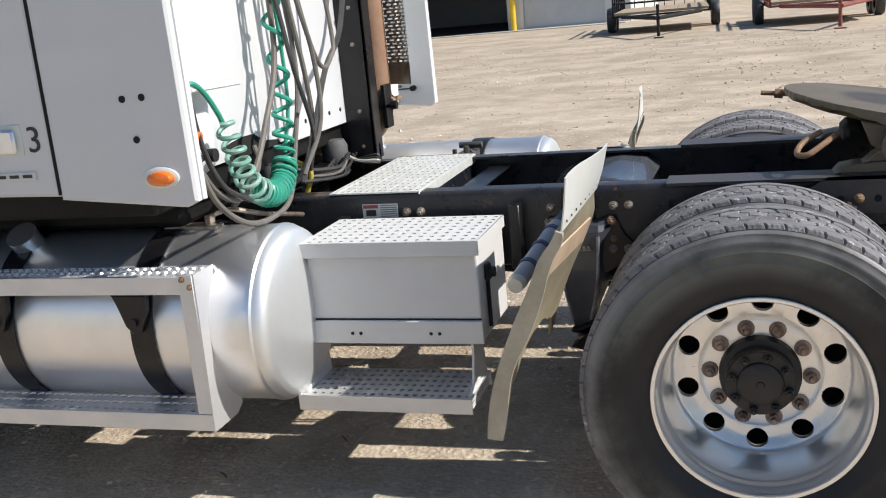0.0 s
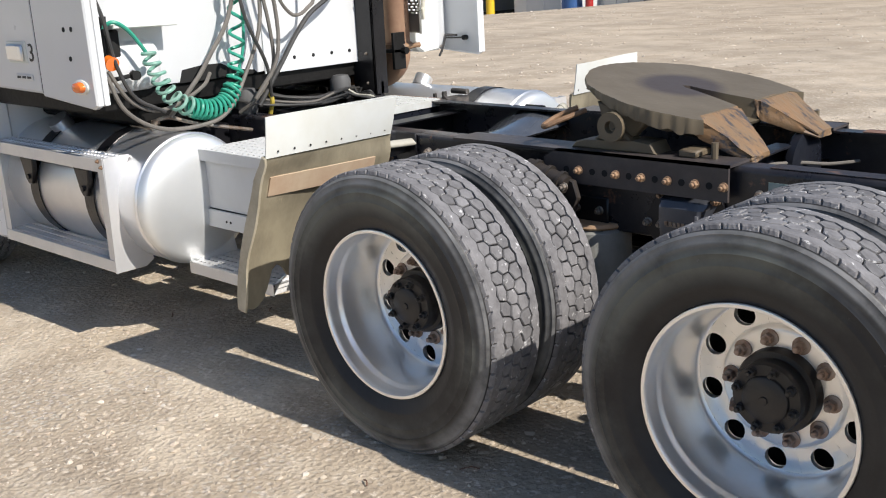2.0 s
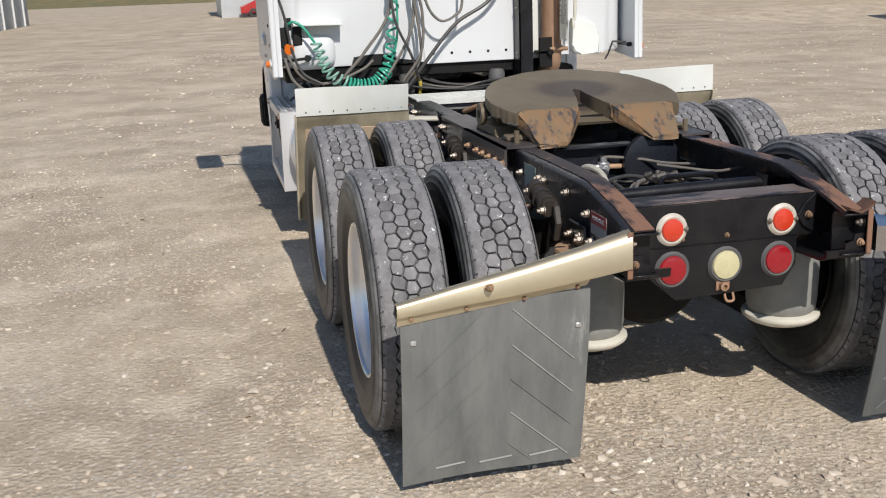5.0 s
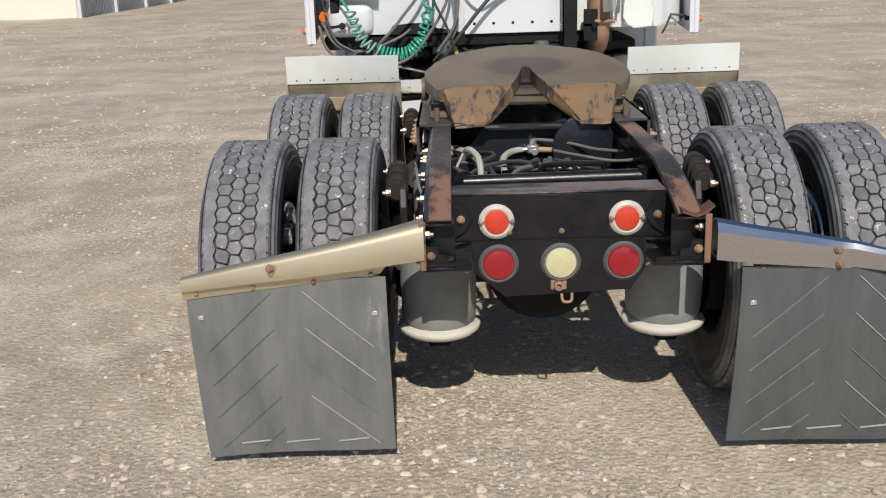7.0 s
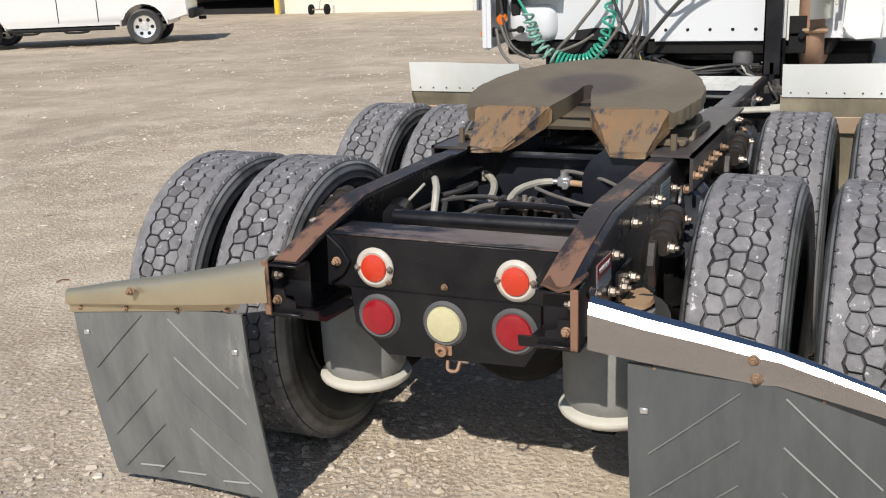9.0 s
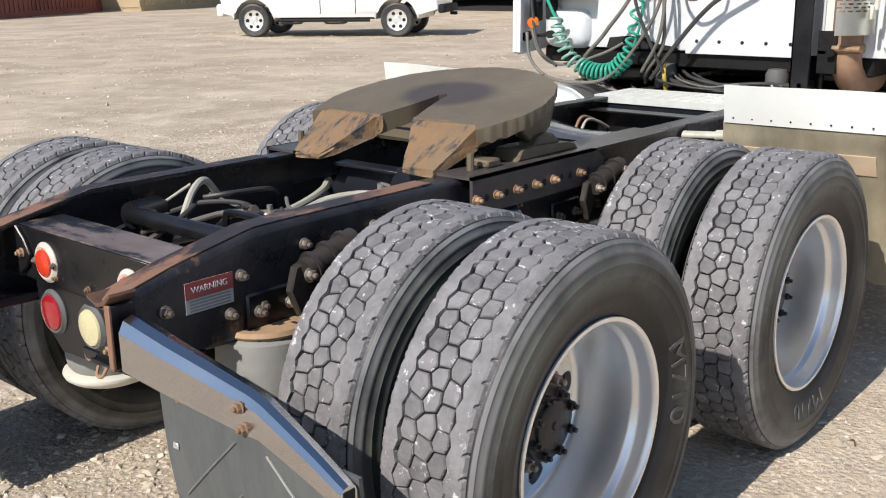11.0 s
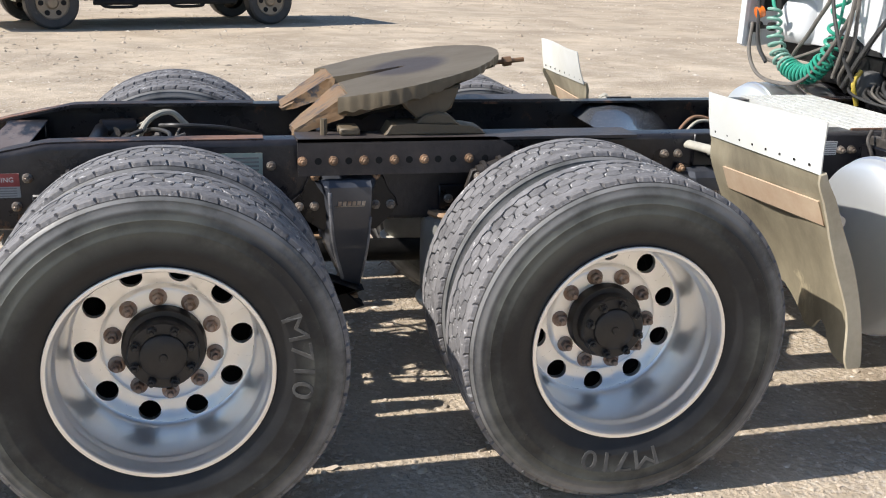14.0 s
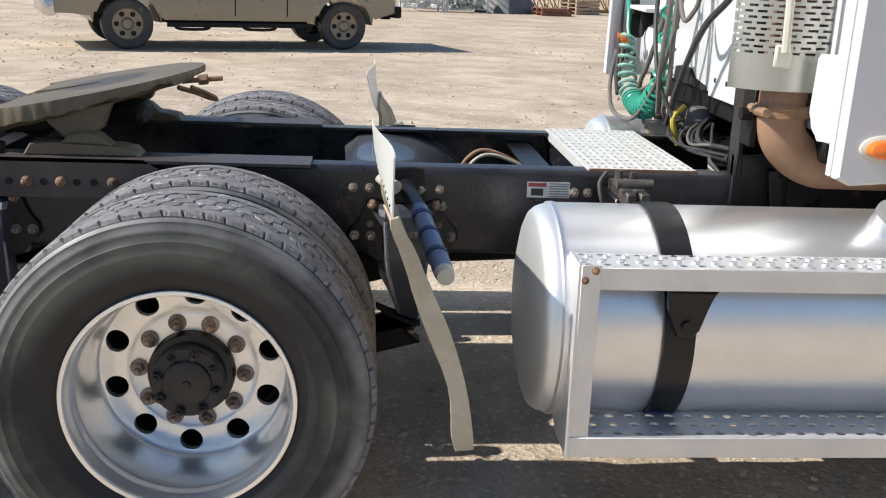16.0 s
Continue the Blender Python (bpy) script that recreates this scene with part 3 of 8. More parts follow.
def text_mesh(body, size, material, depth=0.0012, name="lettering"):
    """Raised letters from the built-in font, as a mesh in the xy plane."""
    cu = bpy.data.curves.new(name, "FONT")
    cu.body, cu.size, cu.extrude, cu.align_x, cu.align_y = body, size, depth, "CENTER", "CENTER"
    cu.resolution_u = 3
    ob = bpy.data.objects.new(name, cu)
    scene.collection.objects.link(ob)
    dg = bpy.context.evaluated_depsgraph_get()
    me = bpy.data.meshes.new_from_object(ob.evaluated_get(dg))
    bpy.data.objects.remove(ob)
    me.materials.clear()
    me.materials.append(material)
    return me


# ---- ground ----
GROUND_Z = 0.008


def ease(v):
    v = min(1.0, max(0.0, v))
    return v * v * (3 - 2 * v)


def ground_at(x, y):
    """The yard is level round the truck and falls away far behind its passenger side."""
    return GROUND_Z - 1.65 * ease((y - 16) / 16) * ease((-x - 17) / 20) * (0.36 + 0.64 * ease((x + 66) / 14))


def build_ground():
    s = Shape()
    bm = s.bm
    xs = sorted({-600, -300, -120, *range(-90, 91, 2), 120, 300, 600})
    grid = [[bm.verts.new((x, y, ground_at(x, y))) for y in xs] for x in xs]
    for a, b in zip(grid, grid[1:]):
        for i in range(len(xs) - 1):
            bm.faces.new((a[i], b[i], b[i + 1], a[i + 1]))
    return tagged(part("ground", s, GROUND), "pale tan gravel yard of packed dust and stones", "ground", kind="structure")


build_ground()


def build_stones(count, seed, name, lo, hi, spread, mid=(0.0, 0.0), skew=4.0, plain=False, clear=0.0):
    """Loose stones lying on the yard in uneven drifts; plain ones have eight faces; clear leaves the middle free."""
    rng = np.random.default_rng(seed)
    g = (1 + 5 ** 0.5) / 2
    base = np.array([(-1, g, 0), (1, g, 0), (-1, -g, 0), (1, -g, 0), (0, -1, g), (0, 1, g), (0, -1, -g), (0, 1, -g), (g, 0, -1), (g, 0, 1), (-g, 0, -1), (-g, 0, 1)]) / 1.9
    tri = np.array([(0, 11, 5), (0, 5, 1), (0, 1, 7), (0, 7, 10), (0, 10, 11), (1, 5, 9), (5, 11, 4), (11, 10, 2), (10, 7, 6), (7, 1, 8), (3, 9, 4), (3, 4, 2), (3, 2, 6), (3, 6, 8), (3, 8, 9), (4, 9, 5), (2, 4, 11), (6, 2, 10), (8, 6, 7), (9, 8, 1)])
    if plain:
        base = np.array([(1, 0, 0), (0, 1, 0), (-1, 0, 0), (0, -1, 0), (0, 0, 1), (0, 0, -1.0)])
        tri = np.array([(0, 1, 4), (1, 2, 4), (2, 3, 4), (3, 0, 4), (1, 0, 5), (2, 1, 5), (3, 2, 5), (0, 3, 5)])
    k = len(base)
    xy = rng.uniform(-spread, spread, (count * 3, 2)) + np.array(mid)
    drift = sum(np.sin(xy @ np.array(w) + f) for w, f in (((1.7, 0.9), 1.0), ((-1.1, 2.3), 4.0), ((4.1, -3.3), 2.0), ((0.45, 0.6), 0.5)))
    keep = (drift + 1.6 * rng.standard_normal(count * 3) > 0) & (np.abs(xy - np.array(mid)).max(1) > clear)
    xy = xy[keep][:count]
    count = len(xy)
    size = lo + (hi - lo) * rng.random(count) ** skew
    verts = base[None] * (1 + 0.28 * rng.standard_normal((count, k, 1)))
    verts = verts * size[:, None, None] * rng.uniform(0.6, 1.3, (count, 1, 3)) * np.array([1, 1, 0.5])
    a = rng.uniform(0, 6.28, count)
    c, q = np.cos(a)[:, None], np.sin(a)[:, None]
    x, y = verts[..., 0] * c - verts[..., 1] * q, verts[..., 0] * q + verts[..., 1] * c
    level = np.array([ground_at(a_, b_) for a_, b_ in xy])[:, None]
    verts = np.stack([x + xy[:, :1], y + xy[:, 1:], verts[..., 2] + size[:, None] * 0.10 + level], -1)
    faces = (tri[None] + k * np.arange(count)[:, None, None]).reshape(-1, 3)
    me = bpy.data.meshes.new(name)
    me.from_pydata(verts.reshape(-1, 3).tolist(), [], faces.tolist())
    me.materials.append(STONE)
    return tagged(new(name, me), "loose grey and tan gravel stones scattered over the yard", "gravel", kind="stuff")


build_stones(44000, 3, "gravel_stones", 0.004, 0.018, 6.5, skew=3.8)
build_stones(52000, 21, "fine_grit", 0.003, 0.009, 5.6, skew=2.0, plain=True)
build_stones(18000, 8, "gravel_patch", 0.004, 0.022, 2.9, (3.0, 1.2), skew=4.5)
build_stones(42000, 5, "far_gravel_stones", 0.011, 0.040, 26, skew=3.0, plain=True, clear=6.0)


def build_twigs(count=46):
    """A few dry twigs and leaf stalks lying about."""
    rg = random.Random(12)
    s = Shape()
    for _ in range(count):
        x, y, a, l = rg.uniform(-5, 6), rg.uniform(-6, 6), rg.uniform(0, 6.28), rg.uniform(0.02, 0.07)
        z = GROUND_Z + 0.006
        d = Vector((math.cos(a), math.sin(a), 0))
        p = Vector((x, y, z))
        s.tube([p, p + d * l * 0.5 + Vector((0, 0, rg.uniform(0.002, 0.01))), p + d * l + Vector((rg.uniform(-0.01, 0.01), rg.uniform(-0.01, 0.01), 0))], rg.uniform(0.002, 0.0045), 5, 2)
    return tagged(part("twigs", s, TWIG), "small dry brown twigs strewn over the gravel", "twigs", kind="stuff")


build_twigs()


# ---- the truck ----
truck = thing("semi_truck", "white three-axle semi tractor with bare black chassis, parked on gravel", "truck")
AXLES = (-0.66, 0.66)
HUB_Z = 0.507
FRONT_X = -4.5


def bolt_mesh(r=0.013, h=0.018, material=BOLT, name="bolt", wide=1.25):
    """A flanged hex nut with a stud end, pointing along +y."""
    s = Shape()
    s.lathe([(0, 0), (r * wide, 0), (r * wide, h * 0.2), (r * 1.02, h * 0.3), (0, h * 0.3)], (0, 0, 0), "y", 14)
    s.lathe([(r, h * 0.25), (r, h), (r * 0.8, h * 1.1), (0, h * 1.1)], (0, 0, 0), "y", 6)
    s.lathe([(r * 0.55, h), (r * 0.55, h * 1.6), (r * 0.4, h * 1.7), (0, h * 1.7)], (0, 0, 0), "y", 8)
    return mesh_of(name, s, material, 30)


BOLT_ME = bolt_mesh()
BOLTR_ME = bolt_mesh(material=BOLTR)
MID_ME = bolt_mesh(0.011, 0.012, BOLTR)
SMALL_ME = bolt_mesh(0.008, 0.008, BOLTR)
RIVET_ME = bolt_mesh(0.0055, 0.007, RIVETM, "rivet")
LONG_ME = bolt_mesh(0.006, 0.015, RIVETM)
SMALLW_ME = bolt_mesh(0.008, 0.007, BOLT)


def bolts(parent, spots, me=None, rz=0.0, rx=0.0, name="bolt"):
    for p in spots:
        share(name, me or BOLT_ME, parent, pose(*p, rx, 0, rz))


# -- wheels --
def tyre_shape():
    s = Shape()
    half = [(0.288, 0.100), (0.300, 0.112), (0.318, 0.117), (0.335, 0.127), (0.350, 0.1325), (0.356, 0.1345), (0.362, 0.134), (0.395, 0.142), (0.405, 0.1428), (0.408, 0.1442), (0.411, 0.1432), (0.42, 0.143), (0.438, 0.1412), (0.441, 0.1428), (0.444, 0.1405), (0.462, 0.136), (0.466, 0.1375), (0.472, 0.1345), (0.487, 0.128), (0.4905, 0.129), (0.497, 0.124), (0.501, 0.120), (0.503, 0.108)]
    half = [(0.288 + (r - 0.288) * 0.937, w) for r, w in half]
    prof = half + [(r, -w) for r, w in half[::-1]]
    return s.lathe(prof, (0, 0, 0), "y", 96, closed=True)


def tread_mesh():
    """Three rows of worn hexagonal blocks between zigzag grooves and broad shoulder ribs."""
    n, r0, r1 = 62, 0.486, 0.5025
    verts, faces, chipped = [], [], []
    rng = random.Random(4)

    def block(pts, top=0.985):
        k0, k = len(verts), len(pts)
        pts = [(u + rng.uniform(-0.0025, 0.0025), w + rng.uniform(-0.0010, 0.0010)) for u, w in pts]
        cu, cw = sum(p[0] for p in pts) / k, sum(p[1] for p in pts) / k
        drop = rng.uniform(0.0, 0.0016)
        for f, r in ((1.0, r0), (top, r1 - 0.0035 - drop), (top - 0.10, r1 - drop)):
            for u, w in pts:
                a = cu + (u - cu) * f
                verts.append((r * math.cos(a), cw + (w - cw) * f, r * math.sin(a)))
        for lvl in (0, 1):
            for i in range(k):
                j = (i + 1) % k
                faces.append((k0 + lvl * k + i, k0 + lvl * k + j, k0 + lvl * k + k + j, k0 + lvl * k + k + i))
                chipped.append(lvl)
        faces.append(tuple(range(k0 + 2 * k, k0 + 3 * k)))
        chipped.append(0)

    du = 2 * math.pi / n
    gu, gw = 0.0034 / 0.5 / 2, 0.0022
    pitch, a, b = 0.0455, 0.0180, 0.0275
    wob = [[rng.uniform(-0.0042, 0.0042) for _ in range(2 * n + 2)] for _ in range(4)]
    tow = [[rng.uniform(-0.011, 0.011) for _ in range(2 * n)] for _ in range(4)]
    for row in (-1, 0, 1):
        for i in range(n):
            k = 2 * i + (row % 2)
            c, w0 = 0.5 * k * du, row * pitch
            hi, lo = wob[row + 2], wob[row + 1]
            uh, ul = [[t_[(k + j) % (2 * n)] for j in range(3)] for t_ in (tow[row + 2], tow[row + 1])]
            last = k + 2 if k + 2 < 2 * n else 0
            block([(c - du / 2 + gu + ul[0], w0 - a + lo[k] + gw), (c - du / 2 + gu + uh[0], w0 + a + hi[k] - gw), (c + uh[1], w0 + b + hi[k + 1] - gw), (c + du / 2 - gu + uh[2], w0 + a + hi[last] - gw), (c + du / 2 - gu + ul[2], w0 - a + lo[last] + gw), (c + ul[1], w0 - b + lo[k + 1] + gw)])
    for sgn in (1, -1):
        k0 = len(verts)
        for i in range(8 * n):
            t, nick = 0.125 * i * du, rng.uniform(0.0, 0.0012) + (0.0065 if i % 8 == 3 else 0.0)
            w0 = pitch + a + (b - a) * (1 - abs((i % 8) / 4 - 1)) + 0.0026
            for r, w in ((r0, w0), (r1, w0 + 0.0008), (r1 - 0.0006, 0.106), (r1 - 0.004 - nick, 0.1135 - nick), (r0, 0.118)):
                verts.append((r * math.cos(t), sgn * w, r * math.sin(t)))
        for i in range(8 * n):
            p, q = k0 + 5 * i, k0 + 5 * ((i + 1) % (8 * n))
            for j in range(4):
                faces.append((p + j, p + j + 1, q + j + 1, q + j))
                chipped.append(1 if j == 0 else 0)
    me = bpy.data.meshes.new("tread")
    me.from_pydata(verts, [], faces)
    me.materials.append(TREAD)
    me.materials.append(CHIP)
    for f, worn in zip(me.polygons, chipped):
        f.material_index = worn
    return me


def holed_disc(s, n, rc, rh, r_in, r_out, y, depth, sgn):
    """A ring with n round hand holes through it."""
    bm = s.bm
    half = math.pi / n
    for i in range(n):
        mid = 2 * math.pi * i / n + half
        loop = []
        corner = [math.atan2(r * math.sin(t), r * math.cos(t) - rc) for r in (r_in, r_out) for t in (-half, half)]
        for a in sorted([2 * math.pi * k / 16 - math.pi + 0.1 for k in range(16)] + corner):
            c, w = math.cos(a), math.sin(a)
            best = 9.0
            for rad in (r_in, r_out):
                bb, cc = rc * c, rc * rc - rad * rad
                disc = bb * bb - cc
                if disc > 0:
                    for t in (-bb - disc ** 0.5, -bb + disc ** 0.5):
                        if t > 1e-6:
                            best = min(best, t)
            for e in (half, -half):
                den = math.sin(e) * c - math.cos(e) * w
                if abs(den) > 1e-9:
                    t = -rc * math.sin(e) / den
                    if t > 1e-6:
                        best = min(best, t)
            loop.append(((rc + best * c, best * w), (rc + rh * c, rh * w)))

        def put(p, d):
            x, z = p[0] * math.cos(mid) - p[1] * math.sin(mid), p[0] * math.sin(mid) + p[1] * math.cos(mid)
            return bm.verts.new((x, y - sgn * d, z))

        o = [put(p, 0) for p, _ in loop]
        h = [put(q, 0.002) for _, q in loop]
        b = [put(q, depth) for _, q in loop]
        for k in range(len(loop)):
            j = (k + 1) % len(loop)
            bm.faces.new((o[k], o[j], h[j], h[k]))
            bm.faces.new((h[k], h[j], b[j], b[k]))
    return s


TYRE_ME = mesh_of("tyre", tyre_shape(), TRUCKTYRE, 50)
TREAD_ME = tread_mesh()


def dished_rim():
    """The deep outer wheel: its lip faces +y at 0.115 from the tyre's middle."""
    s = Shape()
    s.lathe([(0.286, 0.098), (0.296, 0.106), (0.3, 0.114), (0.2985, 0.118), (0.294, 0.1195), (0.288, 0.118), (0.2845, 0.112), (0.283, 0.10), (0.2815, 0.075), (0.279, 0.066), (0.273, 0.058), (0.2705, 0.048), (0.2700, -0.035), (0.2690, -0.066), (0.2670, -0.088), (0.2630, -0.104), (0.2570, -0.115), (0.2500, -0.119)], (0, 0, 0), "y", 96)
    ring = Shape()
    holed_disc(ring, 10, 0.2165, 0.0318, 0.180, 0.2500, -0.119, 0.022, 1)
    for v in ring.bm.verts:
        q = math.hypot(v.co.x, v.co.z)
        v.co.y += 0.006 * math.sin(math.pi * min(1, max(0, (q - 0.180) / 0.07)))
    ring_me = bpy.data.meshes.new("ring")
    ring.bm.to_mesh(ring_me)
    ring.bm.free()
    s.bm.from_mesh(ring_me)
    bpy.data.meshes.remove(ring_me)
    s.lathe([(0.180, -0.119), (0.177, -0.1205), (0.174, -0.1175), (0.1715, -0.110), (0.167, -0.1055), (0.160, -0.104), (0.10, -0.104)], (0, 0, 0), "y", 72)
    bmesh.ops.remove_doubles(s.bm, verts=s.bm.verts, dist=2e-4)
    return mesh_of("rim", s, RIM, 35)


RIM_ME = dished_rim()


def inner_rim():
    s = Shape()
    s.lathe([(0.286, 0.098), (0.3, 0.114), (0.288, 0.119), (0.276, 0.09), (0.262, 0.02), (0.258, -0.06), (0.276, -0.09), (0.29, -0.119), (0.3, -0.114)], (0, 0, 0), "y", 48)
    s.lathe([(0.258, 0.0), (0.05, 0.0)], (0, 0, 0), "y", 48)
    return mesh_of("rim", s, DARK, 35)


INNER_ME = inner_rim()


def hub_mesh():
    s = Shape()
    s.lathe([(0.118, -0.132), (0.116, -0.075), (0.112, -0.068), (0.098, -0.066), (0.096, -0.04), (0.098, -0.036), (0.098, -0.02), (0.094, -0.014), (0.066, -0.012), (0.064, -0.004), (0.058, 0.0), (0.012, 0.0), (0.010, 0.004), (0, 0.005)], (0, 0, 0), "y", 40)
    return mesh_of("hub", s, HUBM, 35)


HUB_ME = hub_mesh()
HUBNUT_ME = bolt_mesh(0.0125, 0.019, HUBM, "hub_nut", 1.15)
LUG_ME = bolt_mesh(0.0165, 0.026, mat("rusty_lug_nut", (0.25, 0.15, 0.10), 0.5, 0.5, second=(0.42, 0.36, 0.32), scale=30, amount=1.0, rnd=0.3), "lug_nut", 1.5)


def SIDE(r):
    """Half the tyre's width at a given radius, on the sidewall."""
    marks = ((0.30, 0.114), (0.318, 0.1185), (0.332, 0.127), (0.346, 0.1325), (0.357, 0.1345), (0.388, 0.142), (0.412, 0.143), (0.435, 0.140), (0.46, 0.133))
    for (p, u), (q, v) in zip(marks, marks[1:]):
        if r <= q:
            return u + (v - u) * (r - p) / (q - p)
    return 0.13


def pie(r, w, sgn, tilt, body, size, parent):
    """Raised lettering bent round the sidewall."""
    me = text_mesh(body, size, TYRE_LET, 0.0015, "sidewall_lettering")
    for v in me.vertices:
        x, y, z = v.co
        a = tilt + sgn * 1.35 * x / r
        rr = r + y
        ww = SIDE(rr) + z + 0.0016
        v.co = (rr * math.cos(a), sgn * ww, rr * math.sin(a))
    part("sidewall_lettering", me, None, parent, "raised grey tyre lettering")


TYRE_LET = mat("worn_raised_rubber", (0.11, 0.11, 0.108), 0.6, second=(0.035, 0.035, 0.035), scale=20, amount=0.9)


def drive_wheel(x, sgn, spin, words=(), turn=3):
    """An outer dual wheel with hub and nuts; y is outboard."""
    w = part("wheel", RIM_ME, None, truck, "dished dull aluminium wheel with round hand holes")
    base = pose(x, sgn * (1.097 if sgn > 0 else 1.085), HUB_Z, 0, 0, 0 if sgn > 0 else 180) @ pose(0, 0, 0, 0, -turn, 0)
    w.matrix_world = base
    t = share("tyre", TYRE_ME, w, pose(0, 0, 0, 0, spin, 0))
    tagged(t, "dusty black drive tyre on the outside of a dual pair")
    tagged(share("tread", TREAD_ME, w, pose(0, 0, 0, 0, spin, 0)), "worn grey tread of hexagonal blocks", kind="stuff")
    share("hub", HUB_ME, w, Matrix.Identity(4))
    for i in range(8):
        a = 2 * math.pi * i / 8 + 0.2
        share("hub_nut", HUBNUT_ME, w, pose(0.081 * math.cos(a), -0.016, 0.081 * math.sin(a), 0, 25 * i))
    for i in range(10):
        a = 2 * math.pi * i / 10
        share("lug_nut", LUG_ME, w, pose(0.1428 * math.cos(a), -0.104, 0.1428 * math.sin(a), 0, 20 * i))
    for body, size, tilt, rad in words:
        pie(rad, 0.1335, 1, tilt - radians(turn), body, size, w)
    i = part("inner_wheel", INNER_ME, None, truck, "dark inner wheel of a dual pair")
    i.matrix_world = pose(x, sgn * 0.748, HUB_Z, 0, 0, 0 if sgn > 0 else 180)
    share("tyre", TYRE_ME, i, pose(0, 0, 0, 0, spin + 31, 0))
    tagged(share("tread", TREAD_ME, i, pose(0, 0, 0, 0, spin + 31, 0)), "worn grey tread of hexagonal blocks", kind="stuff")
    return w


drive_wheel(-0.66, -1, 0)
drive_wheel(0.66, -1, 11)
drive_wheel(-0.66, 1, 5, (("M710", 0.082, radians(-88), 0.366),))
drive_wheel(0.66, 1, 17, (("M710", 0.082, radians(174), 0.368),), 14)


def steer_wheel(sgn):
    s = Shape()
    s.lathe([(0.286, 0.098), (0.3, 0.114), (0.296, 0.118), (0.282, 0.113), (0.27, 0.08), (0.262, 0.05), (0.25, 0.055)], (0, 0, 0), "y", 60)
    holed_disc(s, 10, 0.212, 0.029, 0.176, 0.25, 0.055, 0.02, 1)
    s.lathe([(0.176, 0.055), (0.165, 0.075), (0.10, 0.078), (0.09, 0.12), (0.07, 0.135), (0, 0.137)], (0, 0, 0), "y", 48)
    w = part("steer_wheel", s, STEER, truck, "dull grey steel front wheel with hub cap")
    w.matrix_world = pose(FRONT_X, sgn * 1.02, HUB_Z, 0, 0, 0 if sgn > 0 else 180)
    share("tyre", TYRE_ME, w, Matrix.Identity(4))
    tagged(share("tread", TREAD_ME, w, Matrix.Identity(4)), "black steer tyre tread", kind="stuff")
    for i in range(10):
        a = 2 * math.pi * i / 10
        share("lug_nut", LUG_ME, w, pose(0.1428 * math.cos(a), 0.077, 0.1428 * math.sin(a)))


steer_wheel(-1)
steer_wheel(1)

# -- frame rails, tapering at the tail --
RAIL_OUT, RAIL_TOP, RAIL_BOT = 0.43, 0.965, 0.700


def frame_rail(sgn):
    """A C-channel with rounded corners, its top sloping down at the tail."""
    s = Shape()
    y, rad, th, fl = sgn * RAIL_OUT, 0.020, 0.009, 0.088
    rings = []
    for x, top, bot in ((-5.2, RAIL_TOP + 0.01, RAIL_BOT - 0.01), (-1.0, RAIL_TOP + 0.01, RAIL_BOT - 0.01), (0.92, RAIL_TOP + 0.01, RAIL_BOT - 0.01), (1.02, RAIL_TOP + 0.008, RAIL_BOT - 0.01), (1.26, 0.926, 0.70), (1.435, 0.878, 0.735)):
        sec = [(fl, top - th), (fl, top)]
        sec += [(rad - rad * math.sin(a), top - rad + rad * math.cos(a)) for a in [math.pi / 2 * k / 5 for k in range(6)]]
        sec += [(rad - rad * math.cos(a), bot + rad - rad * math.sin(a)) for a in [math.pi / 2 * k / 5 for k in range(6)]]
        sec += [(fl, bot), (fl, bot + th), (th, bot + th), (th, top - th)]
        rings.append([s.bm.verts.new((x, y - sgn * a, b)) for a, b in sec])
    t = Shape()
    for n_, (a, b) in enumerate(zip(rings, rings[1:])):
        u = t if n_ >= 2 else s
        if u is t:
            a, b = [u.bm.verts.new(v.co) for v in a], [u.bm.verts.new(v.co) for v in b]
        for k in range(len(a)):
            q = (k + 1) % len(a)
            u.bm.faces.new((a[k], a[q], b[q], b[k]))
    for v in [v for v in s.bm.verts if not v.link_faces]:
        s.bm.verts.remove(v)
    bmesh.ops.remove_doubles(t.bm, verts=t.bm.verts, dist=1e-5)
    r = part("frame_rail", s, RAILTOP, truck, "black steel chassis rail with rust patches")
    tl = part("rail_tail", t, RAILTOP, r, "sloping rail end with flaking paint and rust")
    sc = Shape()
    sc.strip([(x, z + 0.0025) for x, z in ((0.34, 0.975), (0.6, 0.975), (0.92, 0.975), (1.02, 0.973), (1.14, 0.950), (1.26, 0.926), (1.35, 0.902), (1.43, 0.880))], sgn * 0.345, sgn * 0.414, 0.003, 2)
    part("rust_scale", sc, RUSTTOP, tl, "flaking rust along the top flange")
    rz = 0 if sgn > 0 else 180
    yb = y + sgn * 0.002
    bolts(r, [(x, yb, z) for x, z in ((1.30, 0.83), (1.078, 0.868), (1.117, 0.777), (1.018, 0.776), (0.867, 0.905), (0.61, 0.905), (0.55, 0.905), (0.318, 0.89), (-1.084, 0.905), (-1.137, 0.905), (-1.147, 0.851), (-1.30, 0.905), (-1.36, 0.905), (-1.37, 0.85), *(((-1.80, 0.905), (-1.845, 0.905)) if sgn > 0 else ((-1.90, 0.905), (-1.845, 0.905))), (-2.62, 0.80), (-2.70, 0.80), (-2.9, 0.80))], rz=rz)
    bolts(r, [(x, yb, z) for x, z in ((-1.14, 0.79), (-1.36, 0.79), (-1.95, 0.78), (0.42, 0.76), (-0.55, 0.76))], BOLTR_ME, rz=rz)
    return r


rails = {sgn: frame_rail(sgn) for sgn in (-1, 1)}


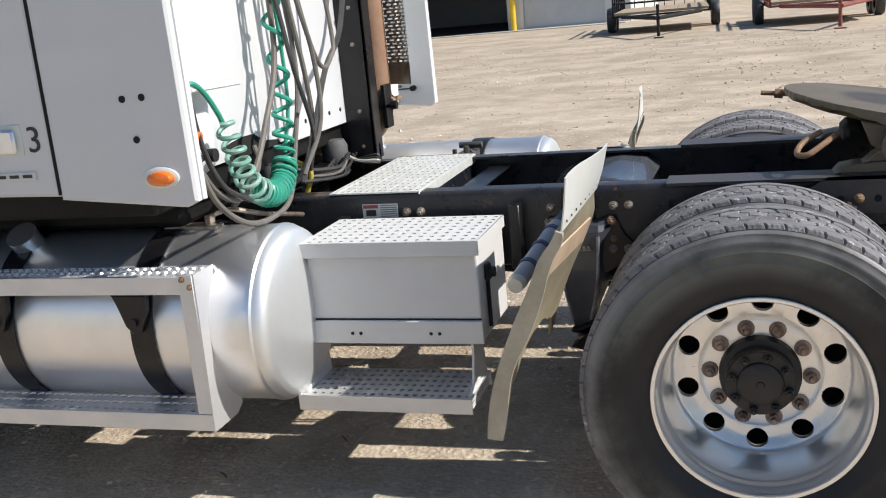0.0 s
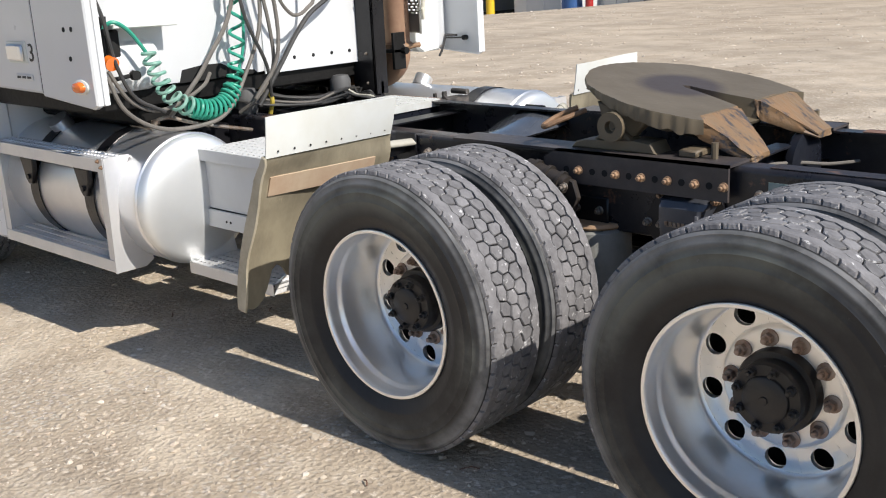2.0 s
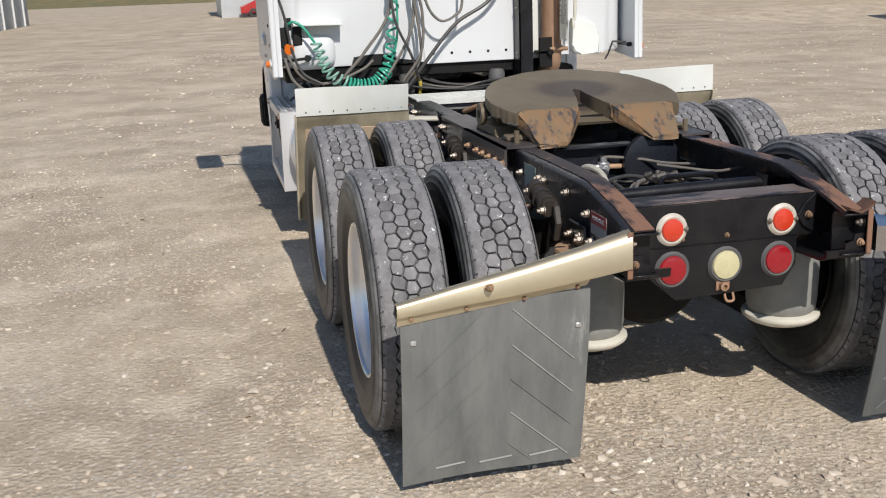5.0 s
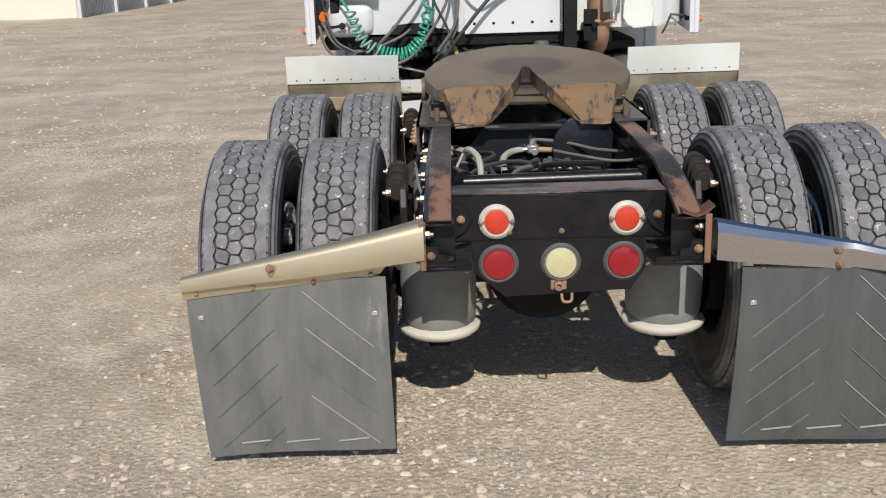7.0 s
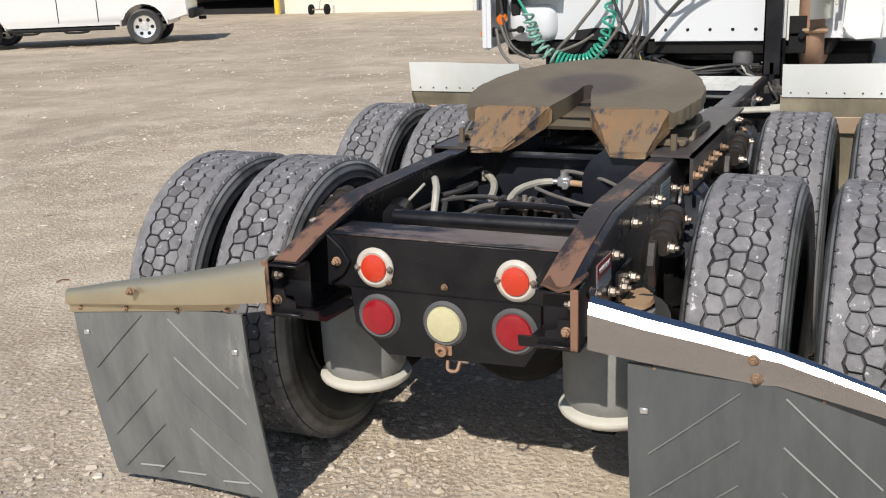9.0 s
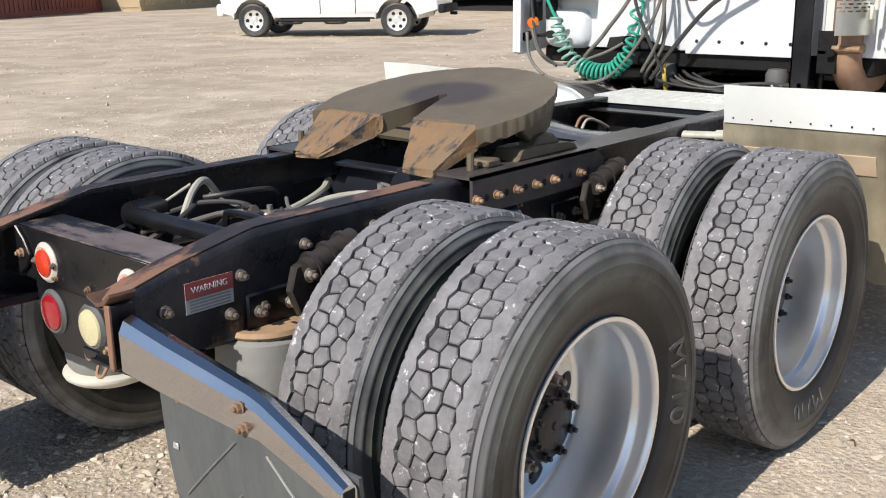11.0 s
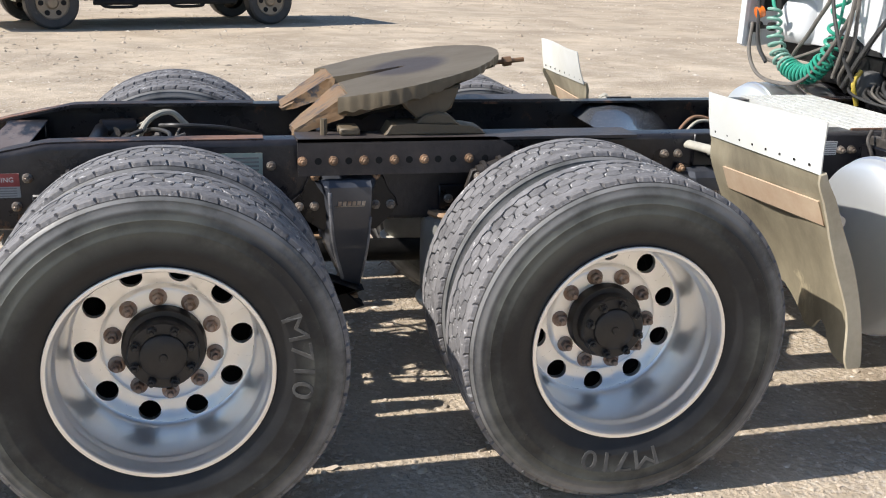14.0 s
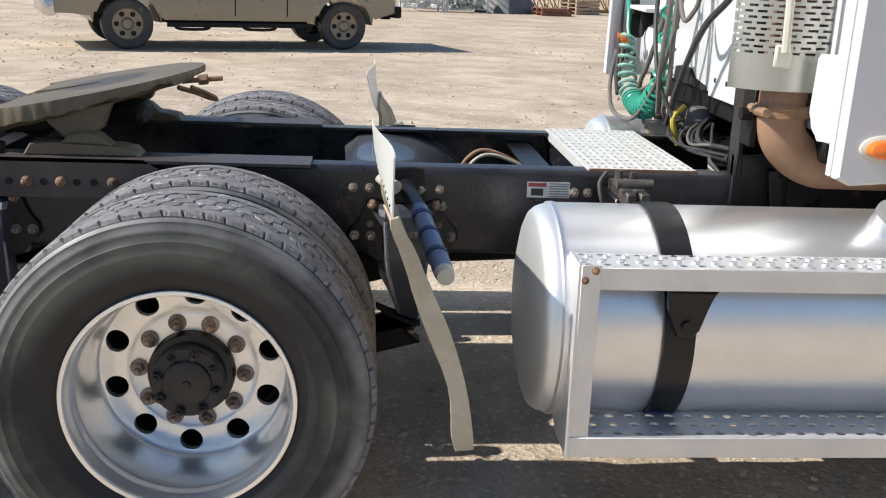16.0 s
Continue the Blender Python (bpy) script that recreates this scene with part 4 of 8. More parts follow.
def air_spring(x, sgn):
    a = Shape()
    a.lathe([(0, 0.70), (0.115, 0.70), (0.128, 0.69), (0.133, 0.66), (0.135, 0.55), (0.133, 0.44), (0.128, 0.412), (0.118, 0.398), (0, 0.398)], (x, sgn * 0.40, 0), "z", 32)
    bag = part("air_spring", a, BAG, truck, "dusty grey rubber air spring bellows")
    p = Shape()
    p.lathe([(0, 0.40), (0.118, 0.40), (0.136, 0.397), (0.146, 0.391), (0.1475, 0.384), (0.143, 0.374), (0.128, 0.362), (0.105, 0.352), (0, 0.350)], (x, sgn * 0.40, 0), "z", 32)
    part("piston", p, PISTON, bag, "cream plastic base of the air spring")
    t = Shape()
    t.lathe([(0.0, 0.702), (0.118, 0.702), (0.125, 0.71), (0.12, 0.722), (0, 0.722)], (x, sgn * 0.40, 0), "z", 28)
    part("top_plate", t, BAGTOP, bag, "rusty tan top plate")
    pl = Shape()
    y = sgn * (RAIL_OUT + 0.0015)
    pl.box(x - 0.085, x + 0.085, min(y, y + sgn * 0.012), max(y, y + sgn * 0.012), 0.705, 0.815, 0.006)
    pl.box(x - 0.085, x + 0.085, min(y, y + sgn * 0.05), max(y, y + sgn * 0.05), 0.695, 0.706, 0.003)
    m = part("mount_plate", pl, BLACK, bag)
    bolts(m, [(x + d, y + sgn * 0.012, 0.765) for d in (-0.05, 0.05)], rz=0 if sgn > 0 else 180)


for ax in (0.985, -0.335):
    for sgn in (-1, 1):
        air_spring(ax, sgn)


def suspension(x, sgn):
    """The hanger with its shield, the beam to the axle, the shock absorber."""
    y0 = sgn * 0.432
    h = Shape()
    plate = [(x + 0.135, 0.872), (x + 0.105, 0.872), (x + 0.07, 0.852), (x + 0.02, 0.842), (x - 0.03, 0.846), (x - 0.065, 0.868), (x - 0.10, 0.874), (x - 0.112, 0.85), (x - 0.125, 0.80), (x - 0.155, 0.775), (x - 0.163, 0.745), (x - 0.145, 0.722), (x - 0.09, 0.665), (x + 0.10, 0.665), (x + 0.185, 0.722), (x + 0.203, 0.75), (x + 0.195, 0.775), (x + 0.160, 0.80), (x + 0.145, 0.84)]
    h.prism(plate, y0, y0 + sgn * 0.014, bevel=0.004)
    hang = part("suspension_hanger", h, BLACK, truck, "black cast suspension hanger")
    f = Shape()
    rows = []
    for z, f0, f1, b0, b1, p in ((0.856, 0.066, -0.050, 0.142, -0.104, 0.020), (0.846, 0.078, -0.062, 0.140, -0.102, 0.052), (0.825, 0.079, -0.064, 0.118, -0.088, 0.068), (0.79, 0.077, -0.063, 0.092, -0.074, 0.070), (0.72, 0.072, -0.061, 0.086, -0.070, 0.062), (0.66, 0.066, -0.059, 0.100, -0.068, 0.048), (0.61, 0.058, -0.056, 0.092, -0.066, 0.033), (0.55, 0.044, -0.050, 0.064, -0.058, 0.010), (0.48, 0.024, -0.042, 0.036, -0.050, -0.022), (0.415, 0.016, -0.036, 0.026, -0.044, -0.05)):
        m = (f0 + f1) / 2
        rows.append([f.bm.verts.new((x + q, y0 + sgn * d, z)) for q, d in ((b0, min(0.010, p - 0.06)), (b0 * 0.4 + f0 * 0.6, p - abs(p) * 0.25), (f0, p), (f0 * 0.7 + m * 0.3, p - 0.004), (f1 * 0.7 + m * 0.3, p - 0.004), (f1, p), (b1 * 0.4 + f1 * 0.6, p - abs(p) * 0.25), (b1, min(0.010, p - 0.06)))])
    for ra, rb in zip(rows, rows[1:]):
        for i in range(8):
            f.bm.faces.new((ra[i], ra[(i + 1) % 8], rb[(i + 1) % 8], rb[i]))
    f.bm.faces.new(rows[0]), f.bm.faces.new(rows[-1][::-1])
    bmesh.ops.recalc_face_normals(f.bm, faces=f.bm.faces[:])
    part("hanger_shield", f, HANGER, hang, "glossy black tapered shield", 25)
    # ridges carry edge wear plus the gloss highlight as pale colour
    for side in (0, 1):
        f = Shape()
        pts = ((0.077, 0.81, 0.066), (0.072, 0.72, 0.059), (0.066, 0.66, 0.045), (0.058, 0.61, 0.030), (0.044, 0.55, 0.007), (0.024, 0.48, -0.024)) if side == 0 else ((-0.061, 0.72, 0.059), (-0.059, 0.66, 0.045), (-0.056, 0.61, 0.030), (-0.050, 0.55, 0.007), (-0.042, 0.48, -0.025))
        f.tube([(x + q, y0 + sgn * d, z) for q, z, d in pts], 0.0065 if side == 0 else 0.0048)
        part("hanger_ridge", f, WORN_GLINT, hang, "worn grey edge with its highlight painted in")
    f = Shape()
    f.box(x - 0.03, x + 0.075, min(y0 - sgn * 0.10, y0 - sgn * 0.01), max(y0 - sgn * 0.10, y0 - sgn * 0.01), 0.405, 0.418, 0.003)
    f.rod((x + 0.038, y0 - sgn * 0.035, 0.418), (x + 0.038, y0 - sgn * 0.035, 0.446), 0.014, 6)
    part("foot_bracket", f, BAGTOP, hang, "tan rusty foot bracket with a nut")
    f = Shape()
    for k in range(6):
        q = x + 0.050 - 0.016 * k
        f.prism([(q, 0.764), (q - 0.011, 0.764), (q - 0.013, 0.778), (q - 0.002, 0.778)], y0 + sgn * 0.064, y0 + sgn * 0.0685)
    f.prism([(x + 0.060, 0.760), (x - 0.040, 0.760), (x - 0.040, 0.7625), (x + 0.058, 0.7625)], y0 + sgn * 0.064, y0 + sgn * 0.0685)
    part("cast_mark", f, BOLT, hang, "raised cast mark")
    rz = 0 if sgn > 0 else 180
    bolts(hang, [(x + 0.175, y0 + sgn * 0.014, 0.752), (x + 0.123, y0 + sgn * 0.014, 0.752), (x - 0.085, y0 + sgn * 0.014, 0.752), (x - 0.137, y0 + sgn * 0.014, 0.752)], rz=rz)
    bolts(hang, [(x + 0.12, y0 + sgn * 0.014, 0.855), (x - 0.085, y0 + sgn * 0.014, 0.855)], BOLTR_ME, rz=rz)
    b = Shape()
    b.prism([(x + 0.10, 0.50), (x - 0.05, 0.44), (x + 0.30, 0.36), (x + 0.75, 0.40), (x + 0.99, 0.343), (x + 1.0, 0.325), (x + 0.70, 0.31), (x + 0.25, 0.30), (x - 0.05, 0.38)], sgn * 0.36, sgn * 0.44, bevel=0.008)
    part("trailing_beam", b, DARK, truck, "dirty black suspension trailing beam")
    s = Shape()
    s.rod((x + 0.67, sgn * 0.53, 0.42), (x + 0.74, sgn * 0.53, 0.70), 0.038, 14)
    s.rod((x + 0.73, sgn * 0.53, 0.66), (x + 0.77, sgn * 0.53, 0.82), 0.045, 14)
    body = part("shock_absorber", s, DARK, truck, "dark shock absorber with a rusty bolted top mount")
    s = Shape()
    s.rod((x + 0.73, sgn * 0.535, 0.918), (x + 0.90, sgn * 0.535, 0.868), 0.033, 12)
    for k in range(3):
        q = Vector((x + 0.76 + 0.055 * k, sgn * 0.535, 0.910 - 0.016 * k))
        s.rod(q, q + Vector((0.012, 0, -0.0035)), 0.041, 12)
    s.prism([(x + 0.86, 0.90), (x + 0.92, 0.88), (x + 0.94, 0.82), (x + 0.91, 0.75), (x + 0.86, 0.82)], sgn * 0.50, sgn * 0.525, bevel=0.004)
    sh = part("top_mount", s, SHOCK, body, "rusty brown bushing and bracket")
    bolts(sh, [(x + 0.905, sgn * 0.555, 0.866), (x + 0.76, sgn * 0.56, 0.912)], rz=rz)


for hx in (0.055, -1.265):
    for sgn in (-1, 1):
        suspension(hx, sgn)


def axle(x):
    s = Shape()
    s.rod((x, -0.66, HUB_Z), (x, 0.66, HUB_Z), 0.072, 20)
    s.lathe([(0, -0.23), (0.11, -0.225), (0.20, -0.17), (0.225, -0.05), (0.225, 0.02), (0.19, 0.07), (0, 0.1)], (x, 0, HUB_Z), "x", 28)
    for sgn in (-1, 1):
        s.lathe([(0.20, 0.0), (0.205, 0.02), (0.205, 0.15), (0.18, 0.17), (0.08, 0.18)], (x, sgn * 0.60 - (0.17 if sgn < 0 else 0), HUB_Z), "y", 28)
    part("drive_axle", s, DARK, truck, "dirty black drive axle with round differential housing")
    for sgn in (-1, 1):
        b = Shape()
        b.rod((x + 0.20, sgn * 0.50, 0.60), (x + 0.33, sgn * 0.50, 0.66), 0.075, 18)
        part("brake_chamber", b, DARK, truck, "round black brake chamber")


for ax in AXLES:
    axle(ax)
d = Shape()
d.rod((-0.66, 0, 0.55), (-4.2, 0, 0.75), 0.055, 16)
d.rod((-0.5, 0, 0.44), (0.5, 0, 0.47), 0.045, 16)
part("drive_shaft", d, DARK, truck, "dark steel drive shaft")


# -- crossmembers and the fittings between the rails --
def crossmember(x, z0, z1, dx=0.10, material=BLACK):
    s = Shape()
    s.box(x, x + 0.008, -0.418, 0.418, z0, z1, 0.002)
    s.box(x, x + dx, -0.418, 0.418, z1 - 0.008, z1, 0.002)
    s.box(x, x + dx, -0.418, 0.418, z0, z0 + 0.008, 0.002)
    part("crossmember", s, material, truck, "black steel crossmember")


for cx, z0, z1 in ((-1.78, 0.74, 0.93), (-2.9, 0.72, 0.95), (-0.9, 0.70, 0.80), (-4.3, 0.72, 0.95)):
    crossmember(cx, z0, z1)
arch = Shape()
arch.prism([(-0.41, 0.70), (-0.41, 0.80), (-0.30, 0.82), (-0.20, 0.95), (0.14, 0.95), (0.22, 0.88), (0.34, 0.80), (0.41, 0.78), (0.41, 0.70), (0.28, 0.70), (0.2, 0.76), (-0.2, 0.76), (-0.28, 0.70)], 0.10, 0.114, "x", bevel=0.003)
arch.box(0.10, 0.17, -0.2, 0.14, 0.94, 0.952, 0.003)
cm = part("arched_crossmember", arch, INNER, truck, "arched black crossmember plate with bolt holes")
for y, z in ((-0.36, 0.77), (-0.33, 0.74), (0.3, 0.76), (0.34, 0.74), (0.0, 0.88), (0.08, 0.88), (0.2, 0.80)):
    part("bolt_hole", Shape().rod((0.1135, y, z), (0.1165, y, z), 0.010, 10), HOLE, cm)

torque = Shape()
torque.rod((0.92, -0.30, 0.885), (0.92, 0.36, 0.892), 0.027, 16)
torque.rod((0.92, -0.30, 0.885), (0.80, -0.34, 0.88), 0.042, 14)
torque.rod((0.92, 0.345, 0.855), (0.92, 0.345, 0.925), 0.034, 14)
torque.rod((0.92, 0.33, 0.89), (0.92, 0.415, 0.89), 0.02, 10)
part("torque_rod", torque, BLACK, truck, "black suspension torque rod across the frame")
lift = Shape()
lift.box(0.60, 0.615, -0.15, 0.25, 0.78, 0.86, 0.004)
lift.rod((0.72, -0.08, 0.78), (0.72, 0.26, 0.78), 0.02, 12)
part("height_valve_bracket", lift, DARK, truck, "dark bracket across the frame")
valve = Shape()
valve.box(0.63, 0.68, 0.005, 0.05, 0.868, 0.898, 0.006)
valve.rod((0.65, 0.03, 0.85), (0.65, 0.03, 0.915), 0.009, 10)
valve.rod((0.65, 0.06, 0.875), (0.65, 0.14, 0.868), 0.008, 8)
valve.rod((0.62, 0.02, 0.88), (0.56, 0.02, 0.885), 0.008, 8)
part("air_valve", valve, BOLT, truck, "small metal height control valve")
for pts, r, m_ in (
    ([(0.66, -0.02, 0.875), (0.70, -0.10, 0.87), (0.76, -0.14, 0.82), (0.85, -0.20, 0.80)], 0.009, HOSE),
    ([(0.60, -0.30, 0.90), (0.66, -0.28, 0.955), (0.74, -0.24, 0.93), (0.80, -0.235, 0.82), (0.84, -0.24, 0.72)], 0.012, PALEHOSE),
    ([(0.62, -0.31, 0.90), (0.64, -0.1, 0.88), (0.62, 0.0, 0.885)], 0.005, HOSE),
    ([(0.60, 0.05, 0.93), (0.66, 0.14, 0.92), (0.68, 0.27, 0.90), (0.64, 0.41, 0.90)], 0.006, HOSE),
    ([(1.20, -0.40, 0.80), (1.0, -0.37, 0.82), (0.82, -0.34, 0.88), (0.70, -0.30, 0.945)], 0.005, PALEHOSE),
    ([(0.68, 0.14, 0.86), (0.78, 0.18, 0.80), (1.0, 0.20, 0.76)], 0.009, HOSEB),
    ([(0.55, -0.2, 0.84), (0.7, -0.05, 0.80), (0.95, -0.1, 0.74)], 0.008, HOSEB),
    ([(0.5, 0.3, 0.75), (0.8, 0.28, 0.77), (1.1, 0.3, 0.72)], 0.010, HOSEB),
):
    part("air_line", Shape().tube(pts, r), m_, truck, "thin air line between the chassis rails")

quick = Shape()
quick.box(0.118, 0.160, -0.020, 0.030, 0.835, 0.872, 0.006)
quick.rod((0.14, 0.005, 0.865), (0.14, 0.005, 0.895), 0.016, 12)
quick.rod((0.14, -0.012, 0.853), (0.14, -0.048, 0.850), 0.011, 10)
quick.rod((0.15, 0.012, 0.842), (0.165, 0.012, 0.842), 0.014, 6)
qv = part("release_valve", quick, ALU, truck, "bright metal quick-release valve on the crossmember")
part("union", Shape().rod((0.145, 0.03, 0.850), (0.150, 0.085, 0.848), 0.012, 10).rod((0.150, 0.085, 0.848), (0.152, 0.12, 0.846), 0.008, 8), BAGTOP, qv, "brass hose union")
for pts, r, m_ in (
    ([(0.14, 0.005, 0.893), (0.15, 0.05, 0.892), (0.20, 0.16, 0.882), (0.26, 0.25, 0.868), (0.33, 0.36, 0.866)], 0.007, HOSE),
    ([(0.14, -0.045, 0.850), (0.18, -0.09, 0.850), (0.28, -0.128, 0.842), (0.40, -0.130, 0.815), (0.52, -0.125, 0.79), (0.60, -0.16, 0.76)], 0.014, PALEHOSE),
    ([(0.06, -0.345, 0.83), (0.08, -0.33, 0.855), (0.18, -0.258, 0.842), (0.34, -0.21, 0.82), (0.60, -0.165, 0.79), (0.72, -0.18, 0.72)], 0.014, PALEHOSE),
):
    part("air_line", Shape().tube(pts, r), m_, truck, "air line between the chassis rails")

disc = Shape()
disc.lathe([(0, 0.0), (0.09, 0.002), (0.125, 0.010), (0.135, 0.022), (0.135, 0.05), (0.10, 0.058), (0, 0.06)], (0.14, 0.22, 0.86), "x", 30)
part("brake_disc_cover", disc, INNER, truck, "round blue-black cover on the crossmember")
hoop = Shape()
hoop.tube([(0.78, -0.02, 0.80), (0.78, -0.015, 0.895), (0.78, 0.02, 0.912), (0.78, 0.18, 0.912), (0.78, 0.215, 0.895), (0.78, 0.22, 0.80)], 0.011, 8, 6)
part("hoop_bracket", hoop, BLACK, truck, "black bent rod bracket")
clutter = Shape()
for x, y, z, q in ((0.86, -0.30, 0.865, 0.030), (0.82, -0.26, 0.85, 0.022), (0.90, -0.24, 0.862, 0.018), (0.70, 0.02, 0.90, 0.016), (0.67, 0.09, 0.895, 0.014), (0.69, -0.03, 0.905, 0.012)):
    clutter.rod((x, y - q, z), (x + 0.01, y + q, z + 0.012), q * 0.8, 8)
    clutter.rod((x, y, z - q), (x, y, z + q * 1.3), q * 0.5, 6)
tagged(part("hose_fitting", clutter, BOLTD, truck, "greasy hose unions and valve caps"), kind="stuff")
for pts, r, m_ in (
    ([(0.78, -0.30, 0.87), (0.72, -0.22, 0.90), (0.66, -0.10, 0.905), (0.66, 0.0, 0.885)], 0.008, HOSEB),
    ([(0.86, -0.34, 0.80), (0.90, -0.26, 0.84), (0.86, -0.16, 0.86), (0.74, -0.10, 0.885), (0.68, -0.04, 0.89)], 0.009, HOSE),
    ([(0.62, 0.05, 0.90), (0.70, 0.16, 0.885), (0.76, 0.30, 0.87), (0.72, 0.41, 0.86)], 0.007, HOSEB),
    ([(0.95, -0.36, 0.80), (0.98, -0.28, 0.78), (0.92, -0.20, 0.83), (0.84, -0.18, 0.87), (0.76, -0.20, 0.90)], 0.009, HOSEB),
    ([(0.30, -0.36, 0.84), (0.45, -0.22, 0.90), (0.62, -0.18, 0.92), (0.70, -0.24, 0.91)], 0.009, HOSEB),
):
    part("air_line", Shape().tube(pts, r), m_, truck, "thin air line between the chassis rails")

# -- tail beam with lamps --
tail = Shape()
tail.box(1.245, 1.254, -0.345, 0.345, 0.765, 0.914, 0.002)
tail.box(1.115, 1.254, -0.345, 0.345, 0.762, 0.771, 0.003)
tb = part("tail_beam", tail, BLACK, truck, "black rear crossmember with rusty top flange")
for sgn in (-1, 1):
    g = Shape()
    g.prism([(sgn * 0.345, 0.919), (sgn * 0.345, 0.77), (sgn * 0.30, 0.80), (sgn * 0.275, 0.84), (sgn * 0.30, 0.88)], 1.254, 1.267, "x", bevel=0.003)
    g.box(1.125, 1.265, min(sgn * 0.335, sgn * 0.42), max(sgn * 0.335, sgn * 0.42), 0.765, 0.914, 0.004)
    gp = part("end_gusset", g, BLACK, tb)
    bolts(gp, [(1.267, sgn * 0.315, 0.84)], MID_ME, rz=-90)
part("top_flange", Shape().box(1.115, 1.254, -0.345, 0.345, 0.9145, 0.920, 0.002), LIPR, tb, "rust-streaked top flange")
lp = Shape()
lp.prism([(-0.285, 0.762), (0.285, 0.762), (0.285, 0.66), (0.235, 0.585), (-0.175, 0.57), (-0.275, 0.655)], 1.245, 1.251, "x", bevel=0.0015)
part("lamp_panel", lp, BLACK, tb, "black steel lamp panel")
for y, z in ((-0.05, 0.865), (0.12, 0.862), (-0.12, 0.795), (0.25, 0.79)):
    part("bolt_hole", Shape().rod((1.2535, y, z), (1.2545, y, z), 0.005, 8), HOLE, tb)
bolts(tb, [(1.254, 0.01, 0.79), (1.254, -0.16, 0.79)], SMALL_ME, rz=-90)


def round_lamp(y, z, lens, ring, flange_r, lens_r, x=1.254, label=""):
    r = Shape()
    r.lathe([(lens_r, 0.010), (lens_r + 0.006, 0.012), (flange_r - 0.006, 0.009), (flange_r, 0.003), (flange_r, 0.0), (lens_r, 0.0)], (x, y, z), "x", 40)
    lamp = part("lamp", r, ring, truck, label)
    s = Shape()
    s.lathe([(lens_r + 0.001, 0.0), (lens_r, 0.010), (lens_r * 0.93, 0.016), (lens_r * 0.6, 0.020), (0, 0.0215)], (x, y, z), "x", 36)
    part("lens", s, lens, lamp)
    return lamp


for y in (-0.200, 0.219):
    lamp = round_lamp(y, 0.828, RED, RINGW, 0.058, 0.040, label="bright red round marker lamp in a scuffed white ring")
    bolts(lamp, [(1.263, y - 0.05, 0.828), (1.263, y + 0.05, 0.828)], SMALLW_ME, rz=-90, name="screw")
for y in (-0.195, 0.211):
    round_lamp(y, 0.684, DRED, GASKET, 0.066, 0.052, 1.251, "deep red round tail lamp in a rubber grommet")
round_lamp(0.007, 0.684, CREAM, GASKET, 0.066, 0.052, 1.251, "cream round reversing lamp in a rubber grommet")
hk = Shape()
hk.box(1.2515, 1.256, -0.026, 0.026, 0.592, 0.627, 0.004)
hk.lathe([(0.016, 0.0), (0.016, 0.018), (0.008, 0.02), (0.008, 0.008), (0, 0.008)], (1.255, 0, 0.608), "x", 16)
hk.tube([(1.25, 0.01, 0.575), (1.26, 0.015, 0.552), (1.26, 0.04, 0.552), (1.245, 0.045, 0.575)], 0.005)
part("socket", hk, RUSTPIPE, tb, "rusty lamp socket and wire loop")

# -- rear mudflap hangers and flaps --
def tapered_bar(points, depth0, depth1, thick0, thick1):
    """A folded bar: a row of (y, z, x) sections tapering outwards."""
    s = Shape()
    bm = s.bm
    rings = []
    n = len(points)
    for i, (y, z, x) in enumerate(points):
        f = i / (n - 1)
        h, t = depth0 + (depth1 - depth0) * f, thick0 + (thick1 - thick0) * f
        sec = [(t * 0.5, 0.0), (t * 0.5, h * 0.72), (t * 0.32, h * 0.93), (0.0, h), (-t * 0.4, h * 0.9), (-t * 0.5, h * 0.65), (-t * 0.5, 0.0)]
        rings.append([bm.verts.new((x + a, y, z + b)) for a, b in sec])
    for a, b in zip(rings, rings[1:]):
        for k in range(len(a)):
            q = (k + 1) % len(a)
            bm.faces.new((a[k], a[q], b[q], b[k]))
    bm.faces.new(rings[0]), bm.faces.new(rings[-1][::-1])
    return s


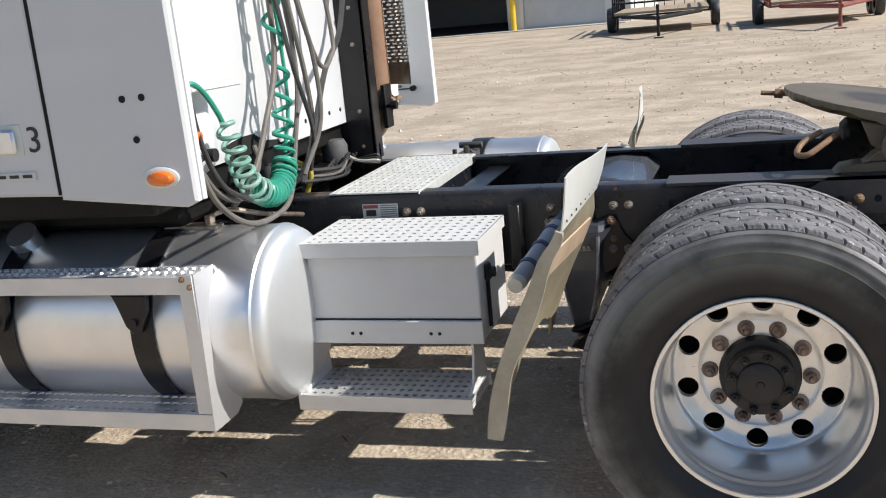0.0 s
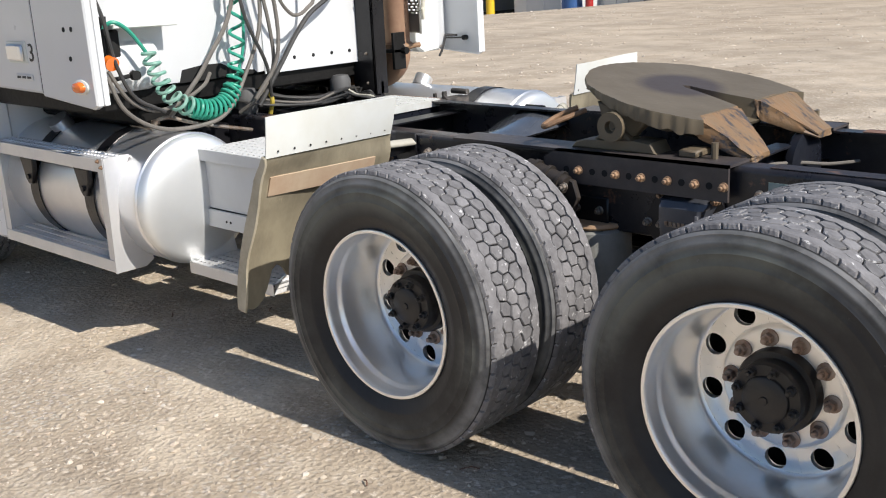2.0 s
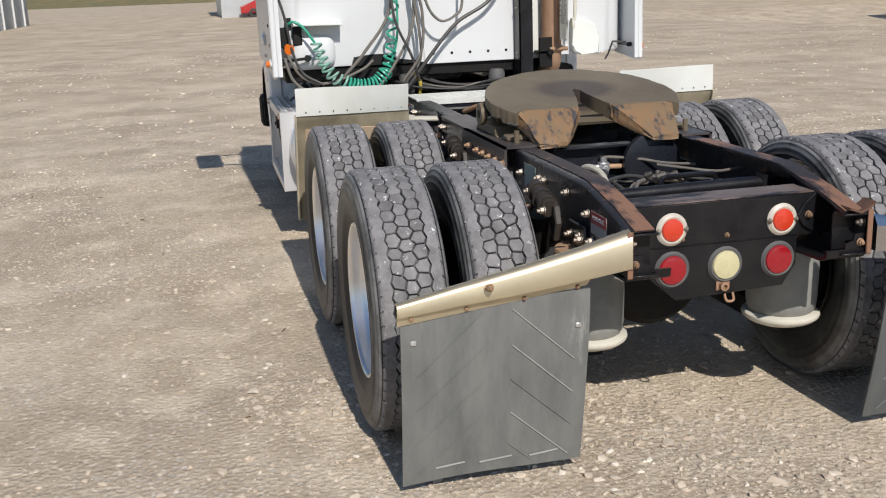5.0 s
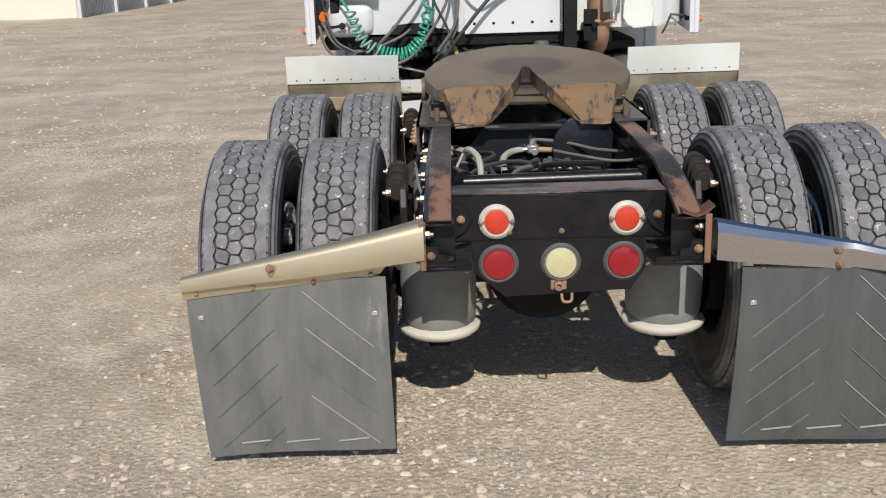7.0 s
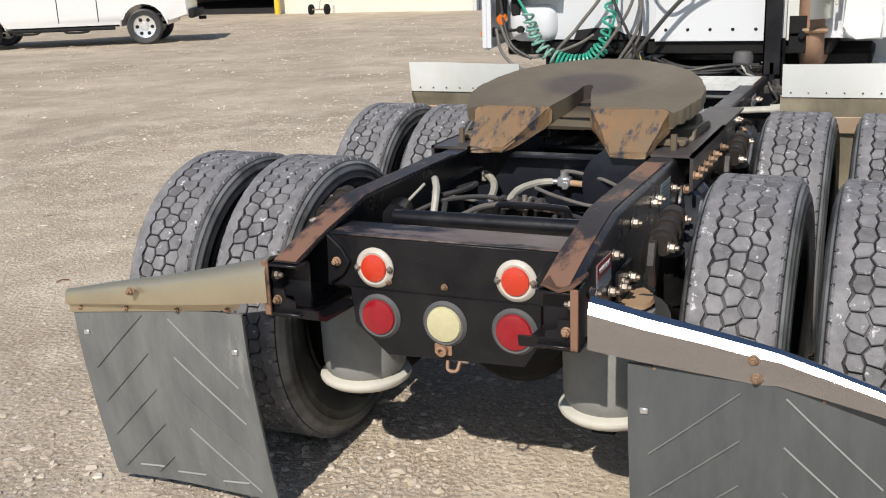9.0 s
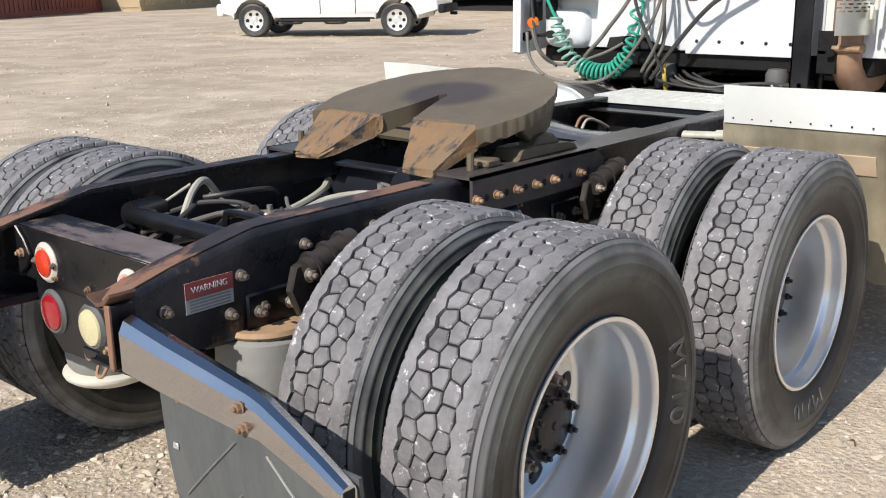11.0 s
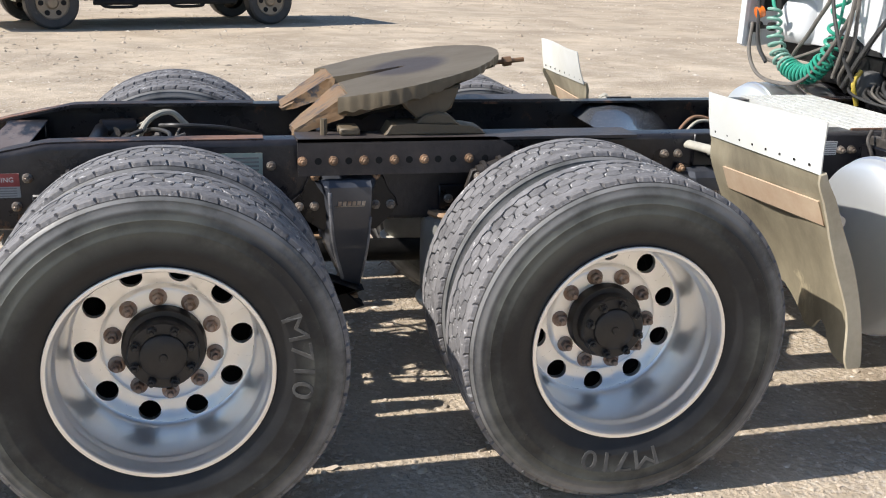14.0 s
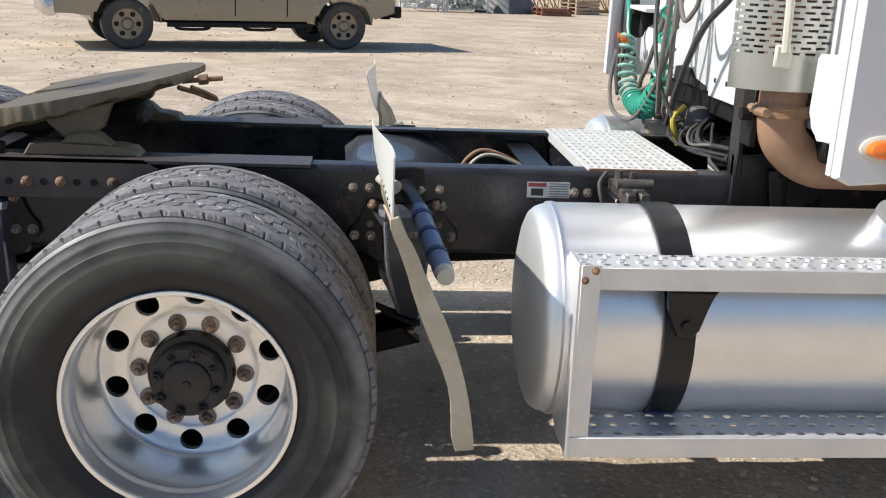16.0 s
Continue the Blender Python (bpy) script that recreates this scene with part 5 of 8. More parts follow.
def hanger(sgn, pts, material, label, bolts_at, flange):
    h = part("mudflap_hanger", tapered_bar(pts, 0.125, 0.045, 0.075, 0.04), material, truck, label, 60 if sgn < 0 else 24)
    f = Shape()
    f.prism([(pts[0][0] + sgn * 0.10, pts[0][1] - 0.002), (pts[-1][0], pts[-1][1] - 0.0), (pts[-1][0], pts[-1][1] - 0.030), (pts[0][0] + sgn * 0.14, pts[0][1] - 0.052)], pts[0][2] - 0.012, pts[0][2] - 0.009, "x")
    fl = part("clamp_flange", f, material, h)
    bolts(fl, flange, SMALL_ME, rz=-90)
    bolts(h, bolts_at, MID_ME, rz=-90)
    o = Shape()
    yy, zz, xx = pts[-1]
    o.box(xx - 0.014, xx + 0.014, min(yy, yy + sgn * 0.0015), max(yy, yy + sgn * 0.0015), zz + 0.004, zz + 0.036)
    part("open_end", o, HOLE, h)
    e = Shape()
    y = sgn * 0.43
    e.box(1.38, 1.447, min(y, y + sgn * 0.012), max(y, y + sgn * 0.012), 0.728, 0.882, 0.004)
    e.box(1.385, 1.445, min(sgn * 0.335, y), max(sgn * 0.335, y), 0.866, 0.874, 0.002)
    e.box(1.385, 1.445, min(sgn * 0.335, y), max(sgn * 0.335, y), 0.728, 0.736, 0.002)
    e.box(1.375, 1.383, min(sgn * 0.335, y), max(sgn * 0.335, y), 0.736, 0.866, 0.002)
    e.prism([(1.435, 0.748), (1.43, 0.72), (1.395, 0.705), (1.195, 0.698), (1.195, 0.706), (1.385, 0.714), (1.42, 0.728), (1.425, 0.748)], sgn * 0.285, sgn * 0.432, bevel=0.001)
    e.prism([(sgn * 0.355, 0.72), (sgn * 0.355, 0.765), (sgn * 0.385, 0.775), (sgn * 0.39, 0.80), (sgn * 0.43, 0.80), (sgn * 0.43, 0.72)], 1.423, 1.432, "x")
    br = part("end_bracket", e, BLACK, h, "black bent end bracket")
    bolts(br, [(1.432, sgn * 0.41, 0.77)], MID_ME, rz=-90)
    for z in (0.775, 0.835):
        share("bolt", BOLT_ME, br, pose(1.415, sgn * 0.43, z, 0, 0, 180 if sgn > 0 else 0))
    lip = Shape()
    lip.box(1.442, 1.450, min(sgn * 0.424, sgn * 0.444), max(sgn * 0.424, sgn * 0.444), 0.728, 0.884, 0.002)
    part("rusty_lip", lip, RUSTTOP, br, "rust-eaten edge")
    if sgn > 0:
        tab = Shape()
        tab.prism([(0.352, 0.888), (0.395, 0.872), (0.428, 0.882), (0.452, 0.906), (0.448, 0.912), (0.422, 0.890), (0.395, 0.880), (0.354, 0.896)], 1.38, 1.450, "x", bevel=0.002)
        part("bent_tab", tab, RUSTD, br, "bent rusty tab at the rail end")
    return h


LH = [(-0.43, 0.765, 1.42), (-0.60, 0.74, 1.417), (-0.80, 0.715, 1.413), (-1.0, 0.695, 1.409), (-1.195, 0.672, 1.405)]
hanger(-1, LH, STAIN, "straight tapered stainless mudflap hanger with tan stains", [(1.453, -0.905, 0.752)], [(1.408, y, z) for y, z in ((-0.60, 0.712), (-0.78, 0.692), (-0.97, 0.678), (-1.15, 0.662))])
RH = [(0.465, 0.735, 1.405), (0.60, 0.715, 1.396), (0.74, 0.700, 1.388), (0.855, 0.685, 1.378), (0.90, 0.69, 1.385), (1.0, 0.678, 1.402), (1.10, 0.665, 1.42), (1.185, 0.652, 1.435)]
hanger(1, RH, CHROME, "kinked tapered chrome mudflap hanger reflecting the sky", [(1.410, 0.845, 0.745), (1.408, 0.852, 0.70)], [(1.398, y, z) for y, z in ((0.62, 0.695), (1.0, 0.665), (1.15, 0.645))])


def rear_flap(sgn):
    prof = [(1.405, 0.70), (1.395, 0.55), (1.373, 0.40), (1.346, 0.25), (1.32, 0.13), (1.30, 0.045)]
    y0, y1 = (-1.185, -0.555) if sgn < 0 else (0.555, 1.185)
    s = Shape()
    pts = [(v.x, v.z) for v in curve_points([(x, 0, z) for x, z in prof], 4)]
    hang = (lambda b: 1.0 - 0.022 * math.sin(3.1 * b) - 0.035 * b) if sgn < 0 else (lambda b: 0.965 + 0.02 * b)
    s.strip(pts, y0, y1, 0.009, 12, lambda a, b: 0.012 * math.sin(3.2 * b + 0.6) * a - 0.01 * a * a * math.sin(5 * b), hang)
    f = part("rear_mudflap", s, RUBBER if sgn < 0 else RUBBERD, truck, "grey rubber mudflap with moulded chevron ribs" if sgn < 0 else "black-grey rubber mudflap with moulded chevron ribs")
    mid = (y0 + y1) / 2

    def at(y, z):
        for (xa, za), (xb, zb) in zip(pts, pts[1:]):
            if zb <= z <= za:
                k = (za - z) / (za - zb)
                x = xa + (xb - xa) * k
                a = pts.index((xa, za)) / (len(pts) - 1)
                b = (y - y0) / (y1 - y0)
                return x + 0.0065 + 0.012 * math.sin(3.2 * b + 0.6) * a - 0.01 * a * a * math.sin(5 * b)
        return pts[-1][0]

    for side in (-1, 1):
        for i in range(5):
            z0 = 0.66 - 0.125 * i
            line = []
            for k in range(9):
                q = k / 8
                y, z = mid + side * (0.05 + 0.215 * q), z0 - 0.20 * q
                if z > 0.08:
                    line.append((at(y, z), y, z))
            if len(line) > 2:
                part("rib", Shape().tube(line, 0.0026, 5, 1, False), SCUFF if (i, side) in ((0, 1), (1, 1), (3, 1)) else RUBBER, f)
    for y in (y0 + 0.04, y1 - 0.04):
        z = 0.58
        part("eyelet", Shape().box(at(y, z) - 0.002, at(y, z) + 0.003, y - 0.01, y + 0.01, z - 0.008, z + 0.008, 0.002), ALU, f)
    for a, b in ((0.18, 0.34), (0.42, 0.60), (0.70, 0.86)):
        ya, yb = y0 + (y1 - y0) * a, y0 + (y1 - y0) * b
        part("scuff_bar", Shape().tube([(at(ya, 0.10), ya, 0.10), (at((ya + yb) / 2, 0.105), (ya + yb) / 2, 0.105), (at(yb, 0.11), yb, 0.11)], 0.0035, 5, 2), SCUFF, f)


rear_flap(-1)
rear_flap(1)


# -- quarter fenders before the drive wheels --
def skew_fender(obs, plate, flap):
    """Knocks a fender round, its outer edge forward, the flap more than the plate."""
    def shift(y, z):
        low = ease((1.0 - z) / 0.08)
        return -((abs(y) - 0.93) / 0.62) * (plate + flap * low)

    for ob in obs:
        if ob.data.users > 1:
            p = ob.matrix_local.translation
            ob.matrix_local = Matrix.Translation((shift(p.y, p.z), 0, 0)) @ ob.matrix_local
        else:
            for v in ob.data.vertices:
                v.co.x += shift(v.co.y, v.co.z)


def quarter_fender(sgn):
    y0, y1 = sgn * 0.622, sgn * 1.238
    x_top = -1.13 if sgn < 0 else -1.165
    lean = 0.0 if sgn > 0 else 0.03
    up = [(x_top - 0.3 * lean, 1.155), (x_top - 0.004 - 0.65 * lean, 1.07), (x_top - 0.010 - lean, 1.006)]
    s = Shape()
    s.strip(up, y0, y1, 0.004, 8, lambda a, b: 0.014 * (1 - a) * math.sin(4.5 * b + 1))
    top = part("quarter_fender", s, FLAPW, truck, "white steel quarter fender plate with rust-stained rivets")
    low = [(x_top - 0.048, 1.012), (x_top - 0.072, 0.95), (x_top - 0.112, 0.85), (x_top - 0.165, 0.74), (x_top - 0.215, 0.62), (x_top - 0.252, 0.50), (x_top - 0.27, 0.385)]
    if sgn > 0:
        low = [(x_top - 0.018, 1.012), (x_top - 0.04, 0.94), (x_top - 0.08, 0.84), (x_top - 0.135, 0.72), (x_top - 0.18, 0.58), (x_top - 0.203, 0.46), (x_top - 0.21, 0.395)]
    pts = [(v.x, v.z) for v in curve_points([(x, 0, z) for x, z in low], 3)]
    t = Shape()

    def torn(b):
        """How far down the torn flap still reaches, from its inner to its outer edge."""
        marks = ((0.0, 0.84), (0.12, 0.80), (0.2, 0.70), (0.35, 0.66), (0.47, 0.73), (0.58, 0.885), (0.63, 0.88), (0.70, 0.80), (0.77, 0.76), (0.84, 0.95), (0.9, 1.0), (1.0, 1.0))
        for (p, u), (q, v) in zip(marks, marks[1:]):
            if p <= b <= q:
                return u + (v - u) * (b - p) / (q - p) + 0.006 * math.sin(70 * b)
        return 1.0

    t.strip(pts, sgn * 0.615, sgn * 1.243, 0.012, 28, lambda a, b: 0.018 * math.sin(9 * b) * a, torn)
    lo = part("flap", t, FLAPY, top, "yellowed, mud-stained plastic flap")
    ed = Shape()
    k = len(pts)
    rim_in, rim_out = [], []
    for i in range(k):
        a, b = Vector(pts[max(i - 1, 0)]), Vector(pts[min(i + 1, k - 1)])
        d = (b - a).normalized()
        w = (0.018 + 0.026 * min(1, i / 6)) * (1.0 + 0.12 * math.sin(0.9 * i))
        for side, row in ((1, rim_in), (-1, rim_out)):
            q = Vector(pts[i]) + Vector((-d.y, d.x)) * (0.006 + (w - 0.006) * (side < 0)) * -side
            row.append(q)
    loop = [(q.x, q.y) for q in rim_in] + [(q.x, q.y) for q in rim_out[::-1]]
    ed.prism(loop, sgn * 1.237, sgn * 1.247, bevel=0.003)
    part("rolled_edge", ed, FLAPE, lo, "pale scuffed rolled edge")
    g = Shape()
    dz = [(low[1][0] * 0.75 + low[2][0] * 0.25, low[1][1] * 0.75 + low[2][1] * 0.25), (low[2][0], low[2][1])]
    g.strip([(a + 0.014, b) for a, b in dz], sgn * 0.70, sgn * 1.19, 0.006, 4)
    st = part("repair_strip", g, STRIP, lo, "pinkish weathered repair strip")
    bolts(lo, [(dz[0][0] + 0.018, sgn * y, dz[0][1] - 0.012) for y in (0.76, 0.95, 1.15)], LONG_ME, rz=-90)
    bolts(lo, [(dz[1][0] + 0.018, sgn * y, dz[1][1] + 0.012) for y in (0.76, 0.95, 1.15)], LONG_ME, rz=-90)
    bolts(top, [(x_top - 0.004 - 0.9 * lean, sgn * (0.745 + 0.135 * i), 1.020) for i in range(4)], RIVET_ME, rz=-90, name="rivet")
    for i in range(8):
        part("rivet_hole", Shape().rod((x_top - 0.006 - 0.9 * lean, sgn * (0.66 + 0.075 * i), 1.026), (x_top - 0.0035 - 0.9 * lean, sgn * (0.66 + 0.075 * i), 1.026), 0.004, 8), HOLE, top)
    rod = Shape()
    back = 0.055 if sgn > 0 else 0.13
    rod.rod((x_top + 0.005 - back, sgn * 0.44, 0.94), (x_top - 0.012 - back, sgn * 0.60, 0.945), 0.015, 12)
    rod.rod((x_top - 0.010 - back, sgn * 0.57, 0.944), (x_top - 0.02 - back, sgn * 0.615, 0.947), 0.021, 12)
    part("support_arm", rod, PALEHOSE, top, "pale tubular support arm")
    skew_fender([top] + list(top.children_recursive), 0.030 if sgn > 0 else 0.012, 0.034 if sgn > 0 else 0.044)


quarter_fender(-1)
quarter_fender(1)


# -- fifth wheel --
def fifth_wheel():
    """A greasy coupling plate, tilted back, with a keyhole throat and two ramps, on a bolted base."""
    s = Shape()
    bm = s.bm
    cx, r = -0.125, 0.45
    slope = 0.195

    def top(x):
        return 1.15 + (cx - x) * slope

    def outline():
        pts = []
        a0 = math.asin(0.36 / r)
        for i in range(141):
            a = math.pi - (math.pi - 1.04) * (i / 140)
            e_ = 1 + 0.006 * math.sin(9 * a) + 0.004 * math.sin(23 * a) + 0.003 * math.sin(61 * a + 1)
            pts.append((cx + 0.425 * e_ * math.cos(a), r * e_ * math.sin(a)))
        half = pts + [(0.05, 0.345), (0.05, 0.080), (-0.05, 0.048), (-0.13, 0.028), (-0.19, 0.020), (-0.212, 0.0)]
        return half + [(x, -y) for x, y in half[-2::-1]][:-1]

    pts = outline()
    hi = [bm.verts.new((x, y, top(x))) for x, y in pts]
    rim_rng = random.Random(9)
    lip = [bm.verts.new((cx + (x - cx) * 1.004, y * 1.004, top(x) - 0.008)) for x, y in pts]
    def skirt(x, y):
        """The cast skirt hangs deepest beside the ramps, its lower edge broken unevenly."""
        deep = 0.024 + 0.030 * ease((x + 0.45) / 0.42)
        return deep + 0.020 * noise.noise(Vector((7 * x, 7 * y, 3.0))) + 0.010 * noise.noise(Vector((26 * x, 26 * y, 1.0)))

    mid = [bm.verts.new((cx + (x - cx) * rim_rng.uniform(0.997, 1.003), y * rim_rng.uniform(0.997, 1.003), top(x) - max(0.014, skirt(x, y)))) if math.hypot(x - cx, y) > 0.3 else bm.verts.new((x, y, top(x) - 0.05)) for x, y in pts]
    c = Vector((cx, 0))
    lo = [bm.verts.new((cx + (x - cx) * 0.86, y * 0.88, top(x) - 0.050 - 0.016 * ease((x + 0.45) / 0.42) - 0.012 * noise.noise(Vector((9 * x, 9 * y, 5.0))))) if math.hypot(x - cx, y) > 0.3 else bm.verts.new((x, y, top(x) - 0.085)) for x, y in pts]
    k = len(pts)
    bm.faces.new(hi)
    bm.faces.new(lo[::-1])
    for a, b in ((hi, lip), (lip, mid), (mid, lo)):
        for i in range(k):
            bm.faces.new((a[i], b[i], b[(i + 1) % k], a[(i + 1) % k]))
    bmesh.ops.triangulate(bm, faces=[f for f in bm.faces if len(f.verts) > 4])
    fw = part("fifth_wheel", s, PLATE, truck, "greasy brown fifth wheel plate tilted back, with a locked-open throat", 30)
    for sgn in (-1, 1):
        e = Shape()
        ring = []
        zt = top(0.05)
        for x, ya, yb, z, d in ((0.045, 0.372, 0.075, zt + 0.001, 0.055), (0.07, 0.368, 0.09, zt - 0.010, 0.070), (0.235, 0.325, 0.20, 0.990, 0.022)):
            ring.append([e.bm.verts.new((x, sgn * y, q)) for y, q in ((ya, z), (yb, z), (yb, z - d), (ya, z - d))])
        for a, b in zip(ring, ring[1:]):
            for i in range(4):
                e.bm.faces.new((a[i], a[(i + 1) % 4], b[(i + 1) % 4], b[i]))
        e.bm.faces.new(ring[0]), e.bm.faces.new(ring[-1][::-1])
        bmesh.ops.subdivide_edges(e.bm, edges=e.bm.edges[:], cuts=3, use_grid_fill=True)
        rg = random.Random(5 + sgn)
        for v in e.bm.verts:
            v.co += Vector((rg.uniform(-0.004, 0.004), rg.uniform(-0.004, 0.004), rg.uniform(-0.003, 0.002)))
        part("ramp", e, RAMP, fw, "worn rusty pick-up ramp")
        w = Shape()
        w.prism([(-0.20, 1.10), (0.06, 1.06), (0.03, 1.0), (-0.03, 0.985), (-0.10, 1.03)], sgn * 0.08, sgn * 0.13, bevel=0.004)
        w.prism([(-0.32, 1.15), (0.05, 1.08), (0.03, 1.03), (-0.12, 1.05), (-0.25, 1.10)], sgn * 0.28, sgn * 0.31, bevel=0.004)
        part("underside_rib", w, DARK, fw)
        b = Shape()
        b.prism([(-0.415, 0.986), (-0.395, 1.008), (-0.35, 1.016), (-0.15, 1.026), (-0.085, 1.024), (-0.062, 0.986)], sgn * 0.325, sgn * 0.435, bevel=0.005)
        b.prism([(-0.33, 1.015), (-0.29, 1.05), (-0.25, 1.06), (-0.20, 1.05), (-0.17, 1.02)], sgn * 0.345, sgn * 0.42, bevel=0.006)
        b.prism([(-0.33, 1.15), (-0.30, 1.07), (-0.25, 1.035), (-0.18, 1.035), (-0.14, 1.07), (-0.11, 1.11)], sgn * 0.345, sgn * 0.395, bevel=0.006)
        b.rod((-0.21, sgn * 0.26, 1.085), (-0.21, sgn * 0.375, 1.085), 0.036, 18)
        pb = part("pivot_bracket", b, GREASE, fw, "greasy cast pivot bracket")
        lug = Shape()
        lug.lathe([(0.022, 0.0), (0.022, 0.028), (0.044, 0.03), (0.052, 0.02), (0.052, 0.0)], (-0.225, sgn * 0.44 - (0.03 if sgn < 0 else 0), 1.075), "y", 20, closed=True)
        if sgn < 0:
            part("pivot_lug", lug, GREASE, pb, "worn pivot lug")
        a = Shape()
        y = sgn * 0.4325
        a.prism([(0.234, 0.976), (-0.95, 0.976), (-0.95, 0.986), (0.234, 0.986)], sgn * 0.34, sgn * 0.486)
        a.prism([(0.234, 0.986), (-0.44, 0.986), (-0.50, 0.95), (-0.50, 0.865), (0.234, 0.865)], sgn * 0.474, sgn * 0.486)
        m = part("mounting_angle", a, ANGLE, fw, "rust-edged black mounting angle bolted along the rail")
        rz = 0 if sgn > 0 else 180
        bolts(m, [(x, sgn * 0.486, 0.915) for x in (0.220, 0.118, 0.016, -0.086, -0.188, -0.344)], BOLTR_ME, rz=rz)
        for x in (0.168, 0.067, -0.034, -0.137, -0.236, -0.288, -0.40):
            part("bolt_hole", Shape().rod((x, sgn * 0.484, 0.914), (x, sgn * 0.4875, 0.914), 0.012, 12), HOLE, m)
        n = Shape()
        n.rod((0.14, sgn * 0.40, 0.985), (0.14, sgn * 0.40, 1.04), 0.012, 8)
        n.box(0.02, 0.09, min(sgn * 0.33, sgn * 0.43), max(sgn * 0.33, sgn * 0.43), 0.986, 1.012, 0.006)
        part("stop_block", n, GREASE, m)
    j = Shape()
    j.box(-0.36, -0.12, -0.11, 0.11, 1.02, 1.10, 0.02)
    j.box(-0.10, 0.0, -0.09, 0.09, 1.03, 1.065, 0.008)
    part("jaw_housing", j, DARK, fw, "dark jaw mechanism below the plate")
    h = Shape()
    h.tube([(-0.50, 0.12, 1.19), (-0.57, 0.12, 1.198), (-0.635, 0.12, 1.205)], 0.009)
    h.rod((-0.555, 0.12, 1.196), (-0.585, 0.12, 1.2), 0.019, 6)
    part("release_bolt", h, RUST, fw, "threaded release rod with nut")
    g = Shape()
    g.tube([(-0.40, -0.36, 1.11), (-0.45, -0.43, 1.085), (-0.50, -0.47, 1.06), (-0.53, -0.44, 1.06), (-0.51, -0.38, 1.085), (-0.45, -0.34, 1.115)], 0.010)
    part("release_handle", g, RUST, fw, "bent rusty release handle")


fifth_wheel()


# -- deck plate and tool box --
deck = part("deck_plate", plate_holes(-2.205, -1.855, -0.425, 0.405, 14, 13, 0.011, 0.976, 0.981, 0.7), DECK, truck, "perforated aluminium deck plate across the rails")
part("edge", Shape().box(-2.21, -1.85, 0.409, 0.414, 0.968, 0.983, 0.001), RUSTPIPE, deck)
part("front_lip", Shape().box(-1.851, -1.846, -0.425, 0.405, 0.945, 0.981, 0.001), DECK, deck)
rb = Shape()
for k_ in range(7):
    rb.box(-2.205 + 0.05 * k_ + 0.020, -2.205 + 0.05 * k_ + 0.030, -0.425, 0.405, 0.981, 0.9825, 0.0005)
part("tread_rib", rb, DECK, deck)
sp = Shape()
sp.box(-1.868, -1.858, -0.405, 0.405, 0.80, 0.944, 0.003)
sup = part("support_plate", sp, INNER, deck, "dark slotted plate below the deck")
for k_ in range(8):
    part("bolt_hole", Shape().rod((-1.859, -0.35 + 0.1 * k_, 0.90 - 0.03 * (k_ % 2)), (-1.8555, -0.35 + 0.1 * k_, 0.90 - 0.03 * (k_ % 2)), 0.012, 10), HOLE, sup)


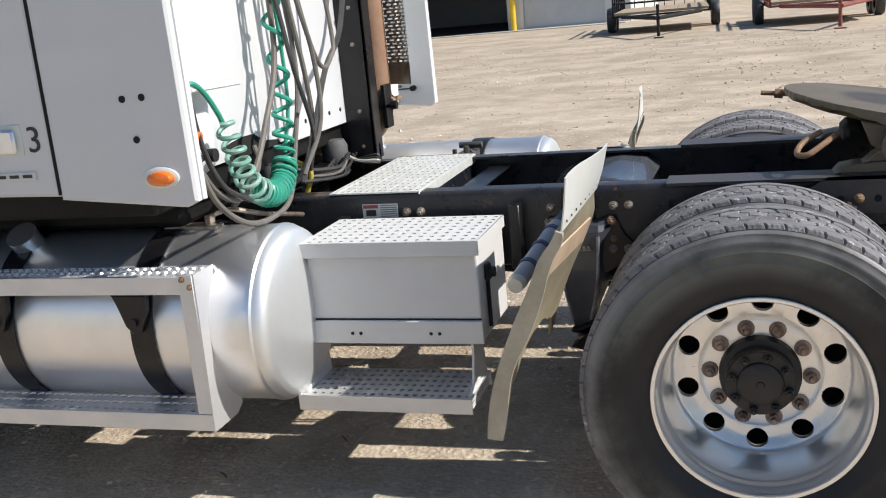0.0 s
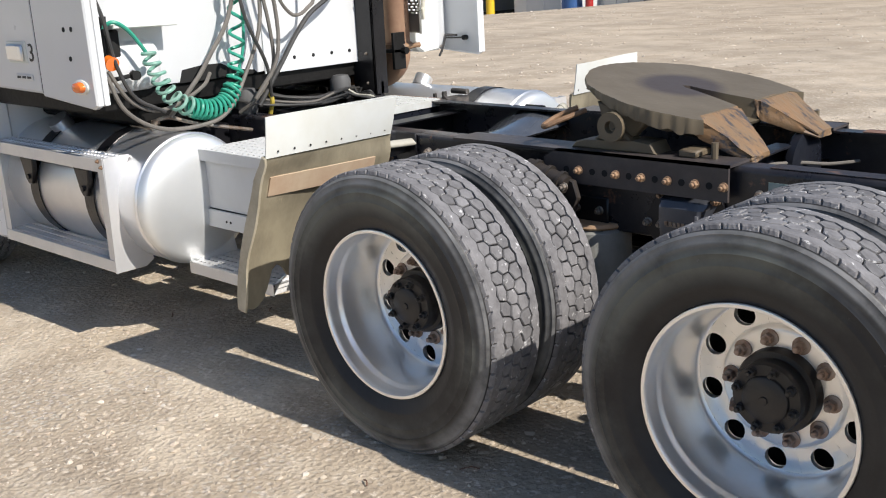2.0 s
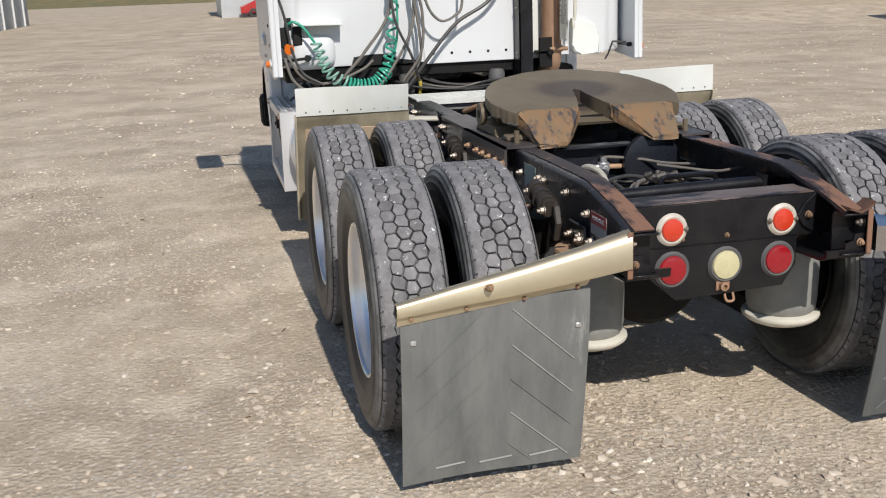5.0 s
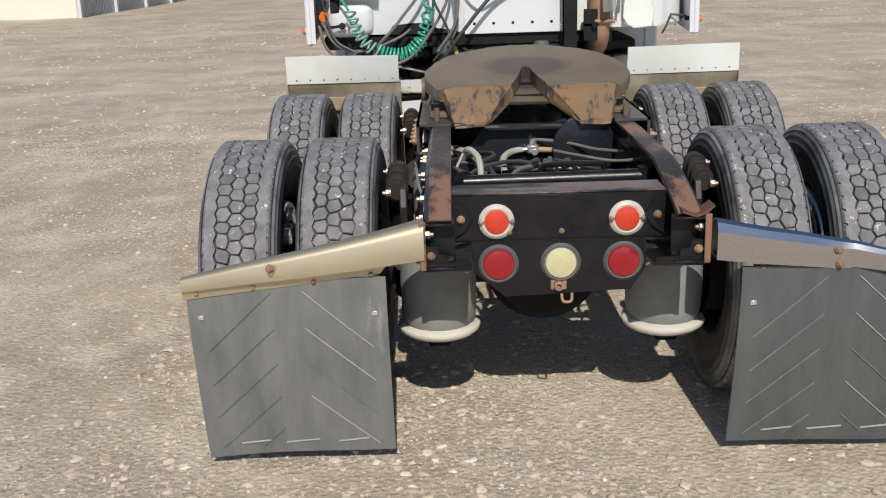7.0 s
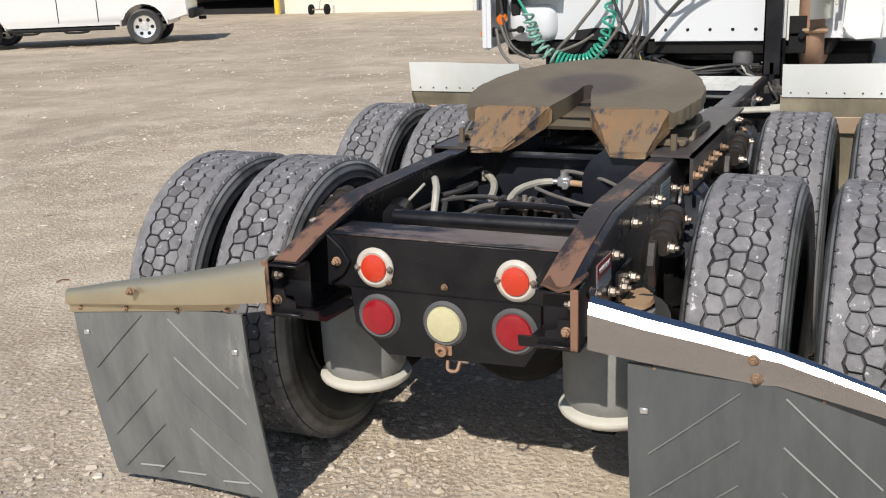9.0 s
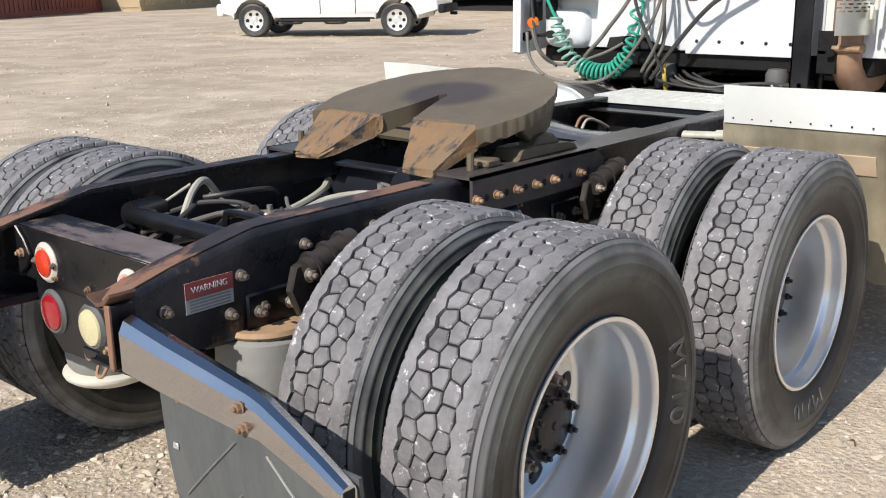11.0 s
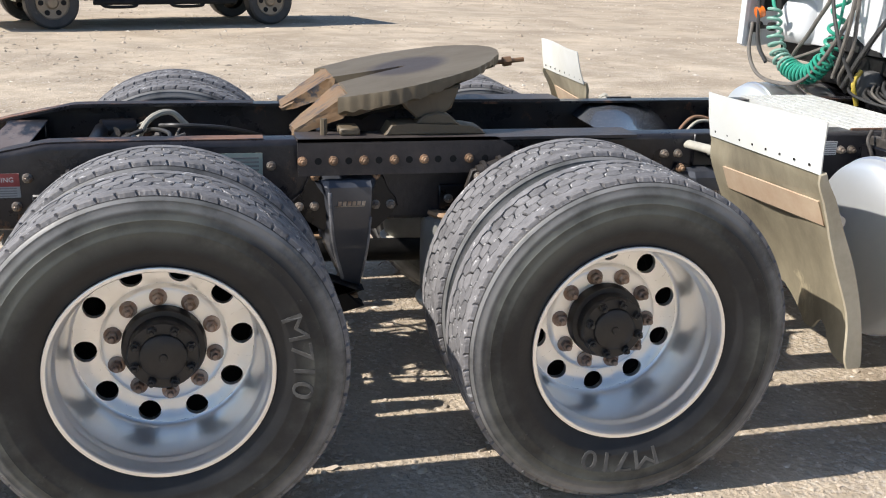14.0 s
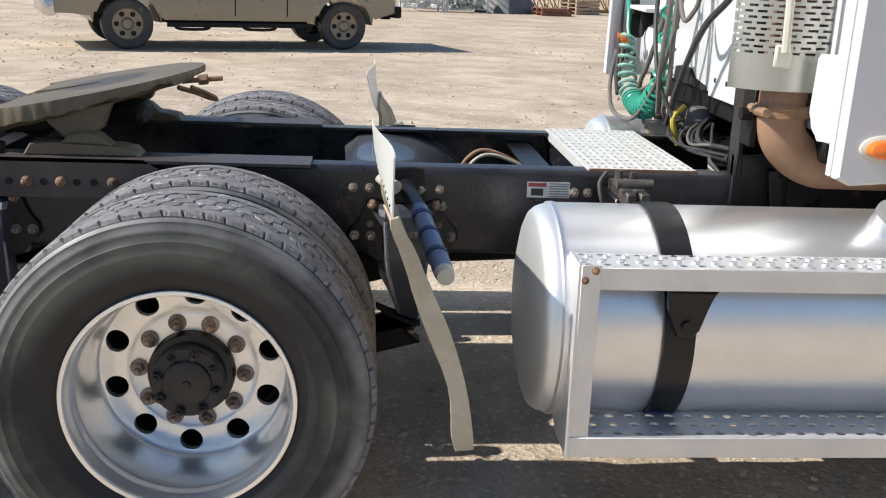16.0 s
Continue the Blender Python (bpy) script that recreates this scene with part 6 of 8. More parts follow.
def tool_box():
    b = Shape()
    b.box(-2.125, -1.525, -0.868, -0.50, 0.552, 0.858, 0.008, seg=2)
    box = part("step_box", b, BOXW, truck, "grey-white steel battery box with steps", 20)
    lid = plate_holes(-2.13, -1.515, -0.885, -0.52, 16, 8, 0.010, 0.896, 0.902, 1.0)
    cover = part("lid", lid, BOXW, box, "perforated tread lid")
    for x0, x1, y1, z0 in ((-2.133, -1.512, -0.884, 0.852), (-2.137, -2.132, -0.52, 0.862), (-1.516, -1.511, -0.52, 0.862)):
        part("lid_lip", Shape().box(x0, x1, -0.889, y1, z0, 0.902, 0.001), BOXW, cover)
    # dark sheet added under the lid to paint shade into its holes
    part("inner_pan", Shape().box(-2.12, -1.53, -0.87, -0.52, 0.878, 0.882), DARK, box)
    part("rail_band", Shape().box(-2.13, -1.52, -0.882, -0.868, 0.548, 0.628, 0.003), BOXW, box)
    part("gap_seam", Shape().box(-2.124, -1.526, -0.8705, -0.868, 0.629, 0.634), HOLE, box)
    st = plate_holes(-2.160, -1.556, -0.975, -0.72, 20, 6, 0.009, 0.389, 0.395, 1.0)
    st.box(-2.165, -1.551, -0.98, -0.975, 0.342, 0.395, 0.001)
    st.box(-2.165, -1.551, -0.72, -0.715, 0.342, 0.395, 0.001)
    part("lower_step", st, STEPM, box, "perforated lower step")
    # added dark sheet, standing in for shade below the step's holes
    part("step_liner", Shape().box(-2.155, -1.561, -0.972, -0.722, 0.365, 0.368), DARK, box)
    for x in (-2.165, -1.565):
        a = Shape()
        a.prism([(-0.975, 0.345), (-0.955, 0.39), (-0.90, 0.42), (-0.872, 0.50), (-0.868, 0.60), (-0.80, 0.60), (-0.74, 0.47), (-0.72, 0.345)], x - 0.004 + (0.02 if x < -2 else -0.0), x + 0.004 + (0.02 if x < -2 else 0.0), "x")
        part("step_bracket", a, BOXW, box)
    l = Shape()
    l.box(-1.525, -1.505, -0.80, -0.765, 0.74, 0.80, 0.006)
    l.rod((-1.505, -0.783, 0.77), (-1.49, -0.783, 0.77), 0.018, 12)
    l.box(-1.523, -1.512, -0.79, -0.775, 0.58, 0.74, 0.002)
    part("latch", l, HOLE, box, "black rubber latch")
    part("latch", Shape().box(-2.145, -2.125, -0.80, -0.765, 0.74, 0.80, 0.006), HOLE, box, "black rubber latch")
    for x in (-1.98, -1.95, -1.70, -1.67):
        part("bolt_hole", Shape().rod((x, -0.8815, 0.585), (x, -0.884, 0.585), 0.006, 8), HOLE, box)
    part("mount_bracket", Shape().box(-1.50, -1.46, -0.50, -0.44, 0.70, 0.93, 0.004), BLACK, box, "black mounting bracket")
    part("mount_bracket", Shape().box(-2.16, -2.12, -0.50, -0.44, 0.70, 0.90, 0.004), BLACK, box, "black mounting bracket")


tool_box()


# -- fuel tanks with straps and steps --
def fuel_tank(sgn, x_rear, x_front, straps, step0, step1, lip):
    yc, zc, r = sgn * 0.90, 0.672, 0.30
    s = Shape()
    s.lathe([(0.295, x_rear - 0.072), (0.302, x_rear - 0.078), (0.303, x_rear - 0.09), (r, x_rear - 0.10), (r, x_front + 0.10), (0.284, x_front + 0.05), (0.2, x_front + 0.01), (0, x_front)], (0, yc, zc), "x", 72)
    tank = part("fuel_tank", s, ALU, truck, "round mill-finish aluminium fuel tank")
    ec = Shape()
    ec.lathe([(0, x_rear), (0.10, x_rear - 0.003), (0.20, x_rear - 0.013), (0.26, x_rear - 0.027), (0.278, x_rear - 0.035), (0.288, x_rear - 0.047), (0.294, x_rear - 0.062), (0.295, x_rear - 0.075)], (0, yc, zc), "x", 72)
    part("end_cap", ec, ALUE, tank, "dull dished tank end")
    for x in straps:
        b = Shape()
        b.lathe([(r + 0.001, -0.042), (r + 0.007, -0.042), (r + 0.007, 0.042), (r + 0.001, 0.042)], (x, yc, zc), "x", 56, closed=True)
        strap = part("strap", b, BLACK, tank, "black steel tank strap with rubber liner")
        k = Shape()
        k.box(x - 0.035, x + 0.035, yc - 0.06 - 0.10 * (sgn < 0), yc + 0.06 + 0.10 * (sgn > 0), zc - r - 0.03, zc - r + 0.015, 0.004)
        k.box(x - 0.04, x + 0.04, min(sgn * 1.04, sgn * 1.10), max(sgn * 1.04, sgn * 1.10), 0.385, 0.47, 0.004)
        part("lower_bracket", k, NAVY, strap, "navy blue lower bracket")
        m = Shape()
        m.prism([(x - 0.085, 0.826), (x + 0.045, 0.826), (x + 0.040, 0.77), (x + 0.01, 0.70), (x - 0.02, 0.695), (x - 0.045, 0.72), (x - 0.06, 0.79)], sgn * 1.195, sgn * 1.222, bevel=0.004)
        m.box(x - 0.085, x + 0.045, min(sgn * 1.13, sgn * 1.222), max(sgn * 1.13, sgn * 1.222), 0.824, 0.834, 0.002)
        m.rod((x - 0.01, sgn * 1.222, 0.735), (x - 0.01, sgn * 1.232, 0.735), 0.014, 10)
        part("step_arm", m, BLACK, strap)
        c = Shape()
        c.box(x - 0.05, x + 0.05, min(sgn * 0.43, sgn * 0.62), max(sgn * 0.43, sgn * 0.62), 0.72, 0.93, 0.006)
        c.rod((x - 0.02, sgn * 0.60, 0.90), (x - 0.02, sgn * 0.66, 0.955), 0.012, 8)
        part("frame_bracket", c, BLACK, strap)
    c = Shape()
    c.rod((x_rear - 1.0, yc + sgn * 0.10, zc + r - 0.03), (x_rear - 1.0, yc + sgn * 0.14, zc + r + 0.025), 0.055, 24)
    part("filler_cap", c, ALU, tank, "round aluminium filler cap")
    if sgn > 0:
        for x in straps:
            q = Shape()
            q.box(x + 0.006, x + 0.036, 0.455, 0.70, 0.915, 0.962, 0.004)
            q.box(x - 0.036, x - 0.006, 0.455, 0.70, 0.915, 0.962, 0.004)
            q.rod((x - 0.05, 0.66, 0.985), (x + 0.06, 0.66, 0.985), 0.015, 10)
            q.rod((x + 0.02, 0.52, 0.93), (x + 0.02, 0.52, 1.0), 0.014, 8)
            q.rod((x - 0.03, 0.50, 0.93), (x - 0.03, 0.50, 0.99), 0.011, 6)
            q.tube([(x + 0.05, 0.48, 0.985), (x + 0.075, 0.50, 0.95), (x + 0.07, 0.53, 0.90), (x + 0.05, 0.50, 0.87)], 0.007)
            part("strap_clamp", q, BOLTD, tank, "dark greasy strap clamp with bolts")
    else:
        q = Shape()
        q.box(x_rear - 0.50, x_rear - 0.30, yc - 0.03, yc + 0.03, zc + r - 0.004, zc + r + 0.012, 0.003)
        q.rod((x_rear - 0.46, yc, zc + r + 0.01), (x_rear - 0.46, yc, zc + r + 0.05), 0.016, 10)
        q.rod((x_rear - 0.34, yc + 0.01, zc + r + 0.01), (x_rear - 0.34, yc + 0.01, zc + r + 0.04), 0.02, 6)
        q.tube([(x_rear - 0.34, yc, zc + r + 0.035), (x_rear - 0.28, yc + 0.05, zc + r + 0.05), (x_rear - 0.22, yc + 0.16, zc + r + 0.01), (x_rear - 0.2, -0.45, zc + r - 0.06)], 0.009)
        part("tank_fitting", q, BOLT, tank, "tank sender fitting with a short pipe")
    # two treads in an open frame
    steps = part("tank_step", plate_holes(min(step0, step1), max(step0, step1), min(sgn * 1.10, sgn * 1.235), max(sgn * 1.10, sgn * 1.235), 36, 3, 0.0085, 0.886, 0.892, 1.3).box(min(step0, step1), max(step0, step1), min(sgn * 1.236, sgn * 1.241), max(sgn * 1.236, sgn * 1.241), 0.834, 0.892, 0.001), STEPM, tank, "white aluminium two-step ladder with punched treads")
    low = plate_holes(min(step0, step1), max(step0, step1), min(sgn * 1.09, sgn * 1.245), max(sgn * 1.09, sgn * 1.245), 32, 3, 0.011, 0.428, 0.434, 1.3)
    low.box(min(step0, step1), max(step0, step1), min(sgn * 1.246, sgn * 1.251), max(sgn * 1.246, sgn * 1.251), 0.378, 0.434, 0.001)
    part("lower_tread", low, STEPM, steps)
    teeth = Shape()
    n_t = 36
    for i in range(n_t):
        for j in range(2):
            xa = min(step0, step1) + (i + 0.5 * j + 0.25) * abs(step1 - step0) / n_t
            ya = sgn * (1.145 + 0.045 * j)
            teeth.lathe([(0.011, 0.0), (0.008, 0.005), (0.005, 0.006), (0.004, 0.001)], (xa, ya, 0.892), "z", 6)
    tagged(part("tread_teeth", teeth, STEPM, steps), kind="stuff")
    x0 = max(step0, step1)
    for x, d in ((x0, 1), (min(step0, step1), -1)):
        e = Shape()
        inner = [(1.115, 0.90), (1.14, 0.84), (1.135, 0.70), (1.12, 0.58), (1.10, 0.49), (1.06, 0.43)]
        e.prism([(sgn * 1.243, 0.90)] + [(sgn * a, b) for a, b in inner] + [(sgn * 1.06, 0.40), (sgn * 1.10, 0.376), (sgn * 1.253, 0.376)], x, x + d * 0.006, "x")
        e.box(min(x, x - d * 0.05), max(x, x - d * 0.05), min(sgn * 1.242, sgn * 1.247), max(sgn * 1.242, sgn * 1.247), 0.376, 0.90, 0.001)
        end = part("end_panel", e, STEPM, steps, "white pressed end panel")
        bolts(end, [(x - d * 0.01, sgn * 1.247, 0.86), (x - d * 0.035, sgn * 1.247, 0.885)], SMALL_ME, rz=0 if sgn > 0 else 180)
    return tank


fuel_tank(-1, -2.115, -3.75, (-2.58, -3.12, -3.55), -2.34, -3.42, 0)
fuel_tank(1, -1.56, -3.6, (-1.94, -2.9), -1.66, -3.42, 0)

def fender_arm(sgn, near, far, paint, label):
    """The tube that carries a quarter fender, wrapped in clamp bands, with a cream plug in its open end."""
    near, far = Vector(near), Vector(far)
    arm = part("fender_arm", Shape().rod(far, near, 0.027, 20), paint, truck, label)
    for f in (0.12, 0.42, 0.74):
        part("band", Shape().rod(far.lerp(near, f), far.lerp(near, f + 0.05), 0.0305, 20), NAVY, arm, "dark blue clamp band")
    part("end_plug", Shape().rod(near, near + (near - far).normalized() * 0.03, 0.0265, 16, 0.023), PISTON, arm, "cream end plug")
    root = Vector((far.x + 0.03, sgn * 0.445, far.z + 0.02))
    part("arm_root", Shape().rod(root, far, 0.026, 16).box(root.x - 0.06, root.x + 0.06, min(root.y, root.y - sgn * 0.012), max(root.y, root.y - sgn * 0.012), root.z - 0.06, root.z + 0.06, 0.004), BLACK, arm, "black tube bolted to the rail")


fender_arm(1, (-1.328, 1.125, 0.838), (-1.283, 0.70, 0.898), BLUE, "blue painted fender tube with clamp bands")
fender_arm(-1, (-1.335, -1.12, 0.832), (-1.29, -0.70, 0.898), BLUEL, "pale blue-grey fender tube with clamp bands")


# -- cab --
def cab():
    body = Shape()
    # side shell with rounded rear corners, swept upwards
    out = []
    for i in range(9):
        a = math.radians(90 * i / 8)
        out.append((-2.62 + 0.17 * math.sin(a), -1.03 - 0.17 * math.cos(a)))
    out = [(-3.72, -1.22), *[(x, y - 0.02) for x, y in out]]
    full = out + [(x, -y) for x, y in out[::-1]]
    body.prism(full, 1.17, 2.95, "z", bevel=0.02)
    c = part("cab", body, WHITE, truck, "white day cab with flat rear wall")
    hole = Shape()
    hole.prism([(-0.74, 1.166), (-0.72, 1.225), (-0.60, 1.238), (-0.50, 1.236), (-0.42, 1.20), (-0.30, 1.185), (-0.28, 1.166)], -2.4525, -2.4495, "x")
    part("hose_opening", hole, HOLE, c)
    low = Shape()
    low.box(-3.7, -2.47, -1.18, 0.74, 1.075, 1.165, 0.01)
    low.box(-3.7, -2.52, -0.95, -0.47, 0.985, 1.074, 0.02)
    low.box(-3.7, -2.75, 0.47, 0.95, 0.985, 1.074, 0.02)
    part("cab_floor", low, DARK, c, "dark underside of the cab")
    pan = Shape()
    pan.prism([(-0.24, 1.155), (0.44, 1.155), (0.44, 2.9), (-0.24, 2.9)], -2.4485, -2.440, "x", bevel=0.002)
    rp = part("rear_panel", pan, WHITE, c, "white rear wall panel with a row of bolt holes")
    for i in range(5):
        part("bolt_hole", Shape().rod((-2.4405, -0.176 + 0.128 * i, 1.221), (-2.438, -0.176 + 0.128 * i, 1.221), 0.010, 10), HOLE, rp)
    v = Shape()
    v.box(-2.448, -2.43, 0.50, 0.60, 1.155, 2.9, 0.006)
    part("rear_post", v, WHITE_IN, c)
    sh = Shape()
    sh.prism([(-1.12, 1.462), (-0.80, 1.456), (-0.80, 1.440), (-1.12, 1.446)], -2.45, -2.315, "x", bevel=0.004)
    part("shelf", sh, WHITE_IN, c, "small white shelf on the rear wall")
    lamp = Shape()
    lamp.lathe([(0.06, 0.0), (0.06, 0.02), (0.045, 0.035), (0, 0.04)], (-2.452, -0.62, 1.83), "x", 24)
    part("work_lamp", lamp, PISTON, c, "round work lamp with yellowed lens")
    for sgn in (-1, 1):
        e = Shape()
        y0, y1 = sgn * 1.235, sgn * 1.272
        e.prism([(-2.262, 1.135), (-2.30, 1.118), (-2.74, 1.155), (-2.74, 3.0), (-2.29, 3.0)], y0, y1, bevel=0.008)
        e.prism([(-2.262, 1.135), (-2.285, 1.13), (-2.31, 3.0), (-2.285, 3.0)], sgn * 1.21, y0)
        ext = part("side_extender", e, WHITE, c, "white fairing panel behind the door")
        if sgn < 0:
            for x, z in ((-2.463, 1.454), (-2.396, 1.456), (-2.435, 1.331)):
                part("bolt_hole", Shape().rod((x, sgn * 1.2715, z), (x, sgn * 1.2745, z), 0.011, 12), HOLE, ext)
        lens = Shape()
        lens.lathe([(0.034, 0.0), (0.034, 0.012), (0.028, 0.028), (0.012, 0.036), (0, 0.037)], (0, 0, 0), "y", 24)
        bez = Shape()
        bez.lathe([(0.046, 0.0), (0.046, 0.008), (0.036, 0.014), (0.0, 0.014)], (0, 0, 0), "y", 24)
        mk = part("marker_lamp", bez, PISTON if sgn > 0 else WHITE_IN, ext, "oval amber side marker lamp")
        mk.matrix_world = pose(-2.37, sgn * 1.272, 1.213, 0, 0, 0 if sgn > 0 else 180) @ Matrix.Diagonal((1.35, 1, 0.72, 1))
        part("lens", lens, AMBER, mk).matrix_local = pose(-sgn * -0.004, 0.004, 0)
        # door
        d = Shape()
        d.prism([(-2.745, 1.165), (-2.755, 2.75), (-3.55, 2.75), (-3.70, 2.0), (-3.70, 1.185)], sgn * 1.236, sgn * 1.268, bevel=0.01)
        door = part("door", d, WHITE, c, "white cab door")
        g = Shape()
        g.prism([(-2.84, 1.95), (-2.85, 2.65), (-3.48, 2.65), (-3.60, 1.95)], sgn * 1.266, sgn * 1.2715)
        part("window", g, GLASS, door, "dark door window")
        hd = Shape()
        hd.box(-3.035, -2.845, min(sgn * 1.266, sgn * 1.272), max(sgn * 1.266, sgn * 1.272), 1.30, 1.40, 0.004)
        hh = part("handle_recess", hd, WHITE_IN, door)
        hb = Shape()
        hb.box(-3.02, -2.865, min(sgn * 1.272, sgn * 1.288), max(sgn * 1.272, sgn * 1.288), 1.31, 1.385, 0.008)
        hb.box(-2.905, -2.902, min(sgn * 1.288, sgn * 1.2885), max(sgn * 1.288, sgn * 1.2885), 1.315, 1.38)
        part("handle", hb, ALU, hh, "pull handle")
        pl = Shape()
        pl.box(-2.98, -2.815, min(sgn * 1.268, sgn * 1.274), max(sgn * 1.268, sgn * 1.274), 1.222, 1.25, 0.003)
        bdg = part("badge_plate", pl, BOXW, door, "small badge plate with dark bars")
        bar = Shape()
        for k in range(3):
            bar.box(-2.965 + 0.05 * k, -2.93 + 0.05 * k, min(sgn * 1.274, sgn * 1.2755), max(sgn * 1.274, sgn * 1.2755), 1.231, 1.241)
        part("print_bar", bar, LABB, bdg)
        seam = Shape()
        seam.box(-2.752, -2.741, min(sgn * 1.24, sgn * 1.2655), max(sgn * 1.24, sgn * 1.2655), 1.17, 2.75)
        part("door_seam", seam, HOLE, door)
        # mirror post at the front of the door
        mp = Shape()
        mp.box(-3.78, -3.70, min(sgn * 1.18, sgn * 1.262), max(sgn * 1.18, sgn * 1.262), 1.30, 2.6, 0.01)
        part("pillar_trim", mp, DARK, c)
    num = text_mesh("3", 0.115, LABB)
    n_ = part("numeral", num, None, c, "black numeral three on the door")
    n_.matrix_world = pose(-2.803, -1.2695, 1.345, 90, 0, 0)
    # cream covers behind the cab, cut round at one upper and one lower corner
    rb = Shape()
    arc = [(0.885 + 0.115 * math.sin(a), 1.285 + 0.115 * math.cos(a)) for a in [math.pi / 2 * k / 8 for k in range(9)]]
    foot = [(0.870 - 0.070 * math.sin(a), 1.235 - 0.070 * math.cos(a)) for a in [math.pi / 2 * k / 6 for k in range(7)]]
    rb.prism([(0.80, 1.40)] + arc + [(1.0, 1.165)] + foot, -2.60, -2.385, "x", bevel=0.012)
    part("rear_corner", rb, WHITE_IN, c, "rounded cream-white rear cover")
    rod = Shape()
    rod.tube([(-2.45, 1.225, 1.232), (-2.45, 1.135, 1.240), (-2.45, 1.122, 1.232), (-2.45, 1.095, 1.165), (-2.46, 1.073, 1.12)], 0.007, 6)
    part("fairing_strut", rod, HOSEB, c, "bent black rod behind the fairing")
    lb = Shape()
    lb.box(-2.60, -2.385, -1.15, -0.84, 1.158, 1.385, 0.07, seg=4)
    part("rear_corner", lb, WHITE, c, "rounded white rear corner")
    # bonnet and wings
    b = Shape()
    b.prism([(-3.74, 1.0), (-3.74, 1.72), (-4.4, 1.62), (-5.1, 1.46), (-5.45, 1.28), (-5.55, 1.0), (-5.55, 0.62), (-5.2, 0.62)], -0.72, 0.72, bevel=0.06)
    bon = part("bonnet", b, HOODW, truck, "white sloping bonnet with wheel arches")
    for sgn in (-1, 1):
        wing = Shape()
        sec = [(-3.70, 1.36), (-3.95, 1.365), (-4.25, 1.335), (-4.55, 1.27), (-4.85, 1.17), (-5.1, 1.05), (-5.32, 0.88), (-5.42, 0.62)]
        low_ = [(-3.70, 0.95), (-3.98, 0.95), (-4.15, 1.03), (-4.5, 1.10), (-4.85, 1.02), (-5.02, 0.86), (-5.07, 0.70), (-5.08, 0.60)]
        rows = []
        for (xa, za), (xb, zb) in zip(sec, low_):
            rows.append([wing.bm.verts.new((xa + (xb - xa) * f, sgn * y, za + (zb - za) * f)) for y, f in ((0.70, -0.05), (0.92, 0.0), (1.06, 0.07), (1.14, 0.22), (1.175, 0.5), (1.185, 1.0), (0.80, 1.0))])
        for ra, rb_ in zip(rows, rows[1:]):
            for i in range(len(ra) - 1):
                wing.bm.faces.new((ra[i], ra[i + 1], rb_[i + 1], rb_[i]))
        wing.bm.faces.new(rows[0]), wing.bm.faces.new(rows[-1][::-1])
        part("wing", wing, HOODW, bon, "white rounded wing over the front wheel", 50)
    for sgn in (-1, 1):
        k = Shape()
        k.prism([(-3.43, 1.125), (-3.42, 0.375), (-3.58, 0.36), (-3.74, 0.55), (-3.86, 0.85), (-4.02, 1.13)], sgn * 1.13, sgn * 1.232, bevel=0.015)
        k.prism([(sgn * 1.225, 0.37), (sgn * 1.225, 1.13), (sgn * 0.55, 1.09), (sgn * 0.62, 0.80), (sgn * 0.95, 0.37)], -3.47, -3.44, "x", bevel=0.006)
        part("skirt", k, HOODW, bon, "white skirt behind the front wheel")
        a = Shape()
        a.strip([(-5.03, 0.50), (-5.04, 0.78), (-4.86, 0.99), (-4.5, 1.075), (-4.12, 1.0), (-3.98, 0.90)], sgn * 0.9, sgn * 1.195, 0.03)
        part("arch_lip", a, DARK, bon, "black wheel arch lip")
        m = Shape()
        m.box(-3.95, -3.80, min(sgn * 1.5, sgn * 1.75), max(sgn * 1.5, sgn * 1.75), 1.7, 2.35, 0.03)
        m.rod((-3.85, sgn * 1.2, 1.72), (-3.87, sgn * 1.55, 1.80), 0.018)
        m.rod((-3.80, sgn * 1.2, 2.4), (-3.87, sgn * 1.55, 2.30), 0.018)
        part("mirror", m, DARK, c, "black door mirror on tubular arms")
    w = Shape()
    w.prism([(-3.73, 1.74), (-3.73, 2.72), (-3.70, 2.72), (-3.70, 1.74)], -1.08, 1.08)
    part("windscreen", w, GLASS, c, "dark windscreen")
    bp = Shape()
    bp.box(-5.75, -5.56, -1.2, 1.2, 0.40, 0.72, 0.05, seg=2)
    part("bumper", bp, DARK, truck, "black front bumper")


cab()


# -- stack, mast and pipework behind the cab --
mast = Shape()
mast.box(-2.485, -2.465, 0.395, 0.50, 0.978, 3.0, 0.003)
mast.box(-2.475, -2.31, 0.395, 0.407, 0.978, 3.0, 0.003)
mast.box(-2.325, -2.31, 0.395, 0.49, 0.978, 3.0, 0.003)
ms = part("stack_mast", mast, BLACK, truck, "black channel mast carrying the exhaust")
bolts(ms, [(-2.37, 0.395, z) for z in (1.04, 1.2, 1.5, 1.66)], SMALLW_ME, rz=180)
clip = Shape()
clip.box(-2.42, -2.29, 0.53, 0.62, 1.19, 1.21, 0.003)
clip.box(-2.31, -2.29, 0.53, 0.62, 1.10, 1.30, 0.003)
clip.rod((-2.30, 0.60, 1.20), (-2.26, 0.60, 1.20), 0.02, 8)
part("stack_clamp", clip, DARK, ms)
mast2 = Shape()
mast2.prism([(-2.50, 0.75), (-2.46, 0.75), (-2.42, 1.0), (-2.45, 1.0)], 0.46, 0.50)
mast2.box(-2.50, -2.31, 0.432, 0.46, 0.72, 1.05, 0.004)
part("mast_brace", mast2, BLACK, ms)


